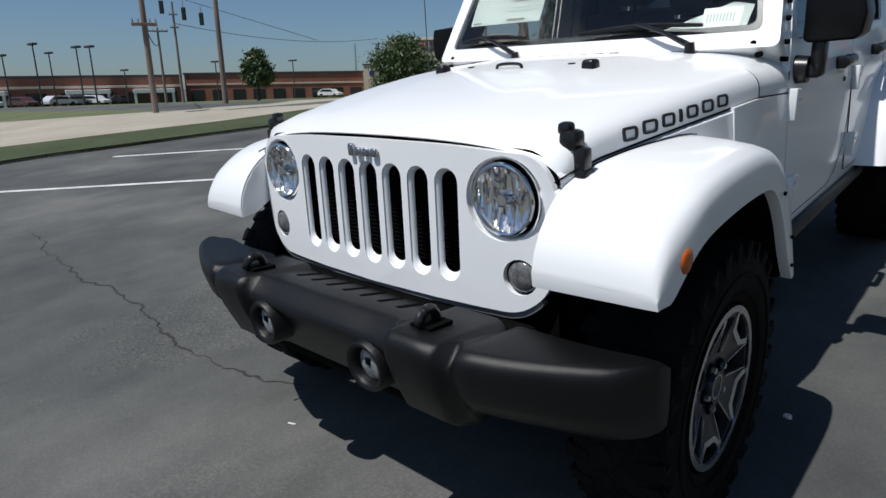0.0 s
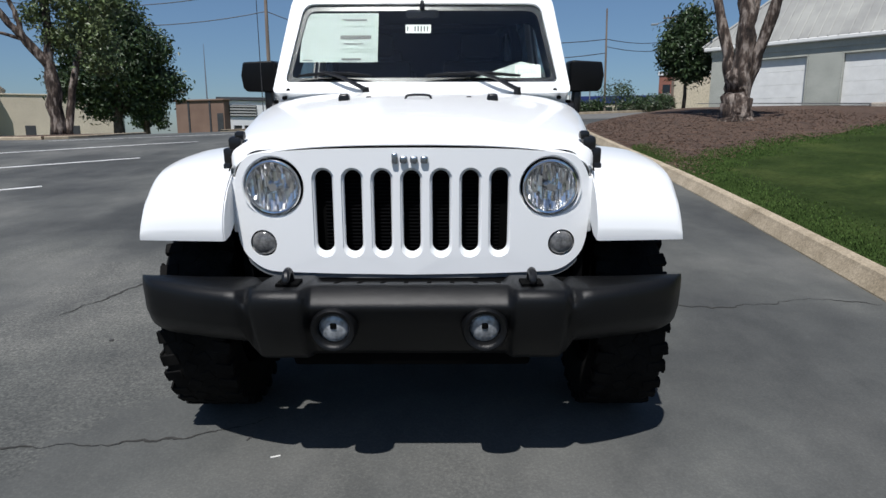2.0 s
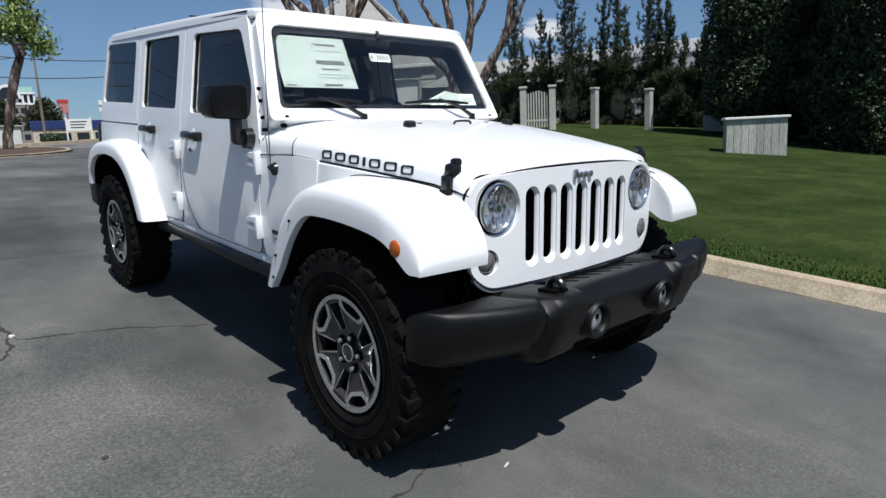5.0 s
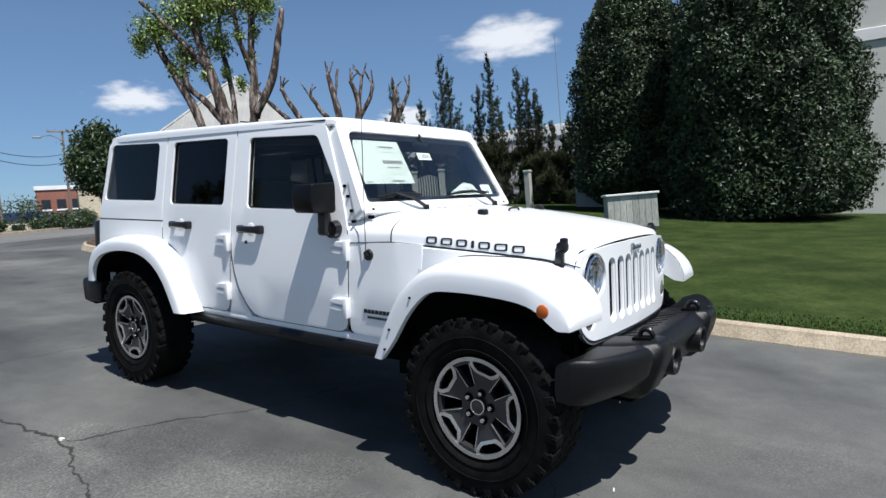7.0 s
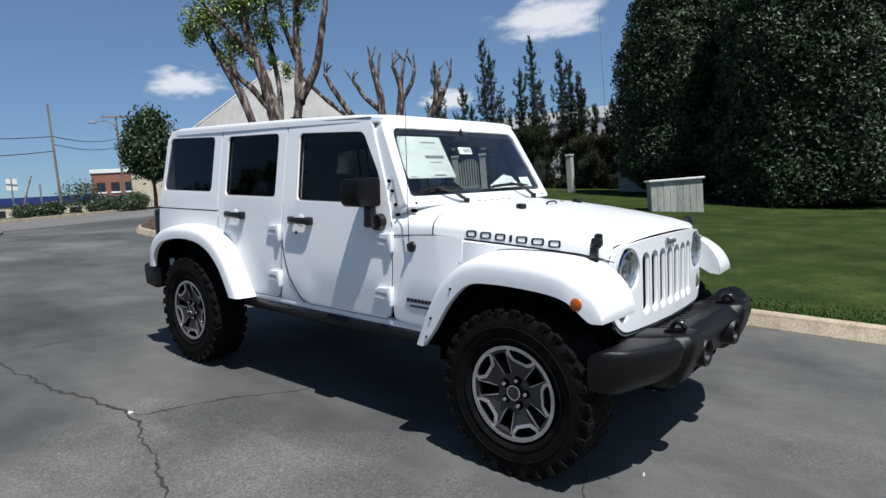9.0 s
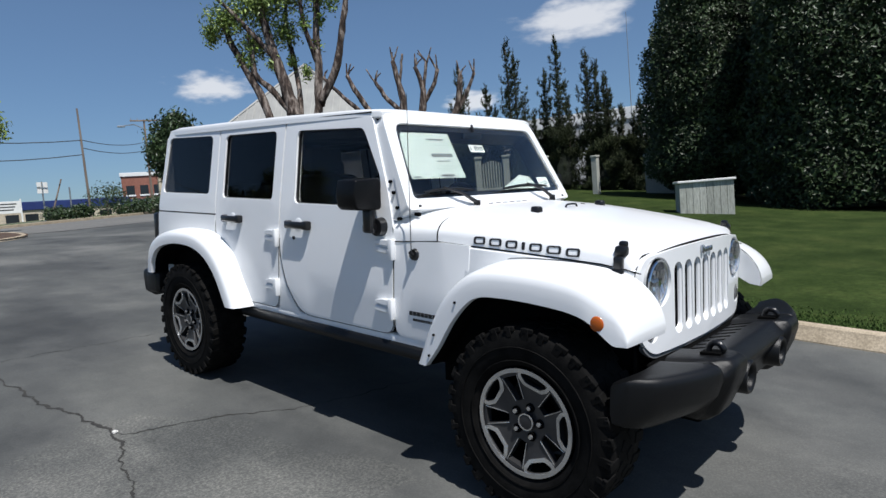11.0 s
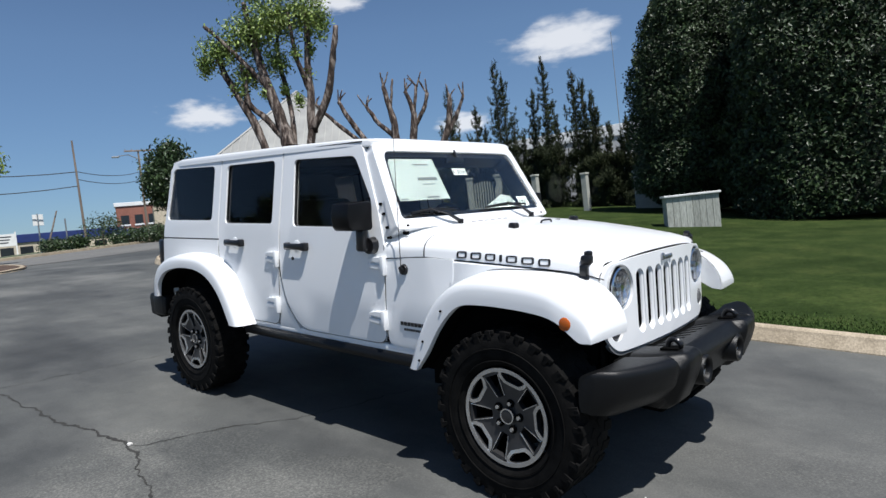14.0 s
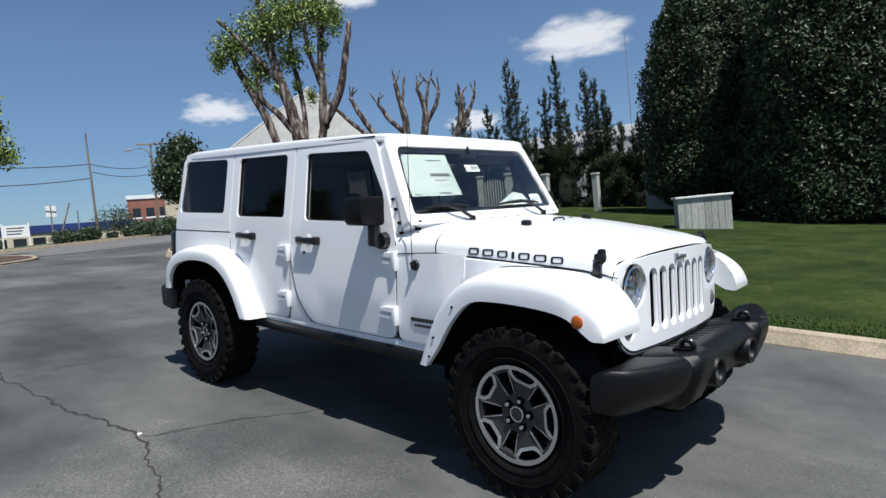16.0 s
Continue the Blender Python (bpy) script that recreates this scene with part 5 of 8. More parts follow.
for s in (-1, 1):
    cx = 0.467 * s
    y0 = on_grille(cx, 0.962, 0)[1]
    lampb = bmesh.new()
    bmesh.ops.create_uvsphere(lampb, u_segments=32, v_segments=16, radius=1)
    bmesh.ops.delete(lampb, geom=[v for v in lampb.verts if v.co.y < -0.02], context="VERTS")
    bmesh.ops.transform(lampb, matrix=Matrix.Translation((cx, y0 + 0.006, 0.962)) @ Matrix.Diagonal((0.085, 0.034, 0.085, 1)), verts=lampb.verts)
    REFLECT = bpy.data.materials.get("fluted_reflector")
    if not REFLECT:
        REFLECT = material("fluted_reflector", (0.80, 0.83, 0.86), 0.13, 0.85)
        fl_n = noise_tex(REFLECT, 38, 1.0, 0.4, stretch=(1.0, 1.0, 0.12))
        bump(REFLECT, fl_n, 0.9, 0.03)
        FACET = material("bright_reflector", (0.88, 0.87, 0.86), 0.2, 1.0)
    hl = piece("headlamp", lampb, REFLECT, grille, "round headlamp with a fluted reflector")
    cv = bmesh.new()
    bmesh.ops.create_uvsphere(cv, u_segments=32, v_segments=16, radius=1)
    bmesh.ops.delete(cv, geom=[v for v in cv.verts if v.co.y > 0.02], context="VERTS")
    bmesh.ops.transform(cv, matrix=Matrix.Translation((cx, y0 + 0.003, 0.962)) @ Matrix.Diagonal((0.086, 0.02, 0.086, 1)), verts=cv.verts)
    lg = piece("lens", cv, LENS, hl)
    lg.visible_shadow = False
    ringbm = bmesh.new()
    tv, tf = tube([(cx + 0.0875 * math.cos(a), y0 + 0.0, 0.962 + 0.0875 * math.sin(a)) for a in [2 * math.pi * i / 40 for i in range(41)]], [0.0062] * 41, 8, False)
    vs = [ringbm.verts.new(p) for p in tv]
    for q in tf:
        ringbm.faces.new([vs[i] for i in q])
    piece("bezel", ringbm, CHROME, hl)
    piece("bezel_gap", turned([(0.0925, y0 + 0.018), (0.0950, y0 + 0.009), (0.0968, y0 + 0.020)], cx, 0.962, 40), UNDER, hl)
    piece("bulb_cap", rod((cx, y0 - 0.002, 0.962), (cx, y0 + 0.036, 0.962), 0.013, 0.018, 16), CHROME, hl)
    # pressed facets of the reflector, in uneven upright strips
    rf_ = random.Random(5)
    fac = bmesh.new()
    for col in range(-12, 13):
        xa, xb = col * 0.0066 - 0.0031, col * 0.0066 + 0.0031
        half = math.sqrt(max(0.0, 0.081 ** 2 - (abs(col) * 0.0066 + 0.0033) ** 2))
        z_ = -half
        while half > 0.008 and z_ < half - 0.003:
            z2 = min(half, z_ + rf_.uniform(0.014, 0.040))
            dep = [y0 + 0.005 + 0.030 * math.sqrt(max(0.0, 1 - (col * 0.0066 / 0.085) ** 2 - (zz / 0.085) ** 2)) for zz in (z_, z2)]
            tx, tz = rf_.uniform(-0.0028, 0.0028), rf_.uniform(-0.004, 0.004)
            fac.faces.new([fac.verts.new(p) for p in ((cx + xa, dep[0] - tx - tz, 0.962 + z_), (cx + xb, dep[0] + tx - tz, 0.962 + z_), (cx + xb, dep[1] + tx + tz, 0.962 + z2), (cx + xa, dep[1] - tx + tz, 0.962 + z2))])
            z_ = z2 + 0.0008
    part("reflector_facets", fac, FACET, hl)
    ts = bmesh.new()
    bmesh.ops.create_uvsphere(ts, u_segments=24, v_segments=12, radius=1)
    y1 = on_grille(0.513, 0.772, 0)[1]
    bmesh.ops.transform(ts, matrix=Matrix.Translation((0.513 * s, y1 + 0.012, 0.768)) @ Matrix.Diagonal((0.043, 0.02, 0.043, 1)), verts=ts.verts)
    tl = piece("turn_lamp", ts, SMOKE, grille, "round clear turn lamp")
# chrome emblem as plain shapes
piece("emblem", join(box(-0.064, -0.044, -0.402, -0.387, 1.044, 1.080, 0.005, 3), *[box(x, x + 0.026, -0.402, -0.388, 1.045, 1.070, 0.008, 3) for x in (-0.037, -0.003, 0.031)]), EMBLEM, grille, "small grey chrome emblem")


# side lettering drawn as plain dark shapes
def hood_point(y):
    return (lerp_table([(r[0], r[1]) for r in HOOD], y), lerp_table([(r[0], r[2]) for r in HOOD], y))


DECAL = material("dark_decal_vinyl", (0.010, 0.010, 0.011), 0.5)
for s in (-1, 1):
    y = 0.385
    for k, wd in enumerate((0.058, 0.060, 0.056, 0.014, 0.058, 0.064, 0.060)):
        y0, y1 = y, y - wd
        hw0, zs0 = hood_point((y0 + y1) / 2)
        h = 0.0175
        zc = zs0 + 0.028
        ol = rounded([(y0, zc - h, 0.012), (y0, zc + h, 0.012), (y1, zc + h, 0.012), (y1, zc - h, 0.012)], 3)
        hole = [] if wd < 0.03 else [rounded([(y0 - 0.0095, zc - h + 0.0065, 0.005), (y0 - 0.0095, zc + h - 0.0065, 0.005), (y1 + 0.0095, zc + h - 0.0065, 0.005), (y1 + 0.0095, zc - h + 0.0065, 0.006)], 2)]

        def on_hood(u, v, d):
            hw, zs = hood_point(u)
            zc_ = lerp_table([(r[0], r[3]) for r in HOOD], u)
            p = 4.4 - 1.2 * (u + 0.39) / 0.97
            w = min(0.999, max(0.0, (v - zs) / (zc_ - zs)))
            return (-(hw * (1 - w ** p) ** (1 / p) + 0.003 - d), u, v)
        bm = plate(ol, hole, on_hood, 0.003, (zc,), (), 0)
        piece("decal_shape", bm if s < 0 else flipped(bm), DECAL, bonnet, "dark decal shape" if k == 0 else "")
        y = y1 - 0.0215
    for zz, hh, ys in ((0.738, 0.021, [(0.765 - 0.0262 * i, 0.0225) for i in range(8)]), (0.706, 0.013, [(0.742 - 0.0172 * i, 0.0135) for i in range(9)])):
        for yy, wd in ys:
            xx = side_x(zz) - max(0, 0.56 - yy) * 0.12
            b = box(-xx - 0.003, -xx + 0.001, yy - wd, yy, zz - hh / 2, zz + hh / 2, 0.001, 1)
            piece("decal_shape", b if s < 0 else flipped(b), DECAL)

# aerial on the right cowl
aer = piece("aerial", tubes_bm([(((-0.790, 0.732, 1.04), (-0.790, 0.735, 1.25), (-0.785, 0.742, 1.80)), (0.003, 0.0024, 0.0018))], 6), GREYALLOY, None, "thin radio aerial")
piece("aerial_base", join(rod((-0.765, 0.729, 1.03), (-0.783, 0.729, 1.03), 0.032, 0.026, 20), rod((-0.783, 0.729, 1.03), (-0.80, 0.731, 1.045), 0.013, 0.010, 10)), GLOSSBLACK, aer)

# front bumper: a centre piece, two proud end caps and two square wings
def bumper_row(x):
    ax = abs(x)
    wing = smoothstep(0.505, 0.535, ax)
    cap = smoothstep(0.305, 0.335, ax) * (1 - smoothstep(0.475, 0.505, ax))
    groove = 0.006 * (smoothstep(0.48, 0.51, ax) - smoothstep(0.52, 0.545, ax))
    mid = 1 - max(wing, cap)
    sweep = 0.112 * (max(0, ax - 0.52) / 0.316) ** 1.5
    tip = max(0.0, ax - 0.836) / 0.070
    y_f = -0.660 - 0.022 * cap + sweep + 0.05 * tip ** 2 + groove
    z_t = 0.690 + 0.004 * cap - 0.004 * tip ** 2 - groove
    z_b = 0.440 + 0.050 * wing + 0.014 * smoothstep(0.80, 0.906, ax)
    y_b = -0.405 + 0.02 * smoothstep(0.7, 0.9, ax)
    wide = min(1.0, (y_b - y_f) / 0.22)
    back = z_t - 0.046 * mid - 0.028 * (1 - mid)
    return [(y_b, back - 0.03), (y_b - 0.010 * wide, back), (y_f + (0.036 + 0.034 * mid) * wide, z_t), (y_f + (0.022 + 0.028 * mid) * wide, z_t - 0.003 - 0.002 * mid), (y_f + (0.006 + 0.008 * mid) * wide, z_t - 0.016 - 0.020 * mid), (y_f + 0.001 + 0.003 * mid, z_t - 0.032 - 0.015 * mid), (y_f + 0.001, z_t - 0.060), (y_f + (0.016 + 0.020 * mid) * wide, z_t - 0.120), (y_f + (0.058 + 0.016 * mid) * wide, z_b + 0.03), (y_f + (0.095 + 0.012 * mid) * wide, z_b), (y_b - 0.03 * wide, z_b), (y_b, z_b + 0.04)]


xs = [-0.910, -0.904, -0.89, -0.868, -0.85, -0.83, -0.80, -0.75, -0.69, -0.63, -0.57, -0.542, -0.53, -0.52, -0.51, -0.50, -0.485, -0.47, -0.41, -0.345, -0.333, -0.322, -0.31, -0.30, -0.2, -0.1]
xs = xs + [0.0] + [-x for x in reversed(xs)]
bm = bmesh.new()
rows = []
for x in xs:
    prof = bumper_row(x)
    k = len(prof)
    t = max(0.0, abs(x) - 0.89) / 0.02
    cy, cz = sum(p[0] for p in prof) / k, sum(p[1] for p in prof) / k
    prof = [(cy + (p[0] - cy) * (1 - 0.07 * t), cz + (p[1] - cz) * (1 - 0.10 * t)) for p in prof]
    rows.append([bm.verts.new((x, p[0], p[1])) for p in prof])
for a, b in zip(rows, rows[1:]):
    for j in range(k):
        bm.faces.new((a[j], a[(j + 1) % k], b[(j + 1) % k], b[j]))
bm.faces.new(rows[0])
bm.faces.new(rows[-1][::-1])
bmesh.ops.recalc_face_normals(bm, faces=bm.faces)
fb = piece("front_bumper", bm, BLACKPL, None, "heavy textured black front bumper", 48)
piece("bumper_filler", box(-0.56, 0.56, -0.43, -0.36, 0.58, 0.645, 0.01, 1), UNDER, fb)
piece("chin_strip", plate(rounded([(-0.592, 0.715, 0.05), (-0.515, 0.650, 0.06), (0.515, 0.650, 0.06), (0.592, 0.715, 0.05), (0.50, 0.72, 0), (-0.50, 0.72, 0)]), [], lambda u, v, d: (u, -0.398 + 0.045 * (abs(u) / 0.6) ** 2.5 + d, v), 0.02, (), (-0.4, -0.2, 0, 0.2, 0.4), 0), CHIN, grille)
for k in range(8):
    x = -0.268 + k * 0.0765
    piece("trim_slit", prism([(-0.425, 0.635), (-0.425, 0.6490), (-0.515, 0.6725), (-0.52, 0.64)], "x", x + 0.014, x + 0.028), UNDER, fb)


for s in (-1, 1):
    cx, cz = 0.2345 * s, 0.568
    fg = piece("fog_lamp", turned([(0.076, -0.58), (0.071, -0.664), (0.065, -0.673), (0.056, -0.672), (0.049, -0.660), (0.047, -0.62)], cx, cz), BLACKPL, fb, "round fog lamp in a black ring", 60)
    rf = bmesh.new()
    bmesh.ops.create_uvsphere(rf, u_segments=24, v_segments=12, radius=1)
    bmesh.ops.transform(rf, matrix=Matrix.Translation((cx, -0.640, cz)) @ Matrix.Diagonal((0.048, 0.016, 0.048, 1)), verts=rf.verts)
    piece("fog_lens", rf, FOGLENS, fg)
    piece("bulb_shade", box(cx - 0.010, cx + 0.010, -0.660, -0.653, cz + 0.000, cz + 0.020, 0.003, 1), UNDER, fg)
    hx = 0.385 * s
    piece("tow_hook", tubes_bm([(catmull([(hx, -0.545, 0.670), (hx, -0.549, 0.708), (hx, -0.563, 0.727), (hx, -0.586, 0.728), (hx, -0.604, 0.714), (hx, -0.608, 0.698)], 5), [0.013] * 22 + [0.0125, 0.0115, 0.009, 0.006])], 10), GLOSSBLACK, fb, "black tow hook")
    piece("hook_slot", prism([(-0.525, 0.672), (-0.525, 0.6905), (-0.605, 0.6975), (-0.605, 0.67)], "x", hx - 0.034, hx + 0.034), UNDER, fb)
# dark box added for the shade below the bumper; there is no valance
piece("under_bumper_shade", box(-0.40, 0.40, -0.53, -0.40, 0.38, 0.45, 0.02, 2), UNDER, fb)
# rear bumper
rb = piece("rear_bumper", rim(prism([(3.56, 0.50), (3.56, 0.70), (3.74, 0.70), (3.76, 0.66), (3.74, 0.52)], "x", -0.86, 0.86), 0.02, 3), BLACKPL, None, "black rear bumper")
piece("bumper_corner", box(-0.885, -0.70, 3.44, 3.64, 0.53, 0.70, 0.03, 3), BLACKPL, rb)
piece("bumper_corner", box(0.70, 0.885, 3.44, 3.64, 0.53, 0.70, 0.03, 3), BLACKPL, rb)

# running gear
for y in (0.0, 2.947):
    ax_ = piece("axle", join(rod((-0.66, y, 0.405), (0.66, y, 0.405), 0.045, 0.045, 14), rod((0.18, y - 0.11, 0.40), (0.18, y + 0.12, 0.40), 0.12, 0.12, 16)), UNDER)
    for x in (-0.5, 0.5):
        piece("spring", rod((x, y, 0.44), (x, y, 0.80), 0.06, 0.06, 12), UNDER, ax_)
        piece("damper", rod((x * 1.1, y + 0.12, 0.40), (x * 1.05, y + 0.1, 0.85), 0.03, 0.03, 10), GREYALLOY, ax_)
piece("track_rod", tubes_bm([(((-0.62, -0.16, 0.42), (0.62, -0.16, 0.40)), (0.02, 0.02)), (((-0.4, -0.2, 0.50), (0.6, -0.18, 0.42)), (0.02, 0.02))], 8), GREYALLOY)
for x in (-0.42, 0.42):
    piece("frame_rail", box(x - 0.05, x + 0.05, -0.55, 3.55, 0.42, 0.56, 0.01, 1), UNDER)
piece("belly_plate", box(-0.40, 0.40, 0.7, 2.2, 0.36, 0.44, 0.02, 1), UNDER)
piece("exhaust_silencer", rod((-0.5, 3.38, 0.47), (0.5, 3.38, 0.47), 0.11, 0.11, 16), GREYALLOY)


# wheels
def wheel_parts(parent):
    # tyre: turned profile with lugs
    prof = [(0.228, -0.085), (0.240, -0.112), (0.29, -0.128), (0.345, -0.130), (0.380, -0.120), (0.397, -0.105), (0.399, -0.05), (0.399, 0.05), (0.397, 0.105), (0.380, 0.120), (0.345, 0.130), (0.29, 0.128), (0.240, 0.112), (0.228, 0.085)]
    k = 64
    bm = bmesh.new()
    rows = []
    for i in range(k):
        a = 2 * math.pi * i / k
        rows.append([bm.verts.new((w, r * math.cos(a), r * math.sin(a))) for r, w in prof])
    for i in range(k):
        a, b = rows[i], rows[(i + 1) % k]
        for j in range(len(prof) - 1):
            bm.faces.new((a[j], a[j + 1], b[j + 1], b[j]))
    bmesh.ops.recalc_face_normals(bm, faces=bm.faces)
    tyre = piece("tyre", bm, RUBBER, parent, "black mud-terrain tyre with deep lugs", 60)
    lug_bm = bmesh.new()
    for i in range(30):
        for lane, (w0, w1, skew, twist) in enumerate(((-0.128, -0.062, 0.0, 0.16), (-0.05, -0.004, 0.5, -0.5), (0.004, 0.05, 0.0, 0.5), (0.062, 0.128, 0.5, -0.16))):
            a = 2 * math.pi * (i + skew + (0.12 if lane in (0, 3) and i % 2 else 0)) / 30
            m = Matrix.Rotation(a, 4, "X") @ Matrix.Translation(((w0 + w1) / 2, 0, 0.394)) @ Matrix.Rotation(twist, 4, "Z")
            b = box(-(w1 - w0) / 2, (w1 - w0) / 2, -0.023, 0.023, -0.014, 0.0075, 0.003, 1, m)
            lug_bm = join(lug_bm, b)
        for sgn in (-1, 1):
            a = 2 * math.pi * (i + (0.5 if sgn > 0 else 0)) / 30
            m = Matrix.Rotation(a, 4, "X") @ Matrix.Translation((sgn * 0.1235, 0, 0.374))
            lug_bm = join(lug_bm, box(-0.005, 0.005, -0.018 if i % 2 else -0.011, 0.018 if i % 2 else 0.011, -0.03 if i % 2 else -0.018, 0.026, 0.002, 1, m))
    piece("tread", lug_bm, RUBBER, tyre, "", 40)
    ringb = bmesh.new()
    for r0 in (0.262, 0.318):
        tv, tf = tube([(-0.1255 if r0 < 0.3 else -0.1305, r0 * math.cos(a), r0 * math.sin(a)) for a in [2 * math.pi * i / 48 for i in range(49)]], [0.003] * 49, 5, False)
        vs = [ringb.verts.new(p) for p in tv]
        for q in tf:
            ringb.faces.new([vs[i] for i in q])
    piece("sidewall_rib", ringb, RUBBER, tyre)
    # rim barrel and bright lip
    bm = bmesh.new()
    rows = []
    rp = [(0.232, -0.112), (0.226, -0.116), (0.214, -0.112), (0.206, -0.09), (0.196, -0.03), (0.20, 0.09), (0.228, 0.11)]
    for i in range(48):
        a = 2 * math.pi * i / 48
        rows.append([bm.verts.new((w, r * math.cos(a), r * math.sin(a))) for r, w in rp])
    for i in range(48):
        a, b = rows[i], rows[(i + 1) % 48]
        for j in range(len(rp) - 1):
            bm.faces.new((a[j], a[j + 1], b[j + 1], b[j]))
    bmesh.ops.recalc_face_normals(bm, faces=bm.faces)
    # barrel in near-black: the shade behind the openings is put into its colour
    rim_ = piece("rim", bm, UNDER, parent, "grey alloy rim with bright machined edges", 50)
    # face: a dished star with five slots and five outer windows
    holes = []
    outlines = []
    for i in range(5):
        a = 2 * math.pi * i / 5 + math.pi / 2

        def pt(r, off, a=a):
            return (r * math.cos(a) - off * math.sin(a), r * math.sin(a) + off * math.cos(a))
        b = a + math.pi / 5

        def pb(r, off, a=b):
            return (r * math.cos(a) - off * math.sin(a), r * math.sin(a) + off * math.cos(a))
        holes.append(rounded([(*pb(0.090, -0.018), 0.006), (*pb(0.194, -0.038), 0.006), (*pb(0.194, 0.038), 0.006), (*pb(0.090, 0.018), 0.006)], 2)[::-1])
        win = [(*pt(0.165, -0.034), 0.006), (*pt(0.184, -0.060), 0.006), (*pt(0.197, -0.066), 0.008), (*pt(0.206, -0.035), 0), (*pt(0.2085, 0.0), 0), (*pt(0.206, 0.035), 0), (*pt(0.197, 0.066), 0.008), (*pt(0.184, 0.060), 0.006), (*pt(0.165, 0.034), 0.006)]
        holes.append(rounded(win, 2)[::-1])
        outlines.append((pt, pb))

    def dish(u, v, d):
        r = math.hypot(u, v)
        return (-0.088 - 0.020 * smoothstep(0.10, 0.20, r) + 0.012 * smoothstep(0.09, 0.04, r) + d, u, v)
    piece("wheel_face", plate(ring(0, 0, 0.217, 60), holes, dish, 0.03, (-0.1, 0.0, 0.1), (-0.1, 0.0, 0.1), 0.004), GREYALLOY, rim_)
    # bright machined bands
    bands = []
    lipring = plate(ring(0, 0, 0.2275, 60), [ring(0, 0, 0.2100, 60)[::-1]], lambda u, v, d: (-0.1165 + d, u, v), 0.004, (), (), 0)
    for pt, pb in outlines:
        wi = [(*pt(0.165, -0.034), 0.006), (*pt(0.184, -0.060), 0.006), (*pt(0.197, -0.066), 0.008), (*pt(0.206, -0.035), 0), (*pt(0.2085, 0.0), 0), (*pt(0.206, 0.035), 0), (*pt(0.197, 0.066), 0.008), (*pt(0.184, 0.060), 0.006), (*pt(0.165, 0.034), 0.006)]
        wo = [(*pt(0.150, -0.042), 0.006), (*pt(0.173, -0.072), 0.006), (*pt(0.196, -0.081), 0.008), (*pt(0.210, -0.037), 0), (*pt(0.2115, 0.0), 0), (*pt(0.210, 0.037), 0), (*pt(0.196, 0.081), 0.008), (*pt(0.173, 0.072), 0.006), (*pt(0.150, 0.042), 0.006)]
        bands.append(plate(rounded(wo, 2), [rounded(wi, 2)[::-1]], lambda u, v, d: (dish(u, v, d)[0] - 0.0035, u, v), 0.003, (), (), 0))
        for sgn in (-1, 1):
            bands.append(plate([pb(0.094, sgn * 0.0192), pb(0.193, sgn * 0.0384), pb(0.197, sgn * 0.0420), pb(0.089, sgn * 0.0220)], [], lambda u, v, d: (dish(u, v, d)[0] - 0.0035, u, v), 0.003, (), (), 0))
    piece("machined_edge", join(lipring, *bands), SILVER, rim_, "bright machined edges")
    piece("centre_cap", rim(rod((-0.075, 0, 0), (-0.100, 0, 0), 0.036, 0.033, 24), 0.004, 2), GREYALLOY, rim_)
    for i in range(5):
        a = 2 * math.pi * i / 5 + math.pi / 2
        c = (0.0635 * math.cos(a), 0.0635 * math.sin(a))
        # near-black disc, set proud, drawn for the shade in the nut's hole
        piece("lug_hole_shade", rod((-0.07, *c), (-0.0925, *c), 0.019, 0.019, 16), UNDER, rim_)
        piece("lug_nut", rod((-0.07, *c), (-0.104, *c), 0.0115, 0.009, 6), SILVER, rim_)
    piece("cap_ring", plate(ring(0, 0, 0.036, 28), [ring(0, 0, 0.031, 28)[::-1]], lambda u, v, d: (-0.1015 + d, u, v), 0.004, (), (), 0), SILVER, rim_)
    piece("brake_disc", rod((0.02, 0, 0), (0.045, 0, 0), 0.165, 0.165, 32), GALVD, rim_)
    piece("inner_hub", rod((-0.06, 0, 0), (0.10, 0, 0), 0.075, 0.075, 20), UNDER, rim_)


GALVD = speckled("worn_steel", ((0.3, (0.03, 0.029, 0.028)), (0.7, (0.06, 0.058, 0.055))), 20, 0.5, metal=0.8)
first = new("wheel")
first.parent = suv
wheel_parts(first)
first.matrix_basis = pose(-0.782, 0, 0.405, 14)
for x, y, turn, roll_ in ((-0.782, 2.947, 0, 33), (0.782, 0.0, 180, 50), (0.782, 2.947, 180, 8)):
    copy_thing(first, pose(x, y, 0.405, 0, 0, turn) @ pose(0, 0, 0, roll_))

# ---- cabin ----
piece("dashboard", rim(prism([(1.02, 0.95), (0.98, 1.17), (1.06, 1.235), (1.22, 1.225), (1.27, 1.12), (1.24, 0.95)], "x", -0.69, 0.69), 0.02, 2), DASH)
piece("steering_wheel", tubes_bm([([Vector((0.36 + 0.185 * math.cos(a), 1.36 + 0.05 * math.sin(a), 1.17 + 0.175 * math.sin(a))) for a in [2 * math.pi * i / 32 for i in range(33)]], [0.016] * 33)], 8), DASH)
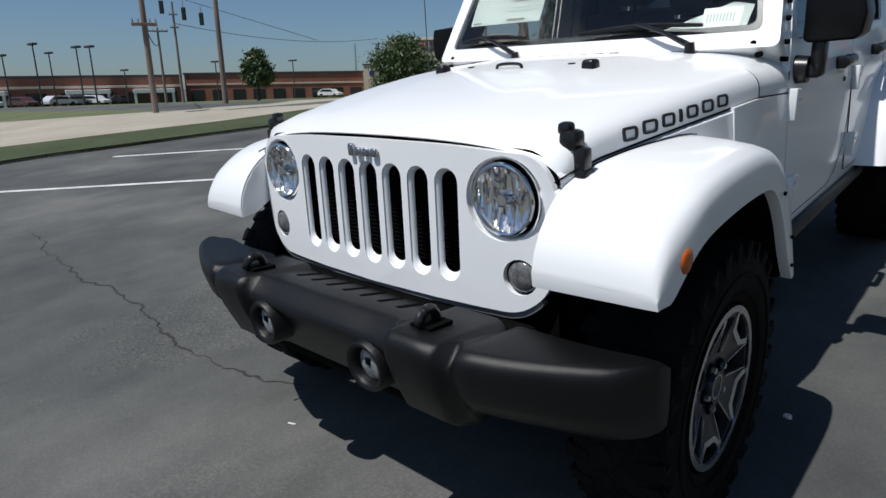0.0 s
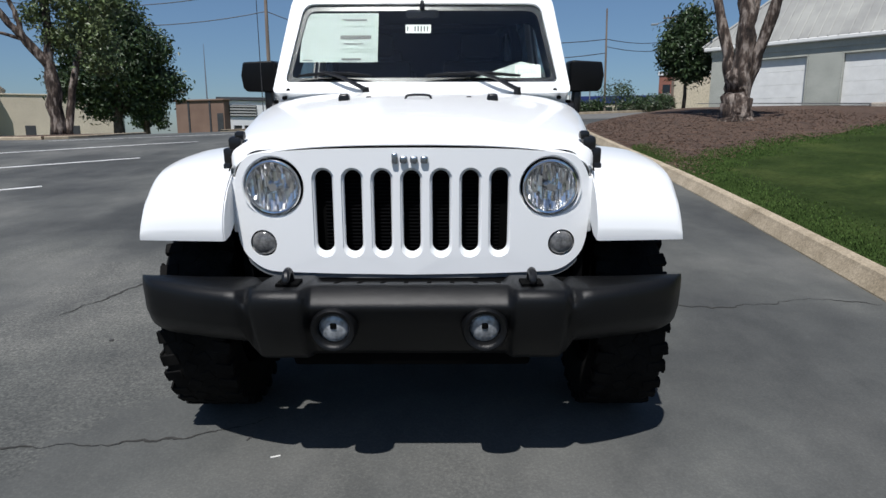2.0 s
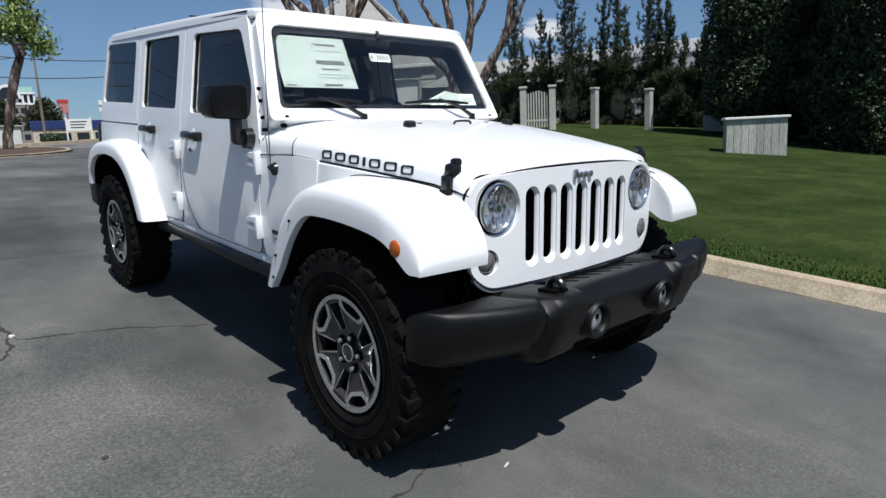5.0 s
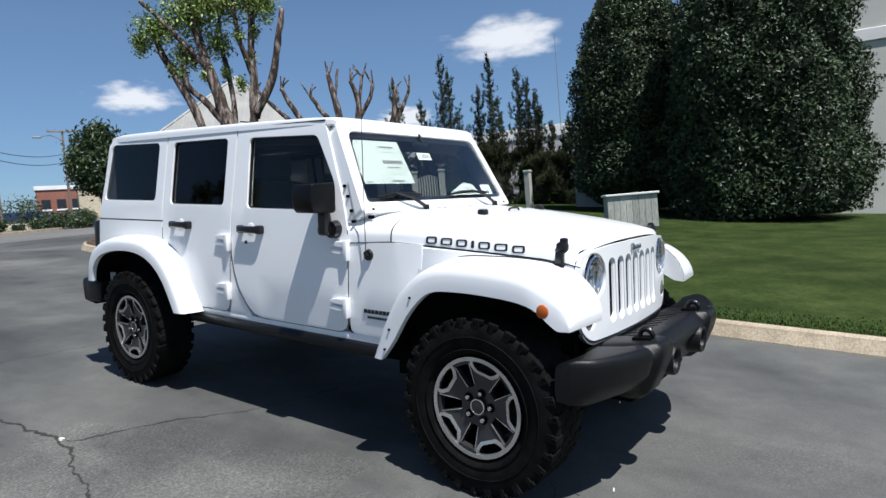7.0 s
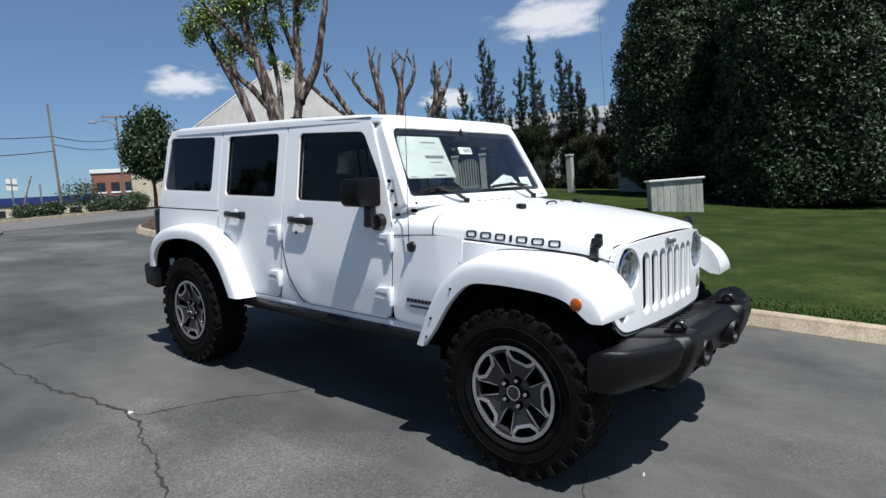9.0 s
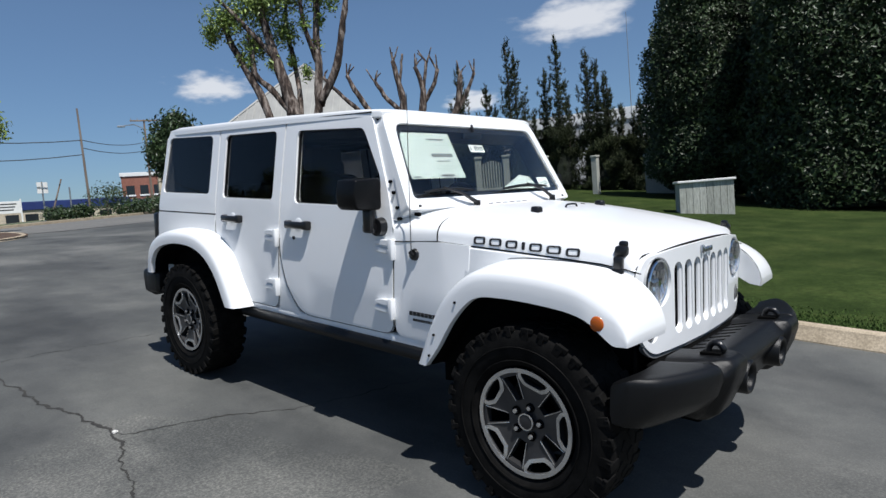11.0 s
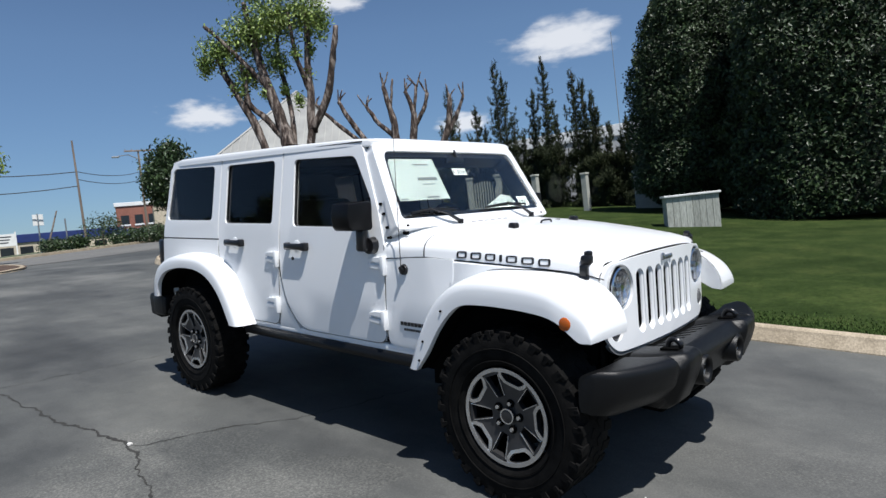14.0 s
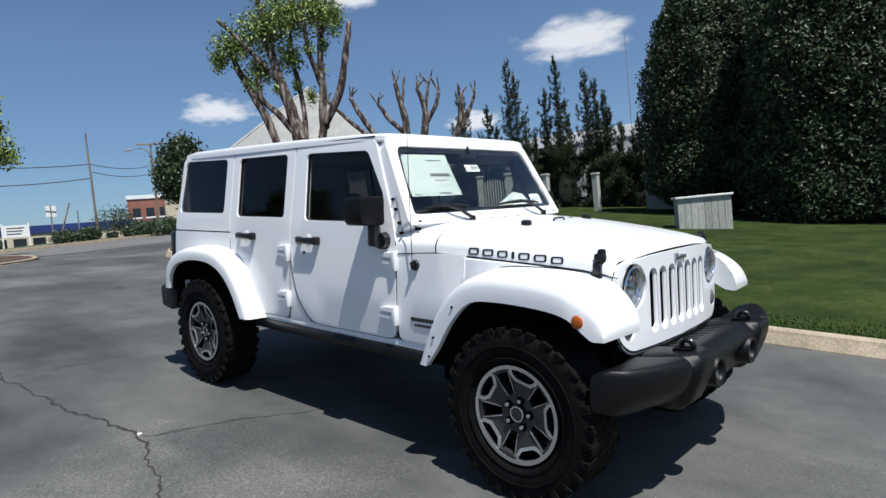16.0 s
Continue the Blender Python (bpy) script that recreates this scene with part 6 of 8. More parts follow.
for x in (-0.36, 0.36):
    for y, tall in ((1.75, 1.0), (2.62, 0.96)):
        st_ = piece("seat", rim(prism([(y - 0.28, 0.80), (y - 0.28, 0.95), (y + 0.10, 0.93), (y + 0.16, 1.42 * tall), (y + 0.27, 1.43 * tall), (y + 0.22, 0.80)], "x", x - 0.25, x + 0.25), 0.03, 2), SEAT)
        piece("headrest", rim(prism([(y + 0.17, 1.45 * tall), (y + 0.17, 1.60 * tall), (y + 0.27, 1.60 * tall), (y + 0.28, 1.45 * tall)], "x", x - 0.13, x + 0.13), 0.03, 2), SEAT, st_)
piece("roll_bar", tubes_bm([(((-0.62, 2.02, 0.9), (-0.61, 2.0, 1.55), (-0.55, 2.0, 1.68), (0.55, 2.0, 1.68), (0.61, 2.0, 1.55), (0.62, 2.02, 0.9)), [0.04] * 6), (((-0.56, 1.12, 1.66), (-0.56, 2.0, 1.68), (-0.56, 3.2, 1.64)), [0.035] * 3), (((0.56, 1.12, 1.66), (0.56, 2.0, 1.68), (0.56, 3.2, 1.64)), [0.035] * 3)], 8), SEAT)

# ---- surroundings ----
HERE = Vector((0.0, -2.3, 0.0))


THERE = Vector((-3.1, -1.7, 0.0))


def at(az, d, eye=None):
    """A place on the ground, by bearing and distance from the walk's first part, or from its end for what lies up the hill."""
    eye = eye or (THERE if az < 79.5 else HERE)
    x, y = eye.x + d * math.cos(radians(az)), eye.y + d * math.sin(radians(az))
    return Vector((x, y, ground_z(x, y)))


def leaf_cloud(count, blobs, size, seed, shell=0.55, droop=0.0):
    """Leaves as small bent quads, spread over rounded clumps (centre, radii)."""
    rnd = np.random.RandomState(seed)
    vol = np.array([r[0] * r[1] + r[1] * r[2] + r[0] * r[2] for c, r in blobs])
    pick = rnd.choice(len(blobs), count, p=vol / vol.sum())
    d = rnd.normal(size=(count, 3))
    d /= np.linalg.norm(d, axis=1)[:, None]
    rad = (shell + (1 - shell) * rnd.rand(count)) * (0.9 + 0.16 * rnd.normal(size=count))
    cen = np.array([c for c, r in blobs])[pick]
    rr = np.array([r for c, r in blobs])[pick]
    p = cen + d * rr * rad[:, None]
    n = d * 0.7 + rnd.normal(size=(count, 3)) * 0.75
    n /= np.linalg.norm(n, axis=1)[:, None]
    u = np.cross(n, rnd.normal(size=(count, 3)))
    u /= np.linalg.norm(u, axis=1)[:, None]
    w = np.cross(n, u)
    s = size * (0.6 + 0.8 * rnd.rand(count))[:, None]
    tip = np.zeros((count, 3))
    tip[:, 2] = -droop * s[:, 0]
    v = np.stack((p - u * s, p + w * s * 0.42 + n * s * 0.12, p + u * s + tip, p - w * s * 0.42 + n * s * 0.12), 1)
    return v.reshape(-1, 3).tolist(), np.arange(count * 4).reshape(-1, 4).tolist()


def crown_part(parent, leaves, mat, label=""):
    ob = data_object("crown", *leaves, mat)
    ob.parent = parent
    if label:
        ob["label"] = label
    return ob


def limbs(parent, lines, mat, name="trunk", n=9):
    rnd = random.Random(len(lines))
    first_ = None
    for pts, radii in lines:
        line = catmull(pts, 4)
        rad = [radii[0] + (radii[1] - radii[0]) * i / (len(line) - 1) for i in range(len(line))]
        line = [p + Vector((rnd.uniform(-1, 1), rnd.uniform(-1, 1), 0)) * r * 0.22 for p, r in zip(line, rad)]
        ob = part("limb" if first_ else name, tubes_bm([(line, [r * rnd.uniform(0.88, 1.12) for r in rad])], n), mat, parent, smooth=True)
        first_ = first_ or ob
    return first_


def tree(name, place, stems, stem_mat, clumps, leaf_mat, count, leaf, label, seed, shell=0.4, droop=0.2, category="tree"):
    root = empty(name, Matrix.Translation(place), label, category, "trees")
    limbs(root, stems, stem_mat)
    if count:
        crown_part(root, leaf_cloud(count, clumps, leaf, seed, shell, droop), leaf_mat)
    return root


# the forked tree in the mulch bed: two stems, sawn limbs and a loose young crown
t1 = Vector((7.36, 13.27, 0))
t1.z = raised(t1.x, t1.y) - 0.05
E1 = Vector((0.60, -0.80, 0))   # across the line of sight from the walk


def fan(a, h, depth=0.0):
    """A point of a tree by its offset across the view, its height, and its depth."""
    return E1 * a + Vector((0.8, 0.6, 0)) * depth + Vector((0, 0, h))


stems1 = [
    ([fan(0.05, -0.15), fan(0.05, 0.1), fan(0.04, 0.45)], (0.50, 0.33)),
    ([fan(0.04, 0.1), fan(0.04, 0.6), fan(0.02, 1.2)], (0.36, 0.27)),
    ([fan(-0.08, 0.5), fan(-0.16, 1.0), fan(-0.35, 1.9), fan(-0.75, 3.3), fan(-1.35, 4.6), fan(-1.75, 5.6)], (0.175, 0.07)),
    ([fan(0.0, 0.8), fan(0.12, 2.0), fan(0.05, 3.1), fan(-0.25, 4.3), fan(-0.55, 5.6), fan(-0.75, 6.9)], (0.25, 0.06)),
    ([fan(0.05, 2.9), fan(-0.5, 3.6), fan(-0.9, 4.1), fan(-1.0, 5.2)], (0.11, 0.05)),
    ([fan(0.06, 0.4, 0.04), fan(0.22, 1.1, 0.12), fan(0.55, 2.2, 0.2), fan(0.8, 3.4, 0.2), fan(0.85, 4.6, 0.2), fan(1.0, 6.4, 0.2)], (0.18, 0.08)),
    ([fan(0.78, 3.1, 0.2), fan(1.3, 3.9, 0.1), fan(1.65, 5.0, 0.0), fan(1.85, 5.9, 0.0)], (0.13, 0.075)),
    ([fan(0.10, 2.0, 0.1), fan(0.2, 3.0, 0.3), fan(0.1, 4.2, 0.5), fan(-0.1, 5.6, 0.6), fan(0.1, 7.0, 0.7)], (0.1, 0.04)),
    ([fan(0.85, 4.2, 0.2), fan(0.6, 5.2, 0.0), fan(0.55, 6.6, -0.1)], (0.09, 0.04)),
    ([fan(-1.0, 3.9), fan(-0.95, 4.4), fan(-0.9, 4.9)], (0.07, 0.05)),
    ([fan(-0.3, 4.4), fan(-1.2, 5.6, -0.3), fan(-1.8, 6.25, -0.4)], (0.07, 0.05)),
]
clumps1 = [(fan(-1.55, 5.6, -0.1), (0.75, 0.7, 0.65)), (fan(-0.75, 6.0, 0.2), (0.95, 0.9, 0.8)), (fan(0.05, 6.3, 0), (1.0, 0.9, 0.9)), (fan(0.9, 6.4, 0.2), (0.85, 0.8, 0.8)), (fan(-0.5, 7.5, 0.3), (1.1, 1.0, 0.7)), (fan(0.6, 7.6, 0), (0.9, 0.9, 0.6)), (fan(-0.9, 4.9, 0.2), (0.6, 0.5, 0.5)), (fan(1.35, 6.1, 0.1), (0.4, 0.4, 0.7)), (fan(-0.1, 5.2, 0.3), (0.55, 0.5, 0.55)), (fan(-2.05, 5.3, 0), (0.35, 0.35, 0.5))]
# young shoots along the sawn limbs
clumps1 += [(fan(a, h, d), (0.22, 0.22, 0.3)) for a, h, d in ((-1.25, 4.5, 0), (-0.35, 4.3, 0), (0.05, 4.4, 0.4), (0.85, 4.7, 0.2), (0.6, 5.3, 0), (-1.0, 4.4, 0), (0.5, 4.0, 0.2), (-0.6, 5.5, 0.1), (1.0, 5.4, 0.2))]
tree("forked_tree", t1, stems1, BARK, clumps1, LEAF, 17000, 0.055, "forked tree with flaking bark, sawn limbs and a thin young crown", 3, 0.2)

# the lopped trees nearer the garage
t2 = Vector((17.35, 18.7, 0))
t2.z = raised(t2.x, t2.y) - 0.05
stems2 = [
    ([fan(0, -0.1), fan(0, 1.0), fan(0.05, 2.4)], (0.48, 0.34)),
    ([fan(0.0, 2.0), fan(-0.4, 2.7), fan(-1.5, 4.0), fan(-2.4, 5.4), fan(-2.9, 6.4)], (0.22, 0.1)),
    ([fan(-1.4, 3.8), fan(-2.4, 4.6), fan(-3.4, 5.6), fan(-4.1, 6.4)], (0.13, 0.08)),
    ([fan(0.0, 2.2), fan(-0.1, 3.8), fan(-0.2, 5.2), fan(-0.5, 6.9)], (0.26, 0.12)),
    ([fan(-0.1, 4.2), fan(-0.9, 5.0), fan(-1.5, 6.0)], (0.13, 0.09)),
    ([fan(0.1, 2.3), fan(0.7, 3.8), fan(0.9, 5.3), fan(0.6, 6.5)], (0.25, 0.1)),
    ([fan(0.85, 4.6), fan(1.4, 5.4), fan(1.7, 6.3)], (0.12, 0.09)),
    ([fan(0.9, 4.9), fan(1.0, 5.8), fan(1.2, 6.7)], (0.1, 0.07)),
    ([fan(0.3, 0.2, 0.4), fan(1.0, 1.6, 0.4), fan(1.9, 3.2, 0.4), fan(2.6, 4.6, 0.4), fan(2.8, 6.0, 0.4)], (0.3, 0.12)),
    ([fan(2.3, 3.9, 0.4), fan(3.0, 4.9, 0.4), fan(3.5, 6.0, 0.4)], (0.13, 0.08)),
    ([fan(-0.3, 5.6), fan(-0.15, 6.3), fan(0.0, 7.2)], (0.09, 0.05)),
]
rr = random.Random(17)
for a, h in ((-2.9, 6.4), (-4.1, 6.4), (-0.5, 6.9), (-1.5, 6.0), (0.6, 6.5), (1.7, 6.3), (1.2, 6.7)):
    for k in range(3):
        u, v = a + rr.uniform(-0.45, 0.45), h + rr.uniform(0.3, 0.7)
        stems2.append(([fan(a, h - 0.06), fan(a * 0.6 + u * 0.4, h + 0.2), fan(u, v)], (0.055, 0.028)))
for a, h in ((2.8, 6.0), (3.5, 6.0)):
    for k in range(3):
        u, v = a + rr.uniform(-0.45, 0.45), h + rr.uniform(0.3, 0.7)
        stems2.append(([fan(a, h - 0.06, 0.4), fan(a * 0.6 + u * 0.4, h + 0.2, 0.4), fan(u, v, 0.4)], (0.055, 0.028)))
stems2 = [([q * 0.9 for q in pts], (r0 * 0.9, r1 * 0.9)) for pts, (r0, r1) in stems2]
tree("lopped_tree", t2, stems2, BARK, [], LEAF, 0, 0.05, "hard-pruned bare tree with stubby sawn limbs", 5)

# trees on the islands
for (x, y), lean, hh, seed in (((1.19, 23.6), 0.5, 3.2, 21), ((0.70, 24.2), 0.1, 4.8, 22)):
    z = ground_z(x, y) + 0.04
    big = 1.0 if seed == 22 else 0.8
    st = [([Vector((0, 0, -0.1)), Vector((lean * 0.3, 0, 0.9)), Vector((lean, 0, 2.1)), Vector((lean * 1.25, 0, 2.6))], (0.14 * big, 0.08)),
          ([Vector((lean * 1.2, 0, 2.5)), Vector((lean * 1.5, 0.1, hh - 0.4))], (0.08, 0.03)), ([Vector((lean, 0, 2.1)), Vector((lean * 0.6, -0.2, hh - 0.3))], (0.07, 0.03)), ([Vector((lean * 1.1, 0, 2.3)), Vector((lean * 1.9, 0.1, 2.9)), Vector((lean * 2.1, 0.1, 3.3))], (0.05, 0.02))]
    cl = [(Vector((lean * 1.3, 0, hh - 0.3)), (0.75 * big, 0.7, 0.6 * big)), (Vector((lean * 1.9, 0, hh - 0.75)), (0.5, 0.5, 0.4)), (Vector((lean * 0.5, 0, hh - 0.4)), (0.5 * big, 0.5, 0.45)), (Vector((lean * 1.2, 0, hh + 0.35)), (0.5, 0.5, 0.5))]
    if seed == 22:
        cl += [(Vector((-0.6, 0, 4.2)), (0.9, 0.8, 0.8)), (Vector((-0.2, 0.2, 5.2)), (0.8, 0.7, 0.7))]
    grown = tree("island_tree", Vector((x, y, z)), st, BARK, cl, LEAF, 3800 if seed == 22 else 2600, 0.06, "small leaning tree on the mulch island" if seed == 21 else "small upright tree on the mulch island", seed, 0.3, 0.5)
    grown.matrix_world = Matrix.Translation((x, y, z)) @ Matrix.Scale(1.42, 4)

# the old tree of the west island and the dense oak behind it
t4 = Vector((-11.9, 17.2, 0))
t4.z = ground_z(t4.x, t4.y) + 0.1
E1 = Vector((0.85, 0.53, 0))
stems4 = [([fan(0, -0.1), fan(0.02, 1.2), fan(0.0, 2.2), fan(0.05, 3.5), fan(-0.1, 4.9)], (0.24, 0.08)), ([fan(0, 2.0), fan(-0.5, 2.7), fan(-0.9, 3.2), fan(-1.35, 3.8)], (0.15, 0.08)), ([fan(-0.6, 2.8), fan(-0.7, 3.4), fan(-0.9, 4.0)], (0.1, 0.05)), ([fan(0.3, -0.1), fan(0.45, 1.0), fan(0.75, 2.2), fan(1.2, 3.6), fan(1.4, 4.6)], (0.13, 0.05)), ([fan(-0.6, 2.75), fan(-1.1, 2.9), fan(-1.5, 2.95)], (0.06, 0.03))]
clumps4 = [(fan(0.1, 4.2), (0.6, 0.6, 0.7)), (fan(0.8, 3.7), (0.8, 0.8, 0.8)), (fan(1.3, 3.0), (0.9, 0.8, 0.8)), (fan(1.0, 2.2, 0.3), (0.8, 0.7, 0.5)), (fan(-0.3, 3.5), (0.5, 0.4, 0.5)), (fan(1.7, 4.0), (0.6, 0.6, 0.5)), (fan(-0.2, 5.0), (0.5, 0.5, 0.6)), (fan(0.6, 5.0), (0.6, 0.6, 0.6)), (fan(-0.5, 4.3), (0.4, 0.4, 0.5)), (fan(0.4, 2.9, -0.2), (0.55, 0.5, 0.5)), (fan(1.4, 4.7), (0.5, 0.5, 0.5))]
tree("old_tree", t4, stems4, BARK, clumps4, GREYLEAF, 11000, 0.065, "old tree with a broken sawn limb and pale leaves", 31, 0.3, 0.4)
t5 = at(117.0, 43)
cl5 = [(Vector((a, b, h)), (r, r, r * 0.8)) for a, b, h, r in ((0, 0, 4.2, 2.6), (-1.6, 0, 5.6, 2.0), (1.5, 0.5, 5.4, 2.0), (0.2, 0, 7.2, 1.9), (2.2, 1.2, 3.4, 1.7), (-2.0, -0.5, 3.4, 1.8), (1.4, 0.8, 2.2, 1.4), (-0.8, 0, 2.2, 1.5))]
tree("dense_oak", t5, [([Vector((0, 0, -0.3)), Vector((0, 0, 1.8)), Vector((0.2, 0, 4.0))], (0.34, 0.2)), ([Vector((0, 0, 1.5)), Vector((1.2, 0.6, 3.2))], (0.2, 0.1)), ([Vector((0, 0, 1.6)), Vector((-1.3, -0.5, 3.6))], (0.2, 0.1))], DARKBARK, cl5, OAKLEAF, 26000, 0.14, "dense dark green oak", 41, 0.55)
t6 = at(115.0, 52)
tree("round_oak", t6, [([Vector((0, 0, -0.3)), Vector((0, 0, 2.0))], (0.25, 0.2))], DARKBARK, [(Vector((0, 0, 2.5)), (1.5, 1.5, 1.2)), (Vector((0.9, -0.4, 1.9)), (1.1, 1.1, 0.8)), (Vector((1.4, -0.5, 1.2)), (0.6, 0.6, 0.5)), (Vector((-0.9, 0.5, 2.2)), (1.1, 1.0, 0.8)), (Vector((0.5, 0, 3.7)), (1.3, 1.2, 0.9)), (Vector((-0.6, 0.3, 3.6)), (1.0, 1.0, 0.8)), (Vector((0.1, 0, 4.7)), (0.9, 0.9, 0.6)), (Vector((-0.9, 0.4, 4.5)), (0.6, 0.6, 0.5)), (Vector((1.2, -0.4, 4.4)), (0.5, 0.5, 0.45)), (Vector((-1.5, 0.7, 3.1)), (0.5, 0.5, 0.4)), (Vector((-0.4, 0.2, 1.3)), (0.9, 0.9, 0.5))], OAKLEAF, 3500, 0.15, "small dark round tree by the street", 42, 0.5)
for az, d, h, r, lab, seed in ((146.6, 44, 3.4, 1.0, "small broad tree beside the far street", 51), (134.4, 62, 5.7, 3.2, "broad leafy tree before the beige store", 52), (64.9, 43, 6.3, 1.75, "round dark street tree", 53), (81.0, 130, 8.4, 2.7, "dark green bushy tree", 54), (83.9, 140, 9.2, 3.3, "dark green bushy tree", 55)):
    p = at(az, d)
    cl = [(Vector((0, 0, h * 0.66)), (r, r, h * 0.3)), (Vector((r * 0.5, r * 0.3, h * 0.5)), (r * 0.7, r * 0.7, h * 0.24)), (Vector((-r * 0.55, -r * 0.2, h * 0.55)), (r * 0.65, r * 0.65, h * 0.25)), (Vector((r * 0.1, 0, h * 0.86)), (r * 0.6, r * 0.6, h * 0.16)), (Vector((0.1 * r, -0.1 * r, h * 0.42)), (r * 0.8, r * 0.8, h * 0.16))]
    if seed == 52:
        cl += [(Vector((0.3 * r, 0.2 * r, h * 0.26)), (r * 0.8, r * 0.8, h * 0.2)), (Vector((-0.4 * r, -0.2 * r, h * 0.24)), (r * 0.7, r * 0.7, h * 0.2))]
    tree("street_tree", p, [([Vector((0, 0, -0.2)), Vector((0.05, 0, h * 0.35)), Vector((0, 0, h * 0.6))], (0.12, 0.07)), ([Vector((0.03, 0, h * 0.3)), Vector((r * 0.5, 0.1, h * 0.55))], (0.07, 0.03)), ([Vector((0.03, 0, h * 0.3)), Vector((-r * 0.5, 0.1, h * 0.55))], (0.07, 0.03))], DARKBARK, cl, BROADLEAF if seed in (51, 52) else CONIFER if seed in (54, 55) else OAKLEAF, 16000 if seed in (52, 53) else 7000, 0.32 if seed in (54, 55) else 0.14 if seed in (52, 53) else 0.13, lab, seed, 0.3)

# clipped shrubs beyond the upper street
for az, d, r, h, seed in ((66.9, 40, 1.2, 1.0, 61), (68.6, 41, 1.1, 0.9, 62), (70.4, 43, 1.3, 1.9, 63), (72.4, 44, 0.8, 0.8, 64), (74.0, 46, 0.9, 0.8, 65), (78.8, 60, 0.9, 0.7, 66)):
    p = at(az, d)
    root = empty("shrub", Matrix.Translation(p), "rounded dark green street shrub", "shrub", "shrubs")
    crown_part(root, leaf_cloud(1400, [(Vector((0, 0, h * 0.5)), (r, r, h * 0.6)), (Vector((r * 0.4, 0, h * 0.6)), (r * 0.6, r * 0.6, h * 0.5))], 0.08, seed, 0.7), OAKLEAF)
    part("stem", rod((0, 0, -0.1), (0, 0, h * 0.5), 0.05, 0.03, 6), DARKBARK, root)

p = at(66.35, 42)
root = empty("clipped_shrub", Matrix.Translation(p), "brown-green clipped round shrub beside the street", "shrub", "shrubs")
crown_part(root, leaf_cloud(2600, [(Vector((0, 0, 0.55)), (0.62, 0.62, 0.6)), (Vector((0.25, 0.1, 0.5)), (0.5, 0.5, 0.5))], 0.06, 67, 0.75), leaf_material("dry_clipped_leaves", (0.045, 0.040, 0.020), (0.10, 0.085, 0.045)))
part("stem", rod((0, 0, -0.1), (0, 0, 0.5), 0.05, 0.03, 6), DARKBARK, root)
# near-black green: the shade deep inside a crown, put into the colour
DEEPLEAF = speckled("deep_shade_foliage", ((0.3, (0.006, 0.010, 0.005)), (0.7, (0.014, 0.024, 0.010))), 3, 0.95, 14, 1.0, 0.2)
# two great hollies behind the lawn: leaves over an uneven rounded body
def holly_radius(t, a, r, seed):
    prof = math.sin(math.pi * min(1, 0.30 + 0.70 * t)) ** 0.5 * min(1, 0.5 + 4 * t) if seed == 71 else (1 - 0.72 * t ** 2.2) * min(1, 0.86 + t * 1.2) * (1 - max(0, t - 0.9) * 5)
    q = Vector((math.cos(a) * 1.6 + seed, math.sin(a) * 1.6, t * 5.5))
    return r * prof * (1 + 0.2 * noise.noise(q) + 0.13 * noise.noise(q * 2.7) + 0.06 * noise.noise(q * 6.5))


for (x, y), r, h, n_, seed, lab in (((23.0, 7.2), 2.75, 9.9, 62000, 71, "tall egg-shaped dark holly tree"), ((20.7, 2.2), 3.3, 11.2, 95000, 72, "huge dense dark holly tree spreading over the lawn")):
    z = raised(x, y)
    rnd = np.random.RandomState(seed)
    ts, an, dep = rnd.rand(n_) ** 0.9, rnd.rand(n_) * 2 * math.pi, 1.04 - 0.26 * rnd.rand(n_) ** 1.3
    rad = np.array([holly_radius(t, a, r, seed) for t, a in zip(ts, an)]) * dep
    p = np.stack((np.cos(an) * rad, np.sin(an) * rad, 0.1 + ts * (h - 0.2)), 1)
    nrm = np.stack((np.cos(an), np.sin(an), 0.5 * np.ones(n_)), 1) * 0.6 + rnd.normal(size=(n_, 3)) * 0.6
    nrm /= np.linalg.norm(nrm, axis=1)[:, None]
    u = np.cross(nrm, rnd.normal(size=(n_, 3)))
    u /= np.linalg.norm(u, axis=1)[:, None]
    w = np.cross(nrm, u)
    sz = 0.068 * (0.6 + 0.8 * rnd.rand(n_))[:, None]
    quad = np.stack((p - u * sz, p + w * sz * 0.5 + nrm * sz * 0.15, p + u * sz, p - w * sz * 0.5 + nrm * sz * 0.15), 1).reshape(-1, 3)
    root = tree("holly_tree", Vector((x, y, z)), [([Vector((0, 0, -0.2)), Vector((0, 0, h * 0.5)), Vector((0.1, 0, h * 0.9))], (0.3, 0.06))], DARKBARK, [], HOLLY, 0, 0.1, lab, seed)
    crown_part(root, (quad.tolist(), np.arange(n_ * 4).reshape(-1, 4).tolist()), HOLLY)
    # solid body inside the leaves, dark for the shade between them
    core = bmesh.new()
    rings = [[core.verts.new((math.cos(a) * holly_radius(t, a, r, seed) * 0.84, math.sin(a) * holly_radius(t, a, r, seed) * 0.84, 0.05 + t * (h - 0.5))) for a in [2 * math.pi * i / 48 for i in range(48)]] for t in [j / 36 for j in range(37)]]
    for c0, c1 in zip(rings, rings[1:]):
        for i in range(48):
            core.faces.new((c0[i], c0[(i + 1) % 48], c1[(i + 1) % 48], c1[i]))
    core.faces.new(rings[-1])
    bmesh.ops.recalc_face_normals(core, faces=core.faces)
    part("shade_core", core, DEEPLEAF, root, smooth=True)

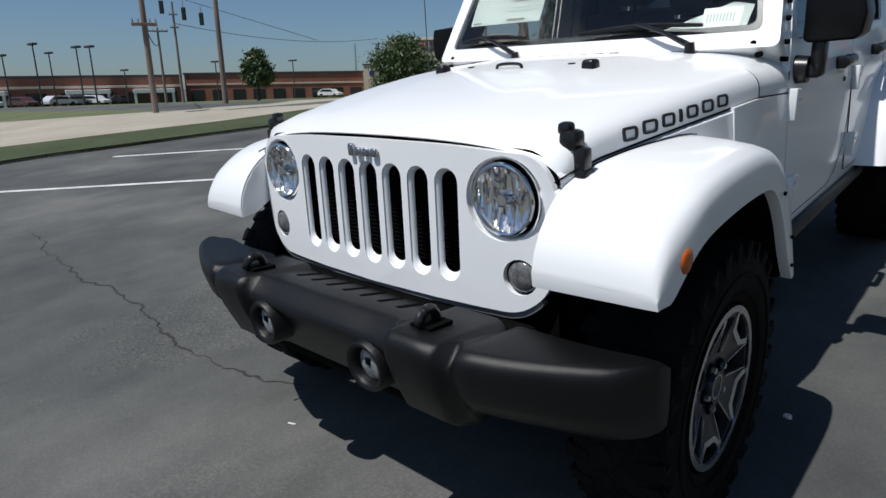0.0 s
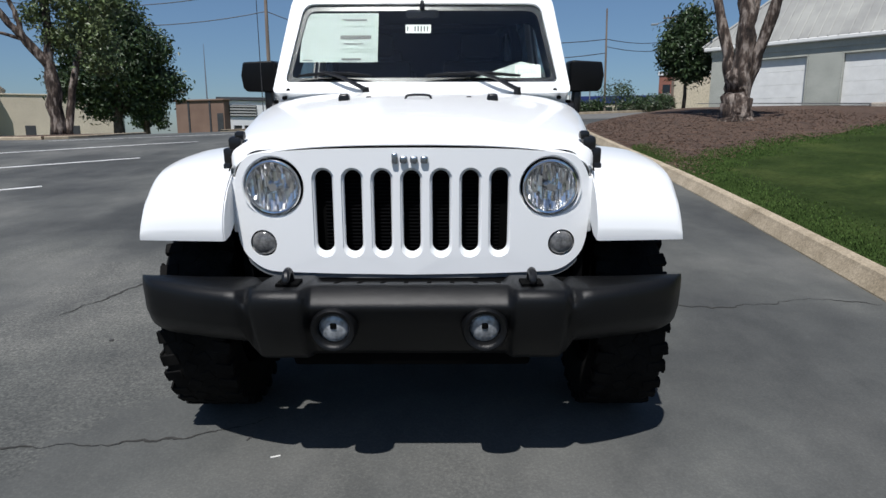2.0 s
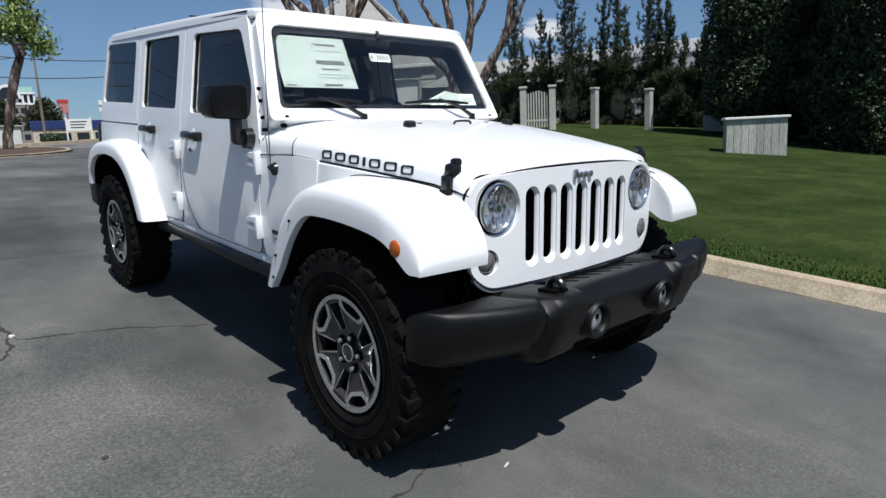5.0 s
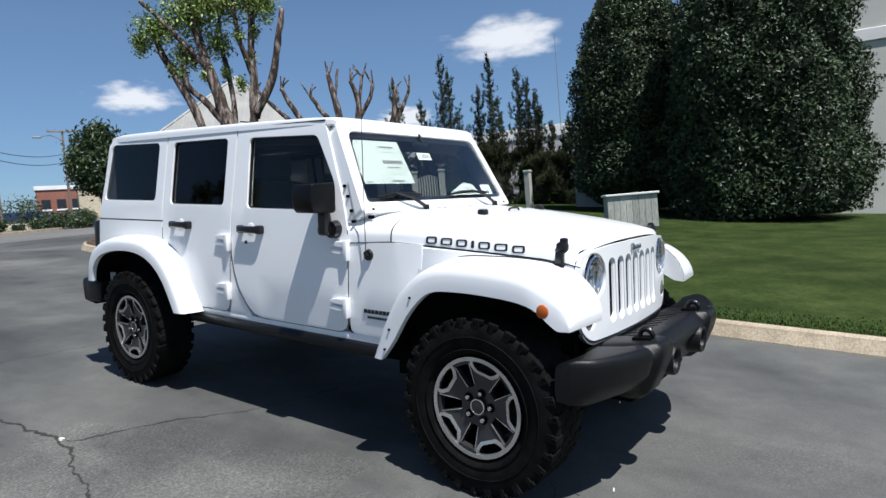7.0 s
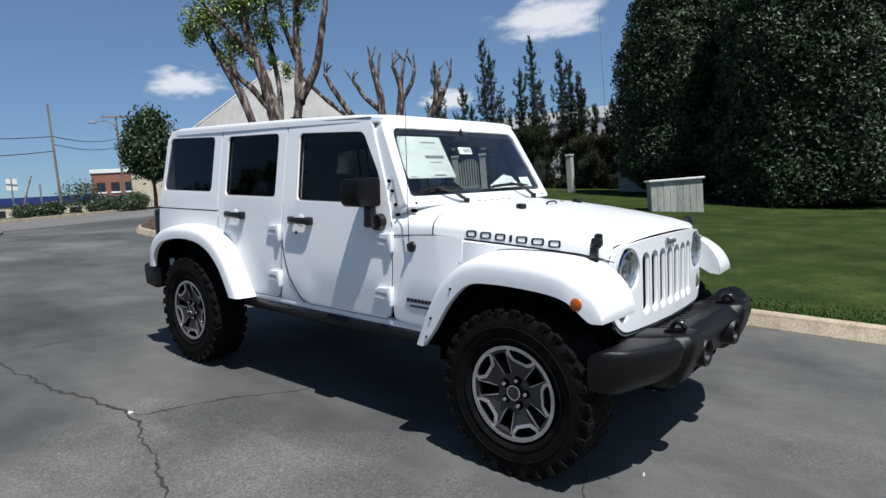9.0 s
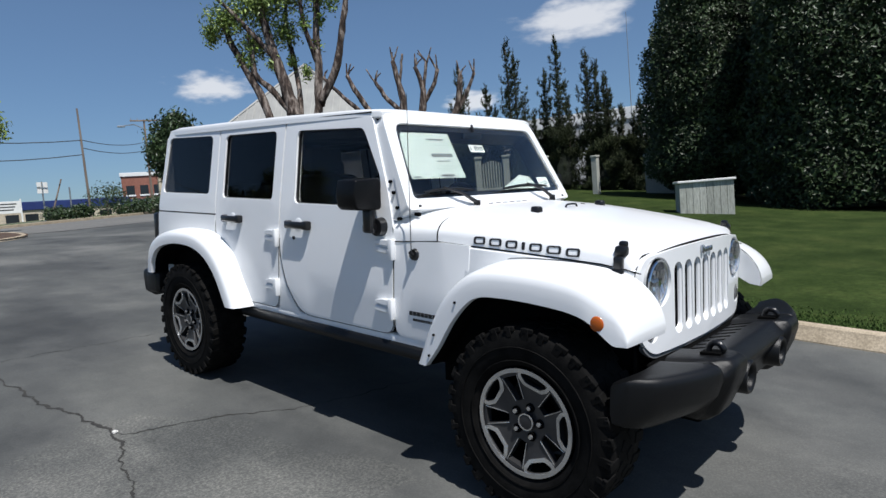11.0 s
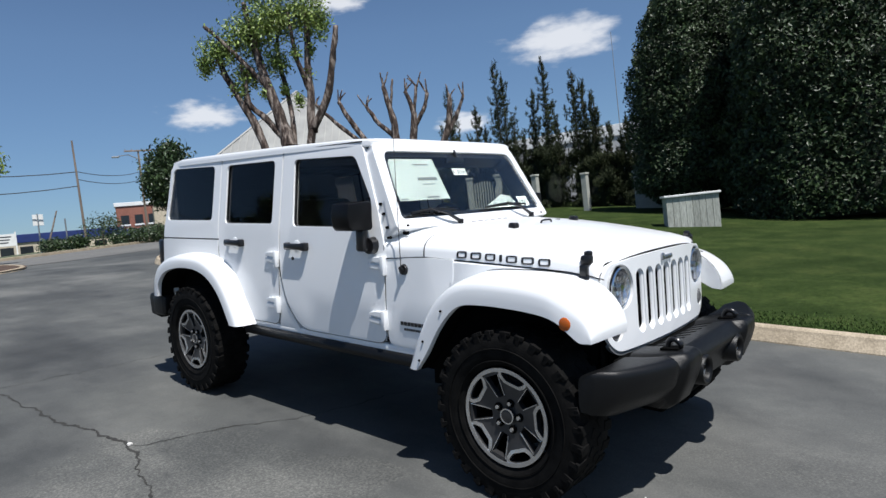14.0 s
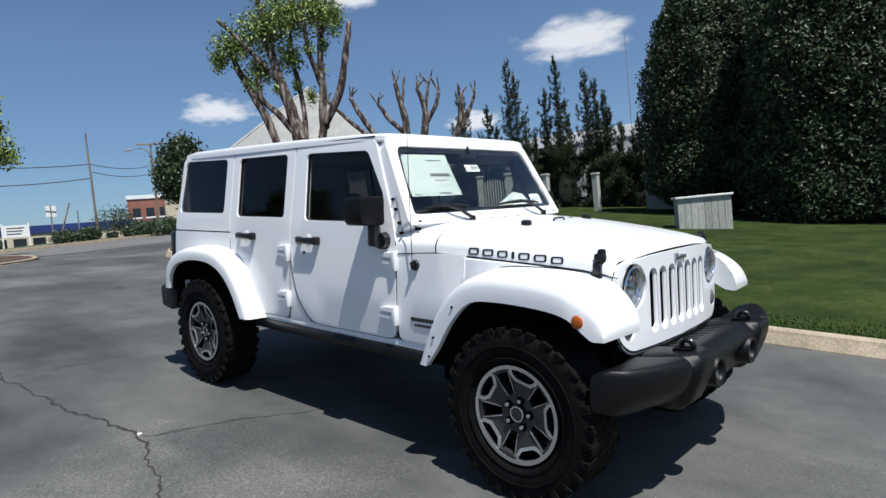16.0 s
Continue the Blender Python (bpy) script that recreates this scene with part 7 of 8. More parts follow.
def spray_cloud(count, blobs, size, seed):
    """Thin upward-pointing sprays spread through rounded clumps."""
    rnd = np.random.RandomState(seed)
    vol = np.array([r[0] * r[2] for c, r in blobs])
    pick = rnd.choice(len(blobs), count, p=vol / vol.sum())
    d = rnd.normal(size=(count, 3))
    d /= np.linalg.norm(d, axis=1)[:, None]
    p = np.array([c for c, r in blobs])[pick] + d * np.array([r for c, r in blobs])[pick] * (rnd.rand(count) ** 0.4)[:, None]
    u = d * np.array((0.75, 0.75, 0.3)) + np.array((0, 0, 0.65)) + rnd.normal(size=(count, 3)) * 0.3
    u /= np.linalg.norm(u, axis=1)[:, None]
    w = np.cross(u, rnd.normal(size=(count, 3)))
    w /= np.linalg.norm(w, axis=1)[:, None]
    s = size * (0.5 + rnd.rand(count))[:, None]
    v = np.stack((p - u * s * 0.4, p + w * s * 0.12, p + u * s, p - w * s * 0.12), 1)
    return v.reshape(-1, 3).tolist(), np.arange(count * 4).reshape(-1, 4).tolist()


# ragged junipers in a row: each a few pointed spires with upturned tufts over a dense foot
def spire(clumps, foot, top, rr, full):
    z = top
    while z > 0.25:
        t = top - z
        w = min(0.66, 0.02 + 0.29 * t) * full
        core_ = min(0.30, 0.02 + 0.068 * t)
        drift = Vector((rr.uniform(-0.05, 0.05), rr.uniform(-0.05, 0.05), 0)) * min(1, t)
        clumps.append((foot + drift + Vector((0, 0, z - 0.1)), (core_, core_, 0.15)))
        if t > 0.35:
            for k in range(2 if t < 2.2 else 3):
                a = rr.uniform(0, 2 * math.pi)
                out = Vector((math.cos(a), math.sin(a), 0))
                reach = w * rr.uniform(0.55, 1.25)
                clumps.append((foot + out * reach * 0.55 + Vector((0, 0, z - 0.05)), (0.085, 0.085, 0.075)))
                clumps.append((foot + out * reach + Vector((0, 0, z + 0.10)), (0.05, 0.05, 0.15)))
                if rr.random() < 0.5:
                    clumps.append((foot + out * reach * 1.12 + Vector((0, 0, z + 0.27)), (0.035, 0.035, 0.11)))
        z -= rr.uniform(0.19, 0.30)


for k, (az, d, low, spires) in enumerate(((23.9, 33.5, 2.4, ((23.6, 4.2), (24.6, 4.9))), (25.7, 34, 2.6, ((26.1, 4.6), (25.2, 3.9))), (27.3, 33.5, 2.8, ((27.17, 5.6), (27.45, 6.2))), (28.6, 34, 3.0, ((28.09, 6.9), (28.89, 7.5))), (31.3, 34, 3.2, ((31.39, 8.25), (30.5, 5.0))), (32.9, 35, 3.0, ((32.49, 6.7), (33.6, 4.4))), (35.3, 35, 3.2, ((35.74, 8.5), (35.05, 7.7), (34.3, 5.3))), (37.6, 36, 2.8, ((37.76, 6.2), (37.0, 4.9))), (40.0, 37, 2.6, ((40.07, 7.6), (39.4, 4.8))), (42.0, 37, 2.0, ((42.0, 4.0),)))):
    p = at(az, d)
    p.z += mound(p.x, p.y) - 0.15
    rr = random.Random(80 + k)
    cl, st = [], []
    across = Vector((0.5, -0.87, 0))
    for sa, top in spires:
        q = at(sa, d) - at(az, d)
        foot = Vector((q.x, q.y, 0))
        st.append(([foot * 0.3 - Vector((0, 0, 0.1)), foot * 0.8 + Vector((0, 0, top * 0.4)), foot + Vector((0, 0, top - 0.15))], (0.09, 0.012)))
        spire(cl, foot, top, rr, 0.86 if top > 5 else 0.78)
    for j in range(26):
        a, zz = rr.uniform(0, 2 * math.pi), low * rr.random() ** 0.8
        reach = rr.uniform(0.3, 1.05) * (1.15 - 0.5 * zz / low)
        cl.append((Vector((math.cos(a) * reach, math.sin(a) * reach, zz + 0.2)), (0.30, 0.30, 0.26)))
    root = tree("juniper", p, st, DARKBARK, [], CONIFER, 0, 0.095, "tall ragged dark juniper behind the fence posts", 80 + k, 0.05, -0.5)
    crown_part(root, spray_cloud(21000, cl, 0.12, 80 + k), CONIFER)
    # solid foot whose dark colour carries the shade among the sprays
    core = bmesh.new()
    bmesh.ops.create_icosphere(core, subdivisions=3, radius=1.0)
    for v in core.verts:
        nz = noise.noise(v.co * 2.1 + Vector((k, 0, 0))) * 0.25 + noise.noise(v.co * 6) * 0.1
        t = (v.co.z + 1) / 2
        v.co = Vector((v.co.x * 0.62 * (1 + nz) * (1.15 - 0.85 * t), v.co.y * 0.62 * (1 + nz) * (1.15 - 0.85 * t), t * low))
    part("shade_core", core, DEEPLEAF, root, smooth=True)

# ---- buildings ----
STUCCO = speckled("pale_green_grey_stucco", ((0.3, (0.36, 0.37, 0.33)), (0.7, (0.46, 0.47, 0.42))), 1.2, 0.9, 40, 0.3, 0.01)
BEIGE = speckled("beige_stucco", ((0.3, (0.48, 0.42, 0.33)), (0.7, (0.58, 0.51, 0.40))), 0.3, 0.9, 10, 0.2, 0.01)
METALROOF = speckled("pale_metal_roofing", ((0.3, (0.24, 0.24, 0.23)), (0.7, (0.36, 0.36, 0.335))), 0.9, 0.5, stretch=(1, 1, 0.3))
WHITEWALL = speckled("white_painted_wall", ((0.3, (0.74, 0.75, 0.75)), (0.7, (0.84, 0.84, 0.84))), 0.4, 0.8)
GREYWALL = speckled("grey_metal_wall", ((0.3, (0.34, 0.34, 0.33)), (0.7, (0.44, 0.44, 0.42))), 0.4, 0.6)
PALEPANEL = speckled("pale_grey_panels", ((0.3, (0.52, 0.53, 0.52)), (0.7, (0.62, 0.63, 0.61))), 0.4, 0.8)
BROWNWALL = speckled("brown_corrugated_wall", ((0.3, (0.16, 0.10, 0.075)), (0.7, (0.22, 0.145, 0.11))), 0.5, 0.8)
REDBRICK = speckled("red_brick_wall", ((0.3, (0.22, 0.082, 0.055)), (0.7, (0.31, 0.135, 0.098))), 0.25, 0.9, 6, 0.2, 0.01)
DARKGLASS = material("dark_window_glass", (0.015, 0.018, 0.022), 0.08)
DARKTRIM = speckled("dark_trim", ((0.3, (0.03, 0.032, 0.036)), (0.7, (0.055, 0.057, 0.06))), 2, 0.6)
WHITETRIM = speckled("white_trim", ((0.3, (0.66, 0.66, 0.64)), (0.7, (0.78, 0.78, 0.76))), 2, 0.6)
BLUE = speckled("blue_fascia", ((0.3, (0.008, 0.02, 0.10)), (0.7, (0.014, 0.032, 0.15))), 1, 0.5)
GALV = speckled("galvanised_steel", ((0.3, (0.30, 0.31, 0.32)), (0.7, (0.42, 0.43, 0.44))), 3, 0.45, metal=0.8)
REDSIGN = speckled("red_sign_paint", ((0.3, (0.42, 0.03, 0.03)), (0.7, (0.5, 0.05, 0.04))), 2, 0.5)
PINKSIGN = speckled("faded_red_sign_paint", ((0.3, (0.42, 0.16, 0.16)), (0.7, (0.52, 0.22, 0.21))), 2, 0.6)
PALESLAB = speckled("pale_slab_stone", ((0.3, (0.30, 0.27, 0.23)), (0.7, (0.44, 0.40, 0.35))), 5, 0.9, 30, 0.4, 0.01)
GREENROOF = speckled("verdigris_roof", ((0.3, (0.16, 0.30, 0.26)), (0.7, (0.22, 0.36, 0.32))), 0.2, 0.6)


GREYSTONE = speckled("grey_brown_stone", ((0.3, (0.20, 0.175, 0.155)), (0.7, (0.27, 0.24, 0.215))), 0.3, 0.9)


def facade(name, az0, az1, d0, d1, z0, z1, mat, label, depth=12, roof=DARKTRIM, fascia=0.35, eye=None):
    """A plain block whose front runs between two bearings; gives the thing and its front's frame (x along, y inwards)."""
    a, b = at(az1, d1, eye), at(az0, d0, eye)
    along = Vector((b.x - a.x, b.y - a.y, 0))
    w = along.length
    ang = math.degrees(math.atan2(along.y, along.x))
    root = empty(name, pose(a.x, a.y, 0, 0, 0, ang), label, "building")
    wall = part("wall", box(0, w, 0, depth, z0 - 1.2, z1, 0.02, 1), mat, root)
    if roof is not None:
        part("roof", box(-0.15, w + 0.15, -0.15, depth + 0.15, z1 + 0.003, z1 + fascia, 0.03, 1), roof, root)
    return root, w


def panel(root, name, x0, x1, z0, z1, mat, proud=0.06, label=""):
    return part(name, box(x0, x1, -proud, 0.05, z0, z1, 0.015, 1), mat, root, label)


# garage house with the steep pyramid roof
gar = empty("garage_house", pose(16.16, 35.66, 2.23, 0, 0, -48) @ Matrix.Scale(1.16, 4), "pale green-grey garage house with a steep ribbed metal roof", "building")
L = 9.7
bm = bmesh.new()
part("wall", box(0, L, 0, L, -1.2, 3.0, 0.02, 1), STUCCO, gar)
for x0, x1 in ((0.0, 1.45), (4.5, 5.85), (9.0, L)):
    part("front_pier", box(x0, x1, -0.2, -0.003, -1.2, 2.5, 0.01, 1), STUCCO, gar)
part("lintel", box(0, L, -0.2, -0.003, 2.503, 3.0, 0.01, 1), STUCCO, gar)
for u0, u1 in ((1.45, 4.5), (5.85, 9.0)):
    door = part("garage_door", box(u0 + 0.01, u1 - 0.01, -0.02, -0.003, -0.05, 2.49), WHITETRIM, gar, "white sectional garage door")
    for x in (u0 + 0.005, u1 - 0.075):
        part("door_jamb", box(x, x + 0.07, -0.215, -0.05, 0, 2.42, 0.008, 1), STUCCO, door)
    part("door_head", box(u0 + 0.005, u1 - 0.005, -0.215, -0.05, 2.423, 2.495, 0.008, 1), STUCCO, door)
    for k in range(4):
        part("door_section", box(u0 + 0.08, u1 - 0.08, -0.045, -0.021, 0.02 + k * 0.6, 0.612 + k * 0.6, 0.004, 1), WHITETRIM, door)
for k in range(5):
    part("quoin_block", box(L - 0.66, L + 0.04, -0.24, 0.5, 0.1 + k * 0.58, 0.56 + k * 0.58, 0.025, 1), STUCCO, gar)
part("frieze", box(-0.04, L + 0.04, -0.24, L + 0.04, 2.72, 3.02, 0.01, 1), STUCCO, gar)
part("eave", box(-0.35, L + 0.35, -0.45, L + 0.35, 3.02, 3.2, 0.03, 1), WHITETRIM, gar, "white eave board")
apex, e0 = Vector((L / 2, L / 2, 8.5)), 0.42
cs = [Vector((-e0, -e0, 3.2)), Vector((L + e0, -e0, 3.2)), Vector((L + e0, L + e0, 3.2)), Vector((-e0, L + e0, 3.2))]
bm = bmesh.new()
va = bm.verts.new(apex)
vc = [bm.verts.new(c) for c in cs]
for k in range(4):
    bm.faces.new((vc[k], vc[(k + 1) % 4], va))
bm.faces.new(vc[::-1])
roof_p = part("roof", bm, METALROOF, gar, "pale ribbed metal pyramid roof")
for k in (0, 1, 3):
    c0, c1 = cs[k], cs[(k + 1) % 4]
    nn = (c1 - c0).cross(apex - c0).normalized()
    for j in range(1, 26):
        t = j / 26
        foot = c0.lerp(c1, t)
        s = 2 * t if t < 0.5 else 2 * (1 - t)
        mid = c0.lerp(c1, 0.5)
        top = foot + (apex - mid) * s * 0.985
        part("roof_rib", tubes_bm([((foot + nn * 0.02, top + nn * 0.02), (0.035, 0.035))], 4), METALROOF, roof_p)
for k in range(4):
    part("hip_cap", tubes_bm([((cs[k], apex), (0.09, 0.09))], 6), METALROOF, roof_p)
# its lower wing
wing = empty("garage_wing", pose(21.5, 25.2, 1.6, 0, 0, -42), "low pale wing with a hipped metal roof", "building")
part("wall", box(0, 9, 0.8, 8, -1.0, 2.7, 0.02, 1), STUCCO, wing)
bm = bmesh.new()
q = [bm.verts.new(v) for v in ((-0.5, 0.3, 2.7), (9.5, 0.3, 2.7), (9.5, 8.5, 2.7), (-0.5, 8.5, 2.7), (2.5, 4.4, 4.5), (6.5, 4.4, 4.5))]
for f in ((0, 1, 5, 4), (1, 2, 5), (2, 3, 4, 5), (3, 0, 4), (3, 2, 1, 0)):
    bm.faces.new([q[i] for i in f])
part("roof", bm, METALROOF, wing, "pale hipped metal roof")
draped("garage_drive", [(11.2, 25.6), (15.6, 35.4), (22.6, 27.6), (16.6, 20.2)], ASPHALT, 0, "dark asphalt drive before the garage", "drive", 1.0, lambda x, y: raised(x, y) + 0.05)

# scrub and flat stones at the foot of the pruned tree
SCRUB = leaf_material("yellow_green_scrub", (0.07, 0.085, 0.02), (0.14, 0.15, 0.045), 0.6)
sx, sy = 18.35, 17.85
scrub = empty("scrub_bush", Matrix.Translation((sx, sy, raised(sx, sy))), "loose yellow-green scrub beside the pruned tree", "bush")
crown_part(scrub, leaf_cloud(2600, [(Vector((0, 0, 0.75)), (0.45, 0.45, 0.75)), (Vector((0.25, -0.2, 0.45)), (0.45, 0.45, 0.45)), (Vector((-0.15, 0.1, 1.3)), (0.25, 0.25, 0.4))], 0.05, 91, 0.3), SCRUB)
for k in range(5):
    a = k * 1.3
    part("stem", rod((0.05 * math.cos(a), 0.05 * math.sin(a), -0.1), (0.3 * math.cos(a), 0.3 * math.sin(a), 1.1), 0.015, 0.006, 6), DARKBARK, scrub)
for x, y, a, lx in ((16.9, 19.9, -38, 0.55), (16.1, 20.5, -30, 0.45), (17.5, 19.3, -52, 0.4)):
    slab = mesh_object("flat_stone", box(-lx, lx, -0.28, 0.28, -0.06, 0.14, 0.05, 2), PALESLAB)
    slab.matrix_world = pose(x, y, raised(x, y), 0, 0, a)
    tagged(slab, "flat pale edging stone before the garage", "stone", "edging stones")

# gate and fence posts before the junipers
gz = raised(17.7, 14.5)
gate = empty("garden_gate", pose(17.55, 14.95, gz, 0, 0, -52), "pale gate piers with a curved barred gate", "gate")
for u in (0.0, 1.15):
    pier = part("pier", box(u - 0.13, u + 0.13, -0.13, 0.13, -0.2, 1.6, 0.01, 1), STUCCO, gate)
    part("cap", box(u - 0.17, u + 0.17, -0.17, 0.17, 1.603, 1.7, 0.02, 1), STUCCO, pier)
for k in range(8):
    u = 0.2 + k * 0.107
    part("gate_bar", box(u - 0.03, u + 0.03, -0.02, 0.02, 0.06, 1.62 - 0.3 * abs(u - 0.575) - 0.1, 0.006, 1), STUCCO, gate)
part("gate_rail", box(0.13, 1.02, -0.028, 0.028, 0.3, 0.38, 0.006, 1), STUCCO, gate)
for (x, y) in ((21.1, 14.0), (22.4, 12.2)):
    fp = empty("fence_post", Matrix.Translation((x, y, raised(x, y))), "square pale fence post on the lawn's edge", "post", "fence posts")
    part("shaft", box(-0.13, 0.13, -0.13, 0.13, -0.2, 1.62, 0.012, 1), STUCCO, fp)
    part("cap", box(-0.16, 0.16, -0.16, 0.16, 1.623, 1.72, 0.02, 1), STUCCO, fp)
gw = empty("garden_wall", pose(24.6, 10.9, raised(24.6, 10.0), 0, 0, -68), "low shaded stucco wall between the trees", "wall")
gw["kind"] = "structure"
part("wall", box(0, 6.5, 0, 0.3, -0.3, 1.75, 0.01, 1), STUCCO, gw)
part("coping", box(-0.05, 6.55, -0.05, 0.35, 1.753, 1.85, 0.015, 1), STUCCO, gw)

# timber utility box on the lawn
ubox = empty("utility_box", pose(14.15, 5.24, raised(14.5, 4.7) - 0.03, 0, 0, -61), "weathered grey-green timber box with a pale lid on the lawn", "box")
PLANK = by_object(speckled("weathered_planks", ((0.3, (0.30, 0.31, 0.27)), (0.7, (0.44, 0.45, 0.40))), 3, 0.85, 30, 0.4, 0.006, stretch=(1, 1, 0.15)), 0.12)
part("core", box(0.03, 1.37, 0.03, 0.87, -0.1, 0.9), DARKTRIM, ubox)
for k in range(8):
    u = 0.005 + k * 0.174
    part("plank", box(u, u + 0.168, 0, 0.03, -0.1, 0.9, 0.005, 1), PLANK, ubox)
for k in range(5):
    u = 0.032 + k * 0.168
    for x in (0, 1.37):
        part("side_plank", box(x, x + 0.03, u, u + 0.162, -0.1, 0.9, 0.005, 1), PLANK, ubox)
part("lid", box(-0.05, 1.45, -0.06, 0.95, 0.903, 0.965, 0.012, 1), WHITETRIM, ubox, "pale painted lid")

# pale wall of the building past the hollies
wr = empty("showroom", pose(24.2, 1.55, 0, 0, 0, -78), "pale building with a stepped cornice beyond the hollies", "building")
WALLPALE = speckled("pale_smooth_wall", ((0.3, (0.50, 0.50, 0.46)), (0.7, (0.58, 0.58, 0.54))), 0.6, 0.85)
part("wall", box(0, 22, 0, 14, -2.2, 6.3, 0.02, 1), WALLPALE, wr)
part("band", box(-0.08, 22.08, -0.08, 14.08, 6.303, 6.75, 0.02, 1), WHITETRIM, wr)
part("parapet", box(-0.02, 22, -0.02, 14, 6.753, 8.2, 0.02, 1), WALLPALE, wr)
part("cornice", box(-0.15, 22.1, -0.15, 14.1, 8.203, 8.55, 0.03, 1), WHITETRIM, wr)

# long building behind the junipers
lb, w = facade("grey_office_hall", 22, 46, 62, 70, 2.0, 8.2, GREYWALL, "long low grey building with a pale roof band", 14, WHITETRIM, 1.1)
for k in range(7):
    panel(lb, "window", 1.5 + k * w / 7, 1.5 + k * w / 7 + 2.0, 4.6, 6.4, DARKGLASS, 0.05)

# west: brick shops, the beige store, sheds and works
bm_, w = facade("brick_shops", 138.6, 153.5, 128, 128, -1.6, 3.6, REDBRICK, "long red-brown brick shop row with a flat roof", 20, DARKTRIM, 0.4)
for k in range(9):
    panel(bm_, "shop_window", 1.0 + k * w / 9, 1.0 + (k + 0.62) * w / 9, -1.2, 0.9, DARKGLASS, 0.05)
panel(bm_, "band", 0, w, 1.7, 2.0, BEIGE, 0.1)
b2, w = facade("brick_shops", 153.7, 172, 122, 126, -1.8, 3.2, REDBRICK, "long red-brown brick shop row with pale porches", 20, DARKTRIM, 0.4)
for k in range(8):
    panel(b2, "shop_window", 1.0 + k * w / 8, 1.0 + (k + 0.6) * w / 8, -1.4, 0.8, DARKGLASS, 0.05)
panel(b2, "band", 0, w, 1.5, 1.9, BEIGE, 0.1)
for u in (0.18, 0.55, 0.80):
    porch = part("porch", box(u * w, u * w + 6.5, -3.0, -0.2, 0.55, 1.25, 0.05, 1), WHITETRIM, b2, "pale flat porch roof")
    for x in (u * w + 0.3, u * w + 6.2):
        part("column", box(x - 0.2, x + 0.2, -2.9, -2.5, -2.6, 0.55, 0.02, 1), WHITETRIM, porch)
facade("grey_hall", 134.5, 138.5, 132, 130, -1.2, 2.6, GREYWALL, "plain grey hall at the end of the shops", 16, DARKTRIM, 0.3)

EARLY = Vector((0.83, -2.2, 0.0))
st, w = facade("beige_store", 125.85, 136.6, 108, 112, 0.0, 8.35, BEIGE, "large beige stucco store with an arched window bay", 30, None, eye=EARLY)
part("parapet", box(-0.1, w + 0.1, -0.1, 30, 8.353, 8.75, 0.03, 1), BEIGE, st)
panel(st, "cornice", 0, w, 8.15, 8.30, DARKTRIM, 0.06)
bay = part("entrance_bay", box(w - 5.1, w, -0.6, 0.5, -1.2, 8.9, 0.05, 1), BEIGE, st)
for cx, half in ((w - 4.35, 0.5), (w - 2.6, 0.8), (w - 0.85, 0.5)):
    for z0, z1, arched in ((0.1, 1.2, True), (2.15, 3.6, False), (4.1, 5.6, True)):
        ol = [(cx - half, z0), (cx + half, z0), (cx + half, z1)]
        if arched:
            ol += [(cx + half * math.cos(a), z1 + half * math.sin(a)) for a in (0.6, 1.1, 1.57, 2.0, 2.54)]
        ol.append((cx - half, z1))
        part("arched_window", prism(ol, "y", -0.65, -0.5), DARKGLASS, bay)
        part("window_sill", box(cx - half - 0.15, cx + half + 0.15, -0.85, -0.655, z0 - 0.3, z0 - 0.05, 0.03, 1), WHITETRIM, bay)
for cx in (w - 3.65, w - 1.55):
    part("pilaster", box(cx - 0.12, cx + 0.12, -0.8, -0.605, 0.0, 6.2, 0.03, 1), WHITETRIM, bay)
lw = part("low_front", box(-1.0, w - 5.6, -4.0, -0.003, -1.2, 4.75, 0.05, 1), BEIGE, st)
part("coping", box(-1.1, w - 5.5, -4.1, -0.02, 4.753, 4.95, 0.03, 1), DARKTRIM, lw)
part("loading_door", box(w - 9.0, w - 8.3, -4.06, -4.003, 1.5, 2.9, 0.02, 1), DARKTRIM, lw)
for k in range(7):
    panel(st, "sign_bar", 5.9 + k * 0.72, 5.9 + k * 0.72 + 0.52, 7.35, 8.1, REDSIGN if k == 0 else DARKTRIM, 0.12)
for k in range(9):
    panel(st, "sign_bar", 6.4 + k * 0.47, 6.4 + k * 0.47 + 0.34, 6.65, 7.2, DARKTRIM, 0.12)
dock = part("dock_stair", prism([(0, -0.9), (0, -0.2), (2.8, 1.5), (4.6, 1.5), (4.6, -0.9)], "y", -6.0, -4.05), DARKTRIM, st, "dark outside stair")
dock.location.x = w - 12.0
for k in range(5):
    part("stair_post", box(0.2 + k * 1.0, 0.27 + k * 1.0, -6.1, -6.03, -0.3 + min(k * 0.6, 1.7), 0.9 + min(k * 0.6, 1.7)), DARKTRIM, dock)
s3, w3 = facade("beige_store_wing", 136.65, 138.8, 112, 112, 0.0, 4.6, BEIGE, "low pale end wing of the store with a round sign", 20, DARKTRIM, 0.15, eye=EARLY)
part("round_sign", rod((w3 * 0.35, -0.12, 3.2), (w3 * 0.35, -0.02, 3.2), 0.5, 0.5, 20), BLUE, s3, "round blue sign")
s2, w2 = facade("beige_store_wing", 117.5, 125.8, 108, 110, 0.3, 6.45, BEIGE, "lower beige wing of the store", 25, BEIGE, 0.2, eye=EARLY)
for u in (0.25, 0.6):
    panel(s2, "door", u * w2, u * w2 + 1.3, -0.2, 2.2, DARKTRIM, 0.05)
mast = empty("radio_mast", Matrix.Translation(at(139.5, 150, EARLY)), "thin lattice radio mast behind the shops", "mast")
for u, v in ((-0.25, -0.2), (0.25, -0.2), (0, 0.25)):
    part("leg", rod((u, v, -1.0), (u * 0.4, v * 0.4, 11.5), 0.06, 0.04, 6), GALV, mast)
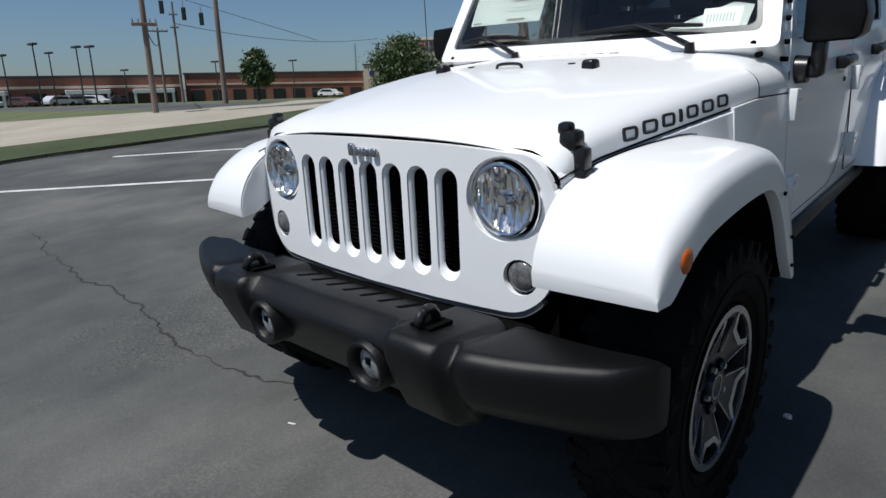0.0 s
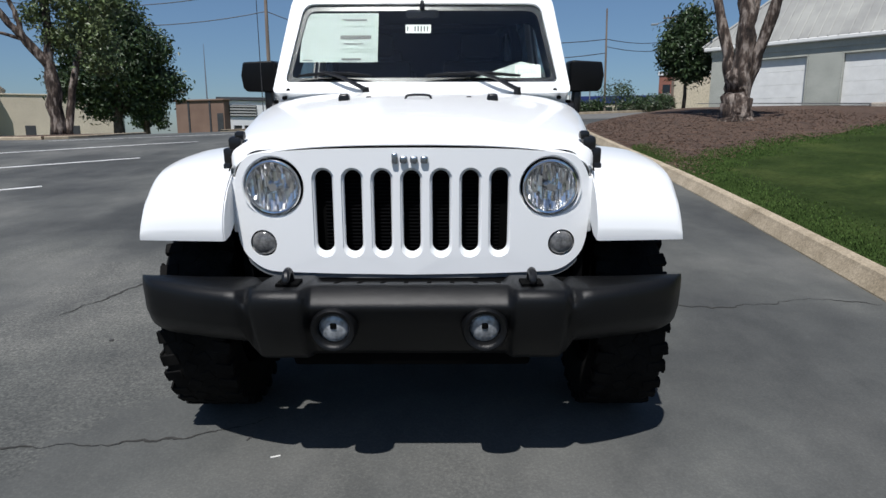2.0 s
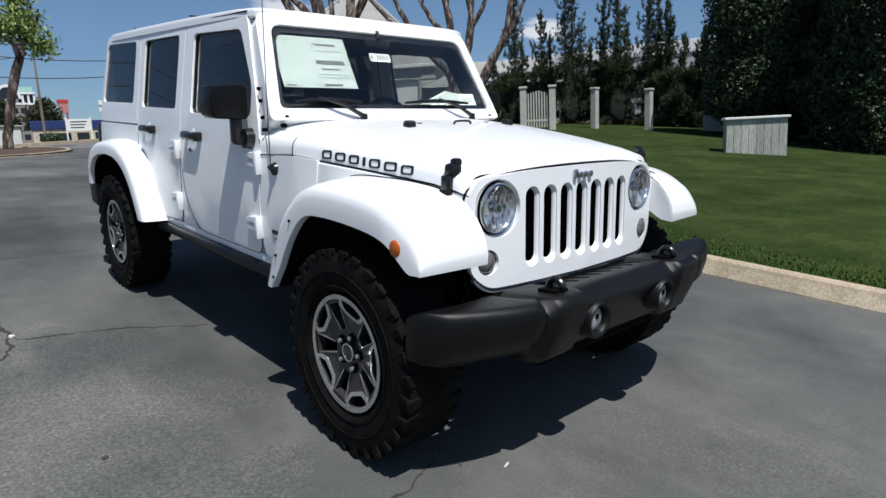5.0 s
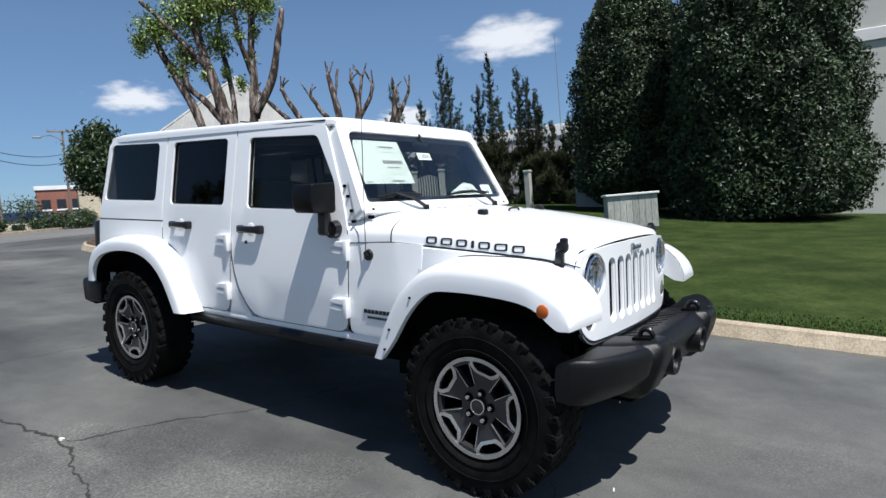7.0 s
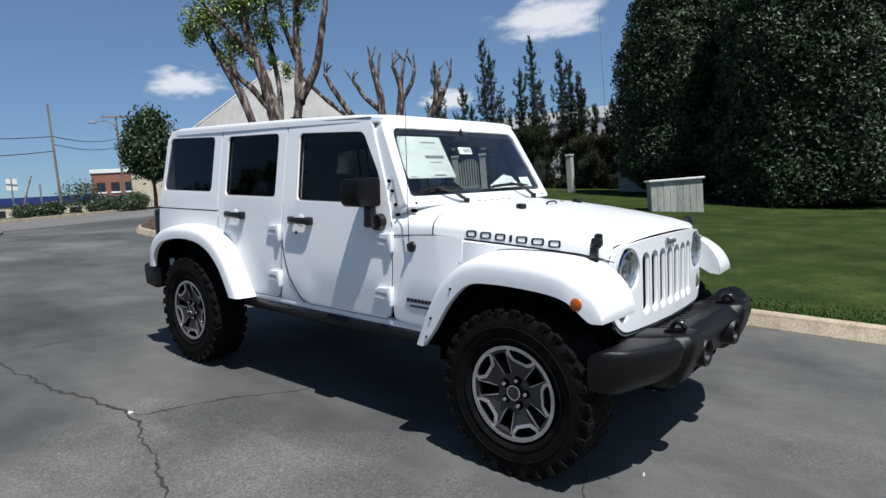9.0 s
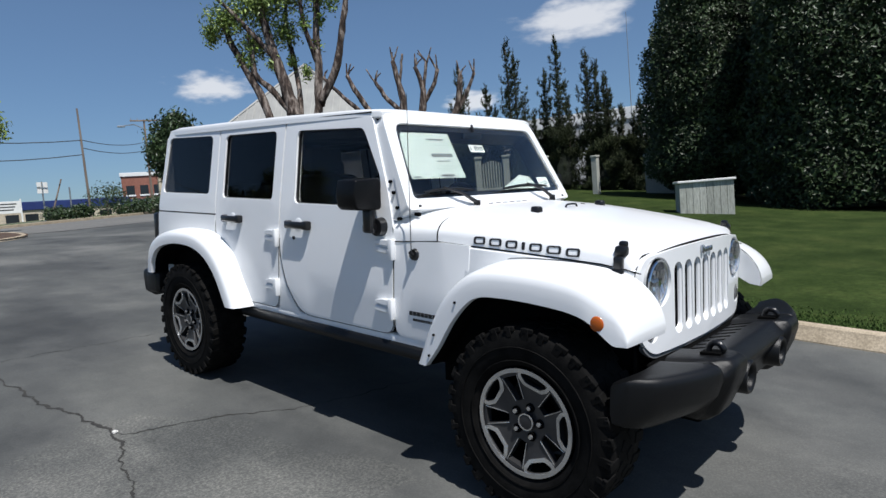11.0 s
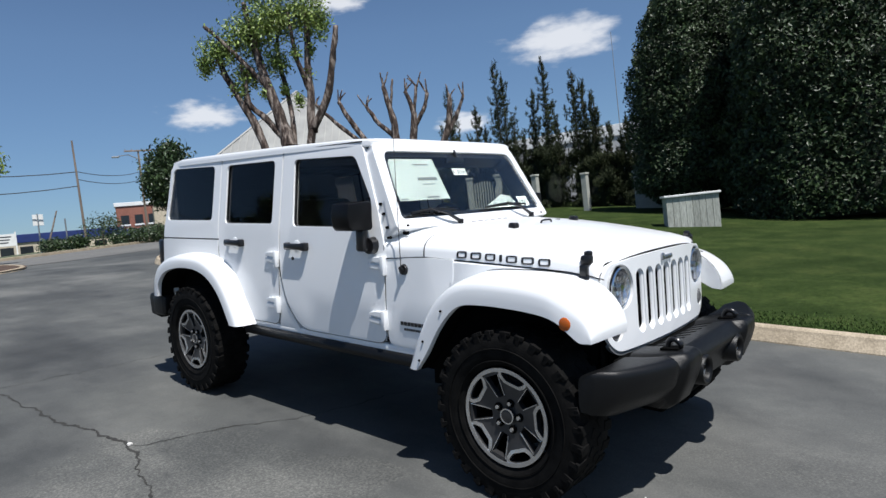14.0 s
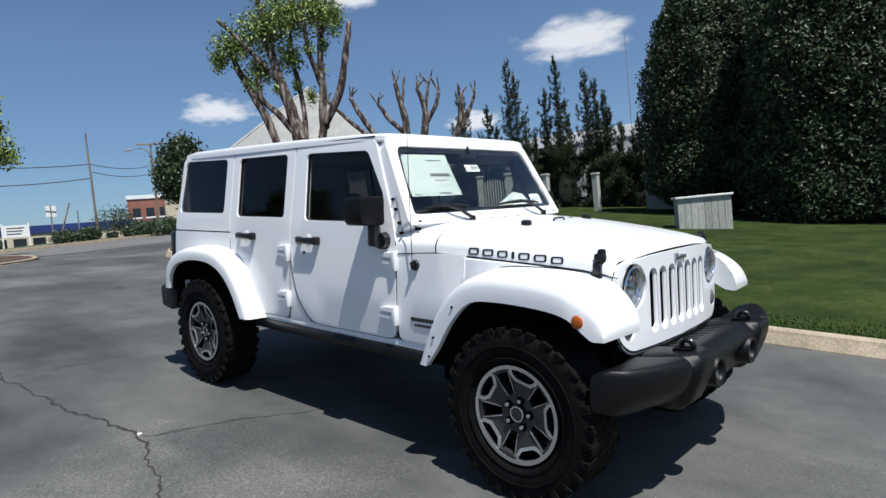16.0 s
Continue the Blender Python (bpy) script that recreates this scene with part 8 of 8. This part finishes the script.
for k in range(9):
    part("brace", rod((-0.22, -0.18, 1.0 + k * 1.15), (0.22, -0.18, 1.9 + k * 1.15), 0.035, 0.035, 5), GALV, mast)

br, w = facade("brown_block", 108.9, 112.7, 62, 66, 1.0, 4.05, BROWNWALL, "brown ribbed block by the street", 10, BROWNWALL, 0.15)
for u in (0.28, 0.72):
    panel(br, "pilaster", u * w - 0.1, u * w + 0.1, -0.2, 4.05, DARKTRIM, 0.08)
panel(br, "door", 0.86 * w, 0.86 * w + 0.7, 0.4, 2.9, DARKTRIM, 0.05)
wb, w = facade("white_workshop", 103.6, 108.8, 64, 62.5, 1.1, 4.1, WHITEWALL, "white painted workshop with a dark louvre", 12, DARKTRIM, 0.12)
lou = panel(wb, "louvre", 0.35, 2.9, 2.6, 3.7, DARKTRIM, 0.05)
for k in range(4):
    part("louvre_slat", box(0.4, 2.85, -0.14, -0.05, 2.68 + k * 0.27, 2.82 + k * 0.27, 0.01, 1), GREYWALL, lou)
for k in range(9):
    panel(wb, "quoin_block", -0.02, 0.22, 1.0 + k * 0.34, 1.2 + k * 0.34, WHITETRIM, 0.1)
for u in (0.8, 1.75, 3.2):
    g = empty("waste_bin", wb.matrix_world @ Matrix.Translation((u, -1.2, 0.95)), "dark green wheeled waste bin by the workshop", "bin", "waste bins")
    part("body", box(-0.3, 0.3, -0.3, 0.3, -0.4, 0.75, 0.03, 1), DARKTRIM, g)
    part("lid", box(-0.33, 0.33, -0.34, 0.33, 0.753, 0.83, 0.02, 1), DARKTRIM, g)
facade("grey_works", 93.0, 104.8, 80, 78, 1.6, 5.6, GREYWALL, "long grey metal works with a dark eave line", 18, DARKTRIM, 0.18)
gb2, w = facade("grey_works_annex", 92.5, 98.4, 70, 69, 1.7, 4.6, GREYWALL, "lower grey metal annex", 8, DARKTRIM, 0.15)
for u in (0.5, 0.62, 0.74):
    panel(gb2, "meter_box", u * w * 0.55, u * w * 0.55 + 0.35, 2.6, 3.4, GALV, 0.2)
facade("roof_plant", 104.5, 109.5, 74, 74, 4.0, 5.0, DARKTRIM, "dark rooftop plant behind the workshop", 4, None)
sd = empty("garden_shed", pose(*at(103.0, 58.5), 0, 0, 13), "small white garden shed with a crossed door", "shed")
part("wall", box(-1.05, 1.05, -0.9, 0.9, -0.4, 1.75, 0.02, 1), WHITETRIM, sd)
part("roof", prism([(-1.2, 1.72), (-0.75, 2.1), (0, 2.3), (0.75, 2.1), (1.2, 1.72)], "y", -1.0, 1.0), GREYWALL, sd)
dr = part("door", box(-0.15, 0.75, -0.95, -0.89, -0.1, 1.6), WHITETRIM, sd)
part("door_brace", join(box(-0.15, -0.08, -0.98, -0.94, -0.1, 1.6), box(0.68, 0.75, -0.98, -0.94, -0.1, 1.6), box(-0.15, 0.75, -0.98, -0.94, 1.52, 1.6), box(-0.15, 0.75, -0.98, -0.94, 0.7, 0.78), tubes_bm([((Vector((-0.12, -0.96, -0.1)), Vector((0.72, -0.96, 0.7))), (0.03, 0.03)), ((Vector((0.72, -0.96, 0.75)), Vector((-0.12, -0.96, 1.55))), (0.03, 0.03))], 4)), DARKTRIM, dr)
dumpster = empty("dumpster", pose(*at(94.9, 60), 0, 0, 5), "dark green dumpster by the grey works", "dumpster")
part("body", prism([(-1.0, 0), (1.0, 0), (1.2, 1.1), (-1.2, 1.1)], "y", -0.7, 0.7), DARKTRIM, dumpster)
part("lid", box(-1.22, 1.22, -0.75, 0.75, 1.103, 1.2, 0.02, 1), DARKTRIM, dumpster)

# north: blue-fronted shops, brick block, tall building, signs
bs, w = facade("blue_fronted_shops", 69.0, 82.5, 80, 80, 2.6, 4.5, BEIGE, "low shop row with a blue roof fascia", 10, BLUE, 0.9)
for k in range(9):
    panel(bs, "shop_window", 0.6 + k * w / 9, 0.6 + (k + 0.68) * w / 9, 2.6, 4.1, DARKGLASS, 0.05)
bk, w = facade("brick_block", 65.2, 69.3, 92, 92, 2.6, 8.6, REDBRICK, "two-storey red brick block with pale trim", 12, WHITETRIM, 0.5)
for k in range(4):
    panel(bk, "window", 0.5 + k * w / 4, 0.5 + (k + 0.6) * w / 4, 6.2, 7.4, DARKGLASS, 0.05)
    panel(bk, "window_sill", 0.4 + k * w / 4, 0.6 + (k + 0.6) * w / 4, 5.98, 6.19, WHITETRIM, 0.1)
part("awning", prism([(-2.4, 4.6), (0, 5.6), (0, 4.6)], "x", 0, w), BLUE, bk, "blue awning")
facade("cream_wall", 62.6, 66.5, 52.2, 52, 2.4, 5.3, BEIGE, "cream blank wall of a low building", 3, None)
tb, w = facade("tall_office", 80.9, 84.4, 262, 262, 0, 20.6, GREYSTONE, "distant grey-brown tall office with white columns and a green vaulted roof", 12, WHITETRIM, 0.7)
for j in range(6):
    for k in range(6):
        panel(tb, "window", 0.8 + k * w / 6.2, 2.6 + k * w / 6.2, 2.8 + j * 3.0, 4.6 + j * 3.0, DARKGLASS, 0.1)
part("attic", box(0.8, w - 0.8, 1.2, 11, 21.303, 24.2, 0.05, 1), DARKGLASS, tb, "dark glazed top storey")
for k in range(10):
    u = 0.5 + k * (w - 1.0) / 9
    part("column", box(u - 0.32, u + 0.32, 0.3, 1.0, 21.303, 24.2, 0.04, 1), WHITETRIM, tb, "white column")
part("cornice", box(0, w, 0, 11.5, 24.203, 24.8, 0.05, 1), WHITETRIM, tb)
part("roof_end", prism([(0.6, 24.803), (5.5, 27.2), (11, 24.803)], "x", 0.6, w - 0.6), GREENROOF, tb, "green pitched roof")
arch = [(w * 0.5 + w * 0.24 * math.cos(math.pi * k / 16), 22.6 + w * 0.24 * math.sin(math.pi * k / 16) * 1.25) for k in range(17)]
part("arch", prism(arch, "y", -0.35, 5.0), WHITETRIM, tb, "white arched gable")
part("arch_window", prism([(w * 0.5 + (x - w * 0.5) * 0.78, 22.6 + (z - 22.6) * 0.8) for x, z in arch], "y", -0.5, -0.36), DARKGLASS, tb)
wbd, w = facade("white_trailer", 83.8, 87.4, 58, 58, 2.0, 3.85, PALEPANEL, "plain white office trailer by the street", 3, GREYWALL, 0.1)
panel(wbd, "window", 0.9, 1.7, 2.6, 3.3, GREYWALL, 0.04)


def post_sign(az, d, wide, high, label):
    p = at(az, d)
    s = empty("post_sign", pose(p.x, p.y, p.z, 0, 0, az - 90), label, "sign")
    for u in (-wide / 2, wide / 2):
        part("post", box(u - 0.07, u + 0.07, -0.07, 0.07, -0.3, high, 0.01, 1), WHITETRIM, s)
    board = part("board", box(-wide / 2 + 0.073, wide / 2 - 0.073, -0.04, 0.04, high * 0.42, high * 0.92, 0.01, 1), WHITETRIM, s)
    for k in range(3):
        part("text_bar", box(-wide * 0.34, wide * (0.34 - 0.06 * k), -0.05, -0.041, high * (0.78 - 0.12 * k), high * (0.83 - 0.12 * k)), DARKTRIM, board)
    return s


post_sign(77.1, 78, 2.3, 2.5, "white two-post notice board by the street")
rs = empty("roadside_sign", Matrix.Translation(at(79.4, 250, Vector((0.82, -2.17, 0)))), "tall faded red roadside sign on two poles", "sign")
for u in (-0.9, 0.9):
    part("pole", rod((u, 0, -1), (u, 0, 17.2), 0.28, 0.28, 8), REDSIGN, rs)
part("panel", box(-1.4, 1.4, -0.5, 0.5, 13.2, 16.6, 0.08, 1), PINKSIGN, rs, "faded pink-red sign panel")
part("crossbar", box(-1.1, 1.1, -0.3, 0.3, 10.4, 11.2, 0.05, 1), REDSIGN, rs)
part("cap", box(-1.6, 1.6, -0.6, 0.6, 16.603, 17.8, 0.06, 1), REDSIGN, rs, "red cap")
for az, d, h in ((74.7, 47, 2.5), (72.9, 46, 2.0)):
    sp = empty("street_sign", Matrix.Translation(at(az, d)), "small white street sign on a post", "sign", "street signs")
    part("post", rod((0, 0, -0.2), (0, 0, h), 0.045, 0.045, 8), GALV, sp)
    if h > 2.2:
        for u in (-0.17, 0.17):
            part("plate", box(u - 0.13, u + 0.13, -0.075, -0.046, h - 0.75, h - 0.05, 0.005, 1), WHITETRIM, sp)
lp = empty("leaning_post", Matrix.Translation(at(73.85, 47)), "thin leaning timber post", "post")
part("shaft", rod((-0.5, 0, -0.2), (0.4, 0, 2.6), 0.055, 0.045, 8), WOODPOLE, lp)


# ---- poles and wires ----
START = Vector((1.37, -1.65, 0.0))


def utility_pole(az, d, h, r, arms, label, lamp=False, lean=(0, 0), eye=None):
    p = at(az, d, eye)
    u = empty("utility_pole", pose(p.x, p.y, p.z, 0, 0, az - 90), label, "utility pole", "utility poles")
    part("shaft", rod((0, 0, -0.5), (lean[0], lean[1], h), r, r * 0.62, 10), WOODPOLE, u)
    for z, wide in arms:
        arm = part("crossarm", box(-wide, wide, -0.16, -0.05, h - z - 0.06, h - z + 0.06, 0.01, 1), WOODPOLE, u)
        for t in (-0.9, -0.45, 0.45, 0.9):
            part("insulator", rod((wide * t, -0.1, h - z + 0.06), (wide * t, -0.1, h - z + 0.2), 0.04, 0.03, 6), GALV, arm)
    if lamp:
        lam = part("lamp_arm", tubes_bm([((Vector((0, 0, h * 0.9)), Vector((-0.8, 0, h * 0.95)), Vector((-1.6, 0, h * 0.94))), (0.04, 0.04, 0.04))], 6), GALV, u)
        part("lamp_head", box(-2.1, -1.5, -0.12, 0.12, h * 0.93 - 0.06, h * 0.93 + 0.07, 0.03, 1), GALV, lam)
    return Vector((p.x, p.y, p.z + h))


tops = {}
tops["a"] = utility_pole(156.5, 27.5, 10.5, 0.125, ((7.2, 0.45),), "dark timber utility pole across the street", eye=START)
tops["b"] = utility_pole(151.0, 33, 11.0, 0.14, (), "tall timber utility pole across the street", eye=START)
tops["c"] = utility_pole(155.6, 60, 6.2, 0.13, ((0.3, 0.8),), "timber utility pole with a crossarm", eye=START)
tops["d"] = utility_pole(154.3, 70, 9.6, 0.15, ((1.2, 0.4), (2.4, 0.4)), "slender timber utility pole with short crossarms", eye=START)
tops["e"] = utility_pole(126.7, 50, 9.4, 0.13, ((0.5, 0.75),), "dark utility pole with a crossarm by the store")
tops["f"] = utility_pole(105.0, 48, 11.5, 0.17, (), "tall weathered utility pole by the street")
tops["g"] = utility_pole(99.1, 63, 8.4, 0.14, ((0.6, 0.4),), "utility pole beside the grey works")
tops["h"] = utility_pole(71.6, 46, 6.9, 0.085, (), "weathered utility pole beyond the upper street", lean=(-0.12, 0))
tops["i"] = utility_pole(67.1, 60, 8.0, 0.12, ((0.1, 1.1),), "utility pole with a crossarm and street lamp", True)
tops["j"] = utility_pole(137.0, 100, 8.0, 0.14, ((0.3, 0.9),), "utility pole behind the leafy tree")
tops["k"] = utility_pole(79.2, 60, 6.5, 0.12, (), "slender utility pole by the shops")
for az, d, h in ((164.3, 92, 7.2), (163.35, 104, 7.0), (161.5, 92, 6.9), (160.6, 90, 6.8), (166.3, 100, 6.4), (158.4, 112, 5.0), (151.5, 110, 6.0), (145.2, 118, 6.4)):
    p = at(az, d, START)
    f = empty("flood_light", Matrix.Translation(p), "dark car-park floodlight on a slim pole", "street lamp", "floodlights")
    part("pole", rod((0, 0, -0.5), (0, 0, h), 0.11, 0.08, 8), DARKTRIM, f)
    for u in (-0.55, 0.55):
        part("lamp_head", box(u - 0.4, u + 0.4, -0.3, 0.3, h, h + 0.25, 0.04, 1), DARKTRIM, f)
mast = empty("radio_mast", Matrix.Translation(at(110.2, 300)), "far thin lattice radio mast", "mast")
part("shaft", rod((0, 0, 0), (0, 0, 40), 0.5, 0.12, 6), GALV, mast)
mast2 = empty("radio_mast", Matrix.Translation(at(25.2, 60)), "thin antenna mast behind the junipers", "mast")
part("shaft", rod((0, 0, 0), (0, 0, 15.6), 0.06, 0.03, 6), GALV, mast2)


def wire(p, q, sag, name="overhead_wire", r=0.017):
    p, q = Vector(p), Vector(q)
    pts = []
    for i in range(15):
        t = i / 14
        c = p.lerp(q, t)
        c.z -= sag * 4 * t * (1 - t)
        pts.append(c)
    ob = mesh_object(name, tubes_bm([(pts, [r] * 15)], 5), DARKTRIM)
    tagged(ob, "thin black overhead cable between poles", "cable", "overhead wires")


D = Vector((0, 0, 1))
wire(tops["f"] - D * 1.2, tops["e"] - D * 0.4, 1.0, r=0.03)
wire(tops["f"] - D * 2.9, tops["e"] - D * 1.2, 1.0, r=0.03)
wire(tops["f"] - D * 1.2, tops["h"] - D * 2.0, 1.6, r=0.03)
wire(tops["f"] - D * 2.9, tops["h"] - D * 2.9, 1.6, r=0.03)
FAR = HERE + Vector((math.cos(radians(147)), math.sin(radians(147)), 0)) * 60
wire(tops["e"] - D * 0.4, FAR + D * 11.9, 0.6, r=0.03)
wire(tops["e"] - D * 1.2, FAR + D * 10.6, 0.6, r=0.03)
wire(tops["h"] - D * 2.0, tops["i"] - D * 1.9, 0.3, r=0.025)
wire(tops["h"] - D * 2.5, tops["i"] - D * 2.6, 0.3, r=0.025)
wire(tops["g"] - D * 0.6, tops["k"] + D * 0.4, 1.0, r=0.025)
wire(tops["a"] - D * 7.2, tops["c"] - D * 1.0, 0.6, r=0.025)
wire(tops["j"] + D * 0.5, tops["d"] - D * 2.0, 1.0, r=0.03)

def on_span(az):
    p = START + Vector((math.cos(radians(az)), math.sin(radians(az)), 0)) * 56
    p.z = 8.2 + (az - 154.7) * 0.28
    return p


wire(on_span(164), on_span(143), 0.0, r=0.02)
SIGNALBODY = speckled("dark_green_signal_housing", ((0.3, (0.03, 0.045, 0.045)), (0.7, (0.05, 0.07, 0.07))), 4, 0.5)
for az in (155.1, 153.5, 152.2):
    p = on_span(az)
    sg = empty("traffic_signal", pose(p.x, p.y, p.z, 0, 0, az - 90), "dark traffic signal hanging from a span wire", "traffic light", "traffic signals")
    part("hanger", rod((0, 0, 0.0), (0, 0, -0.5), 0.03, 0.03, 8), GALV, sg)
    body_s = part("housing", box(-0.17, 0.17, -0.12, 0.12, -1.45, -0.5, 0.03, 2), SIGNALBODY, sg)
    for k in range(3):
        part("visor", rod((0, -0.26, -0.67 - 0.3 * k), (0, -0.12, -0.67 - 0.3 * k), 0.12, 0.12, 12), DARKTRIM, body_s)

# ---- far parked cars ----
FARPAINTS = [speckled("far_paint", ((0.3, c), (0.7, tuple(min(1, v * 1.15) for v in c))), 2, 0.3, metal=0.2) for c in ((0.55, 0.56, 0.58), (0.35, 0.36, 0.38), (0.05, 0.05, 0.06), (0.70, 0.70, 0.70), (0.10, 0.05, 0.05))]
RUBBERFAR = speckled("far_rubber", ((0.3, (0.02, 0.02, 0.02)), (0.7, (0.035, 0.035, 0.035))), 10, 0.9)


def far_car(az, d, turn, paint_, label):
    p = at(az, d * 1.4)
    c = empty("parked_car", pose(p.x, p.y, p.z, 0, 0, turn), label, "car", "parked cars")
    side = [(-2.2, 0.35), (2.2, 0.35), (2.25, 0.75), (1.3, 0.95), (0.7, 1.45), (-1.3, 1.5), (-2.1, 1.0), (-2.25, 0.7)]
    part("body", rim(prism(side, "y", -0.87, 0.87), 0.06, 2), paint_, c)
    part("side_glass", prism([(1.05, 1.0), (0.62, 1.37), (-1.2, 1.42), (-1.75, 1.02)], "y", -0.89, 0.89), DARKGLASS, c)
    for x in (-1.4, 1.4):
        for y in (-0.8, 0.8):
            part("wheel", rod((x, y - 0.1, 0.33), (x, y + 0.1, 0.33), 0.33, 0.33, 14), RUBBERFAR, c)


for az, d, turn, k, lab in ((167.6, 66, 60, 3, "white car parked across the street"), (165.0, 78, 20, 4, "dark red car parked by the shops"), (162.6, 76, 110, 0, "silver car parked by the shops"), (161.6, 78, 110, 1, "grey car parked by the shops"), (160.2, 80, 30, 3, "white car parked by the shops"), (158.6, 86, 110, 2, "black car parked by the shops"), (154.9, 90, 110, 0, "silver car parked by the shops"), (141.5, 84, 20, 3, "white car parked at the end of the shops")):
    far_car(az, d, turn, FARPAINTS[k], lab)
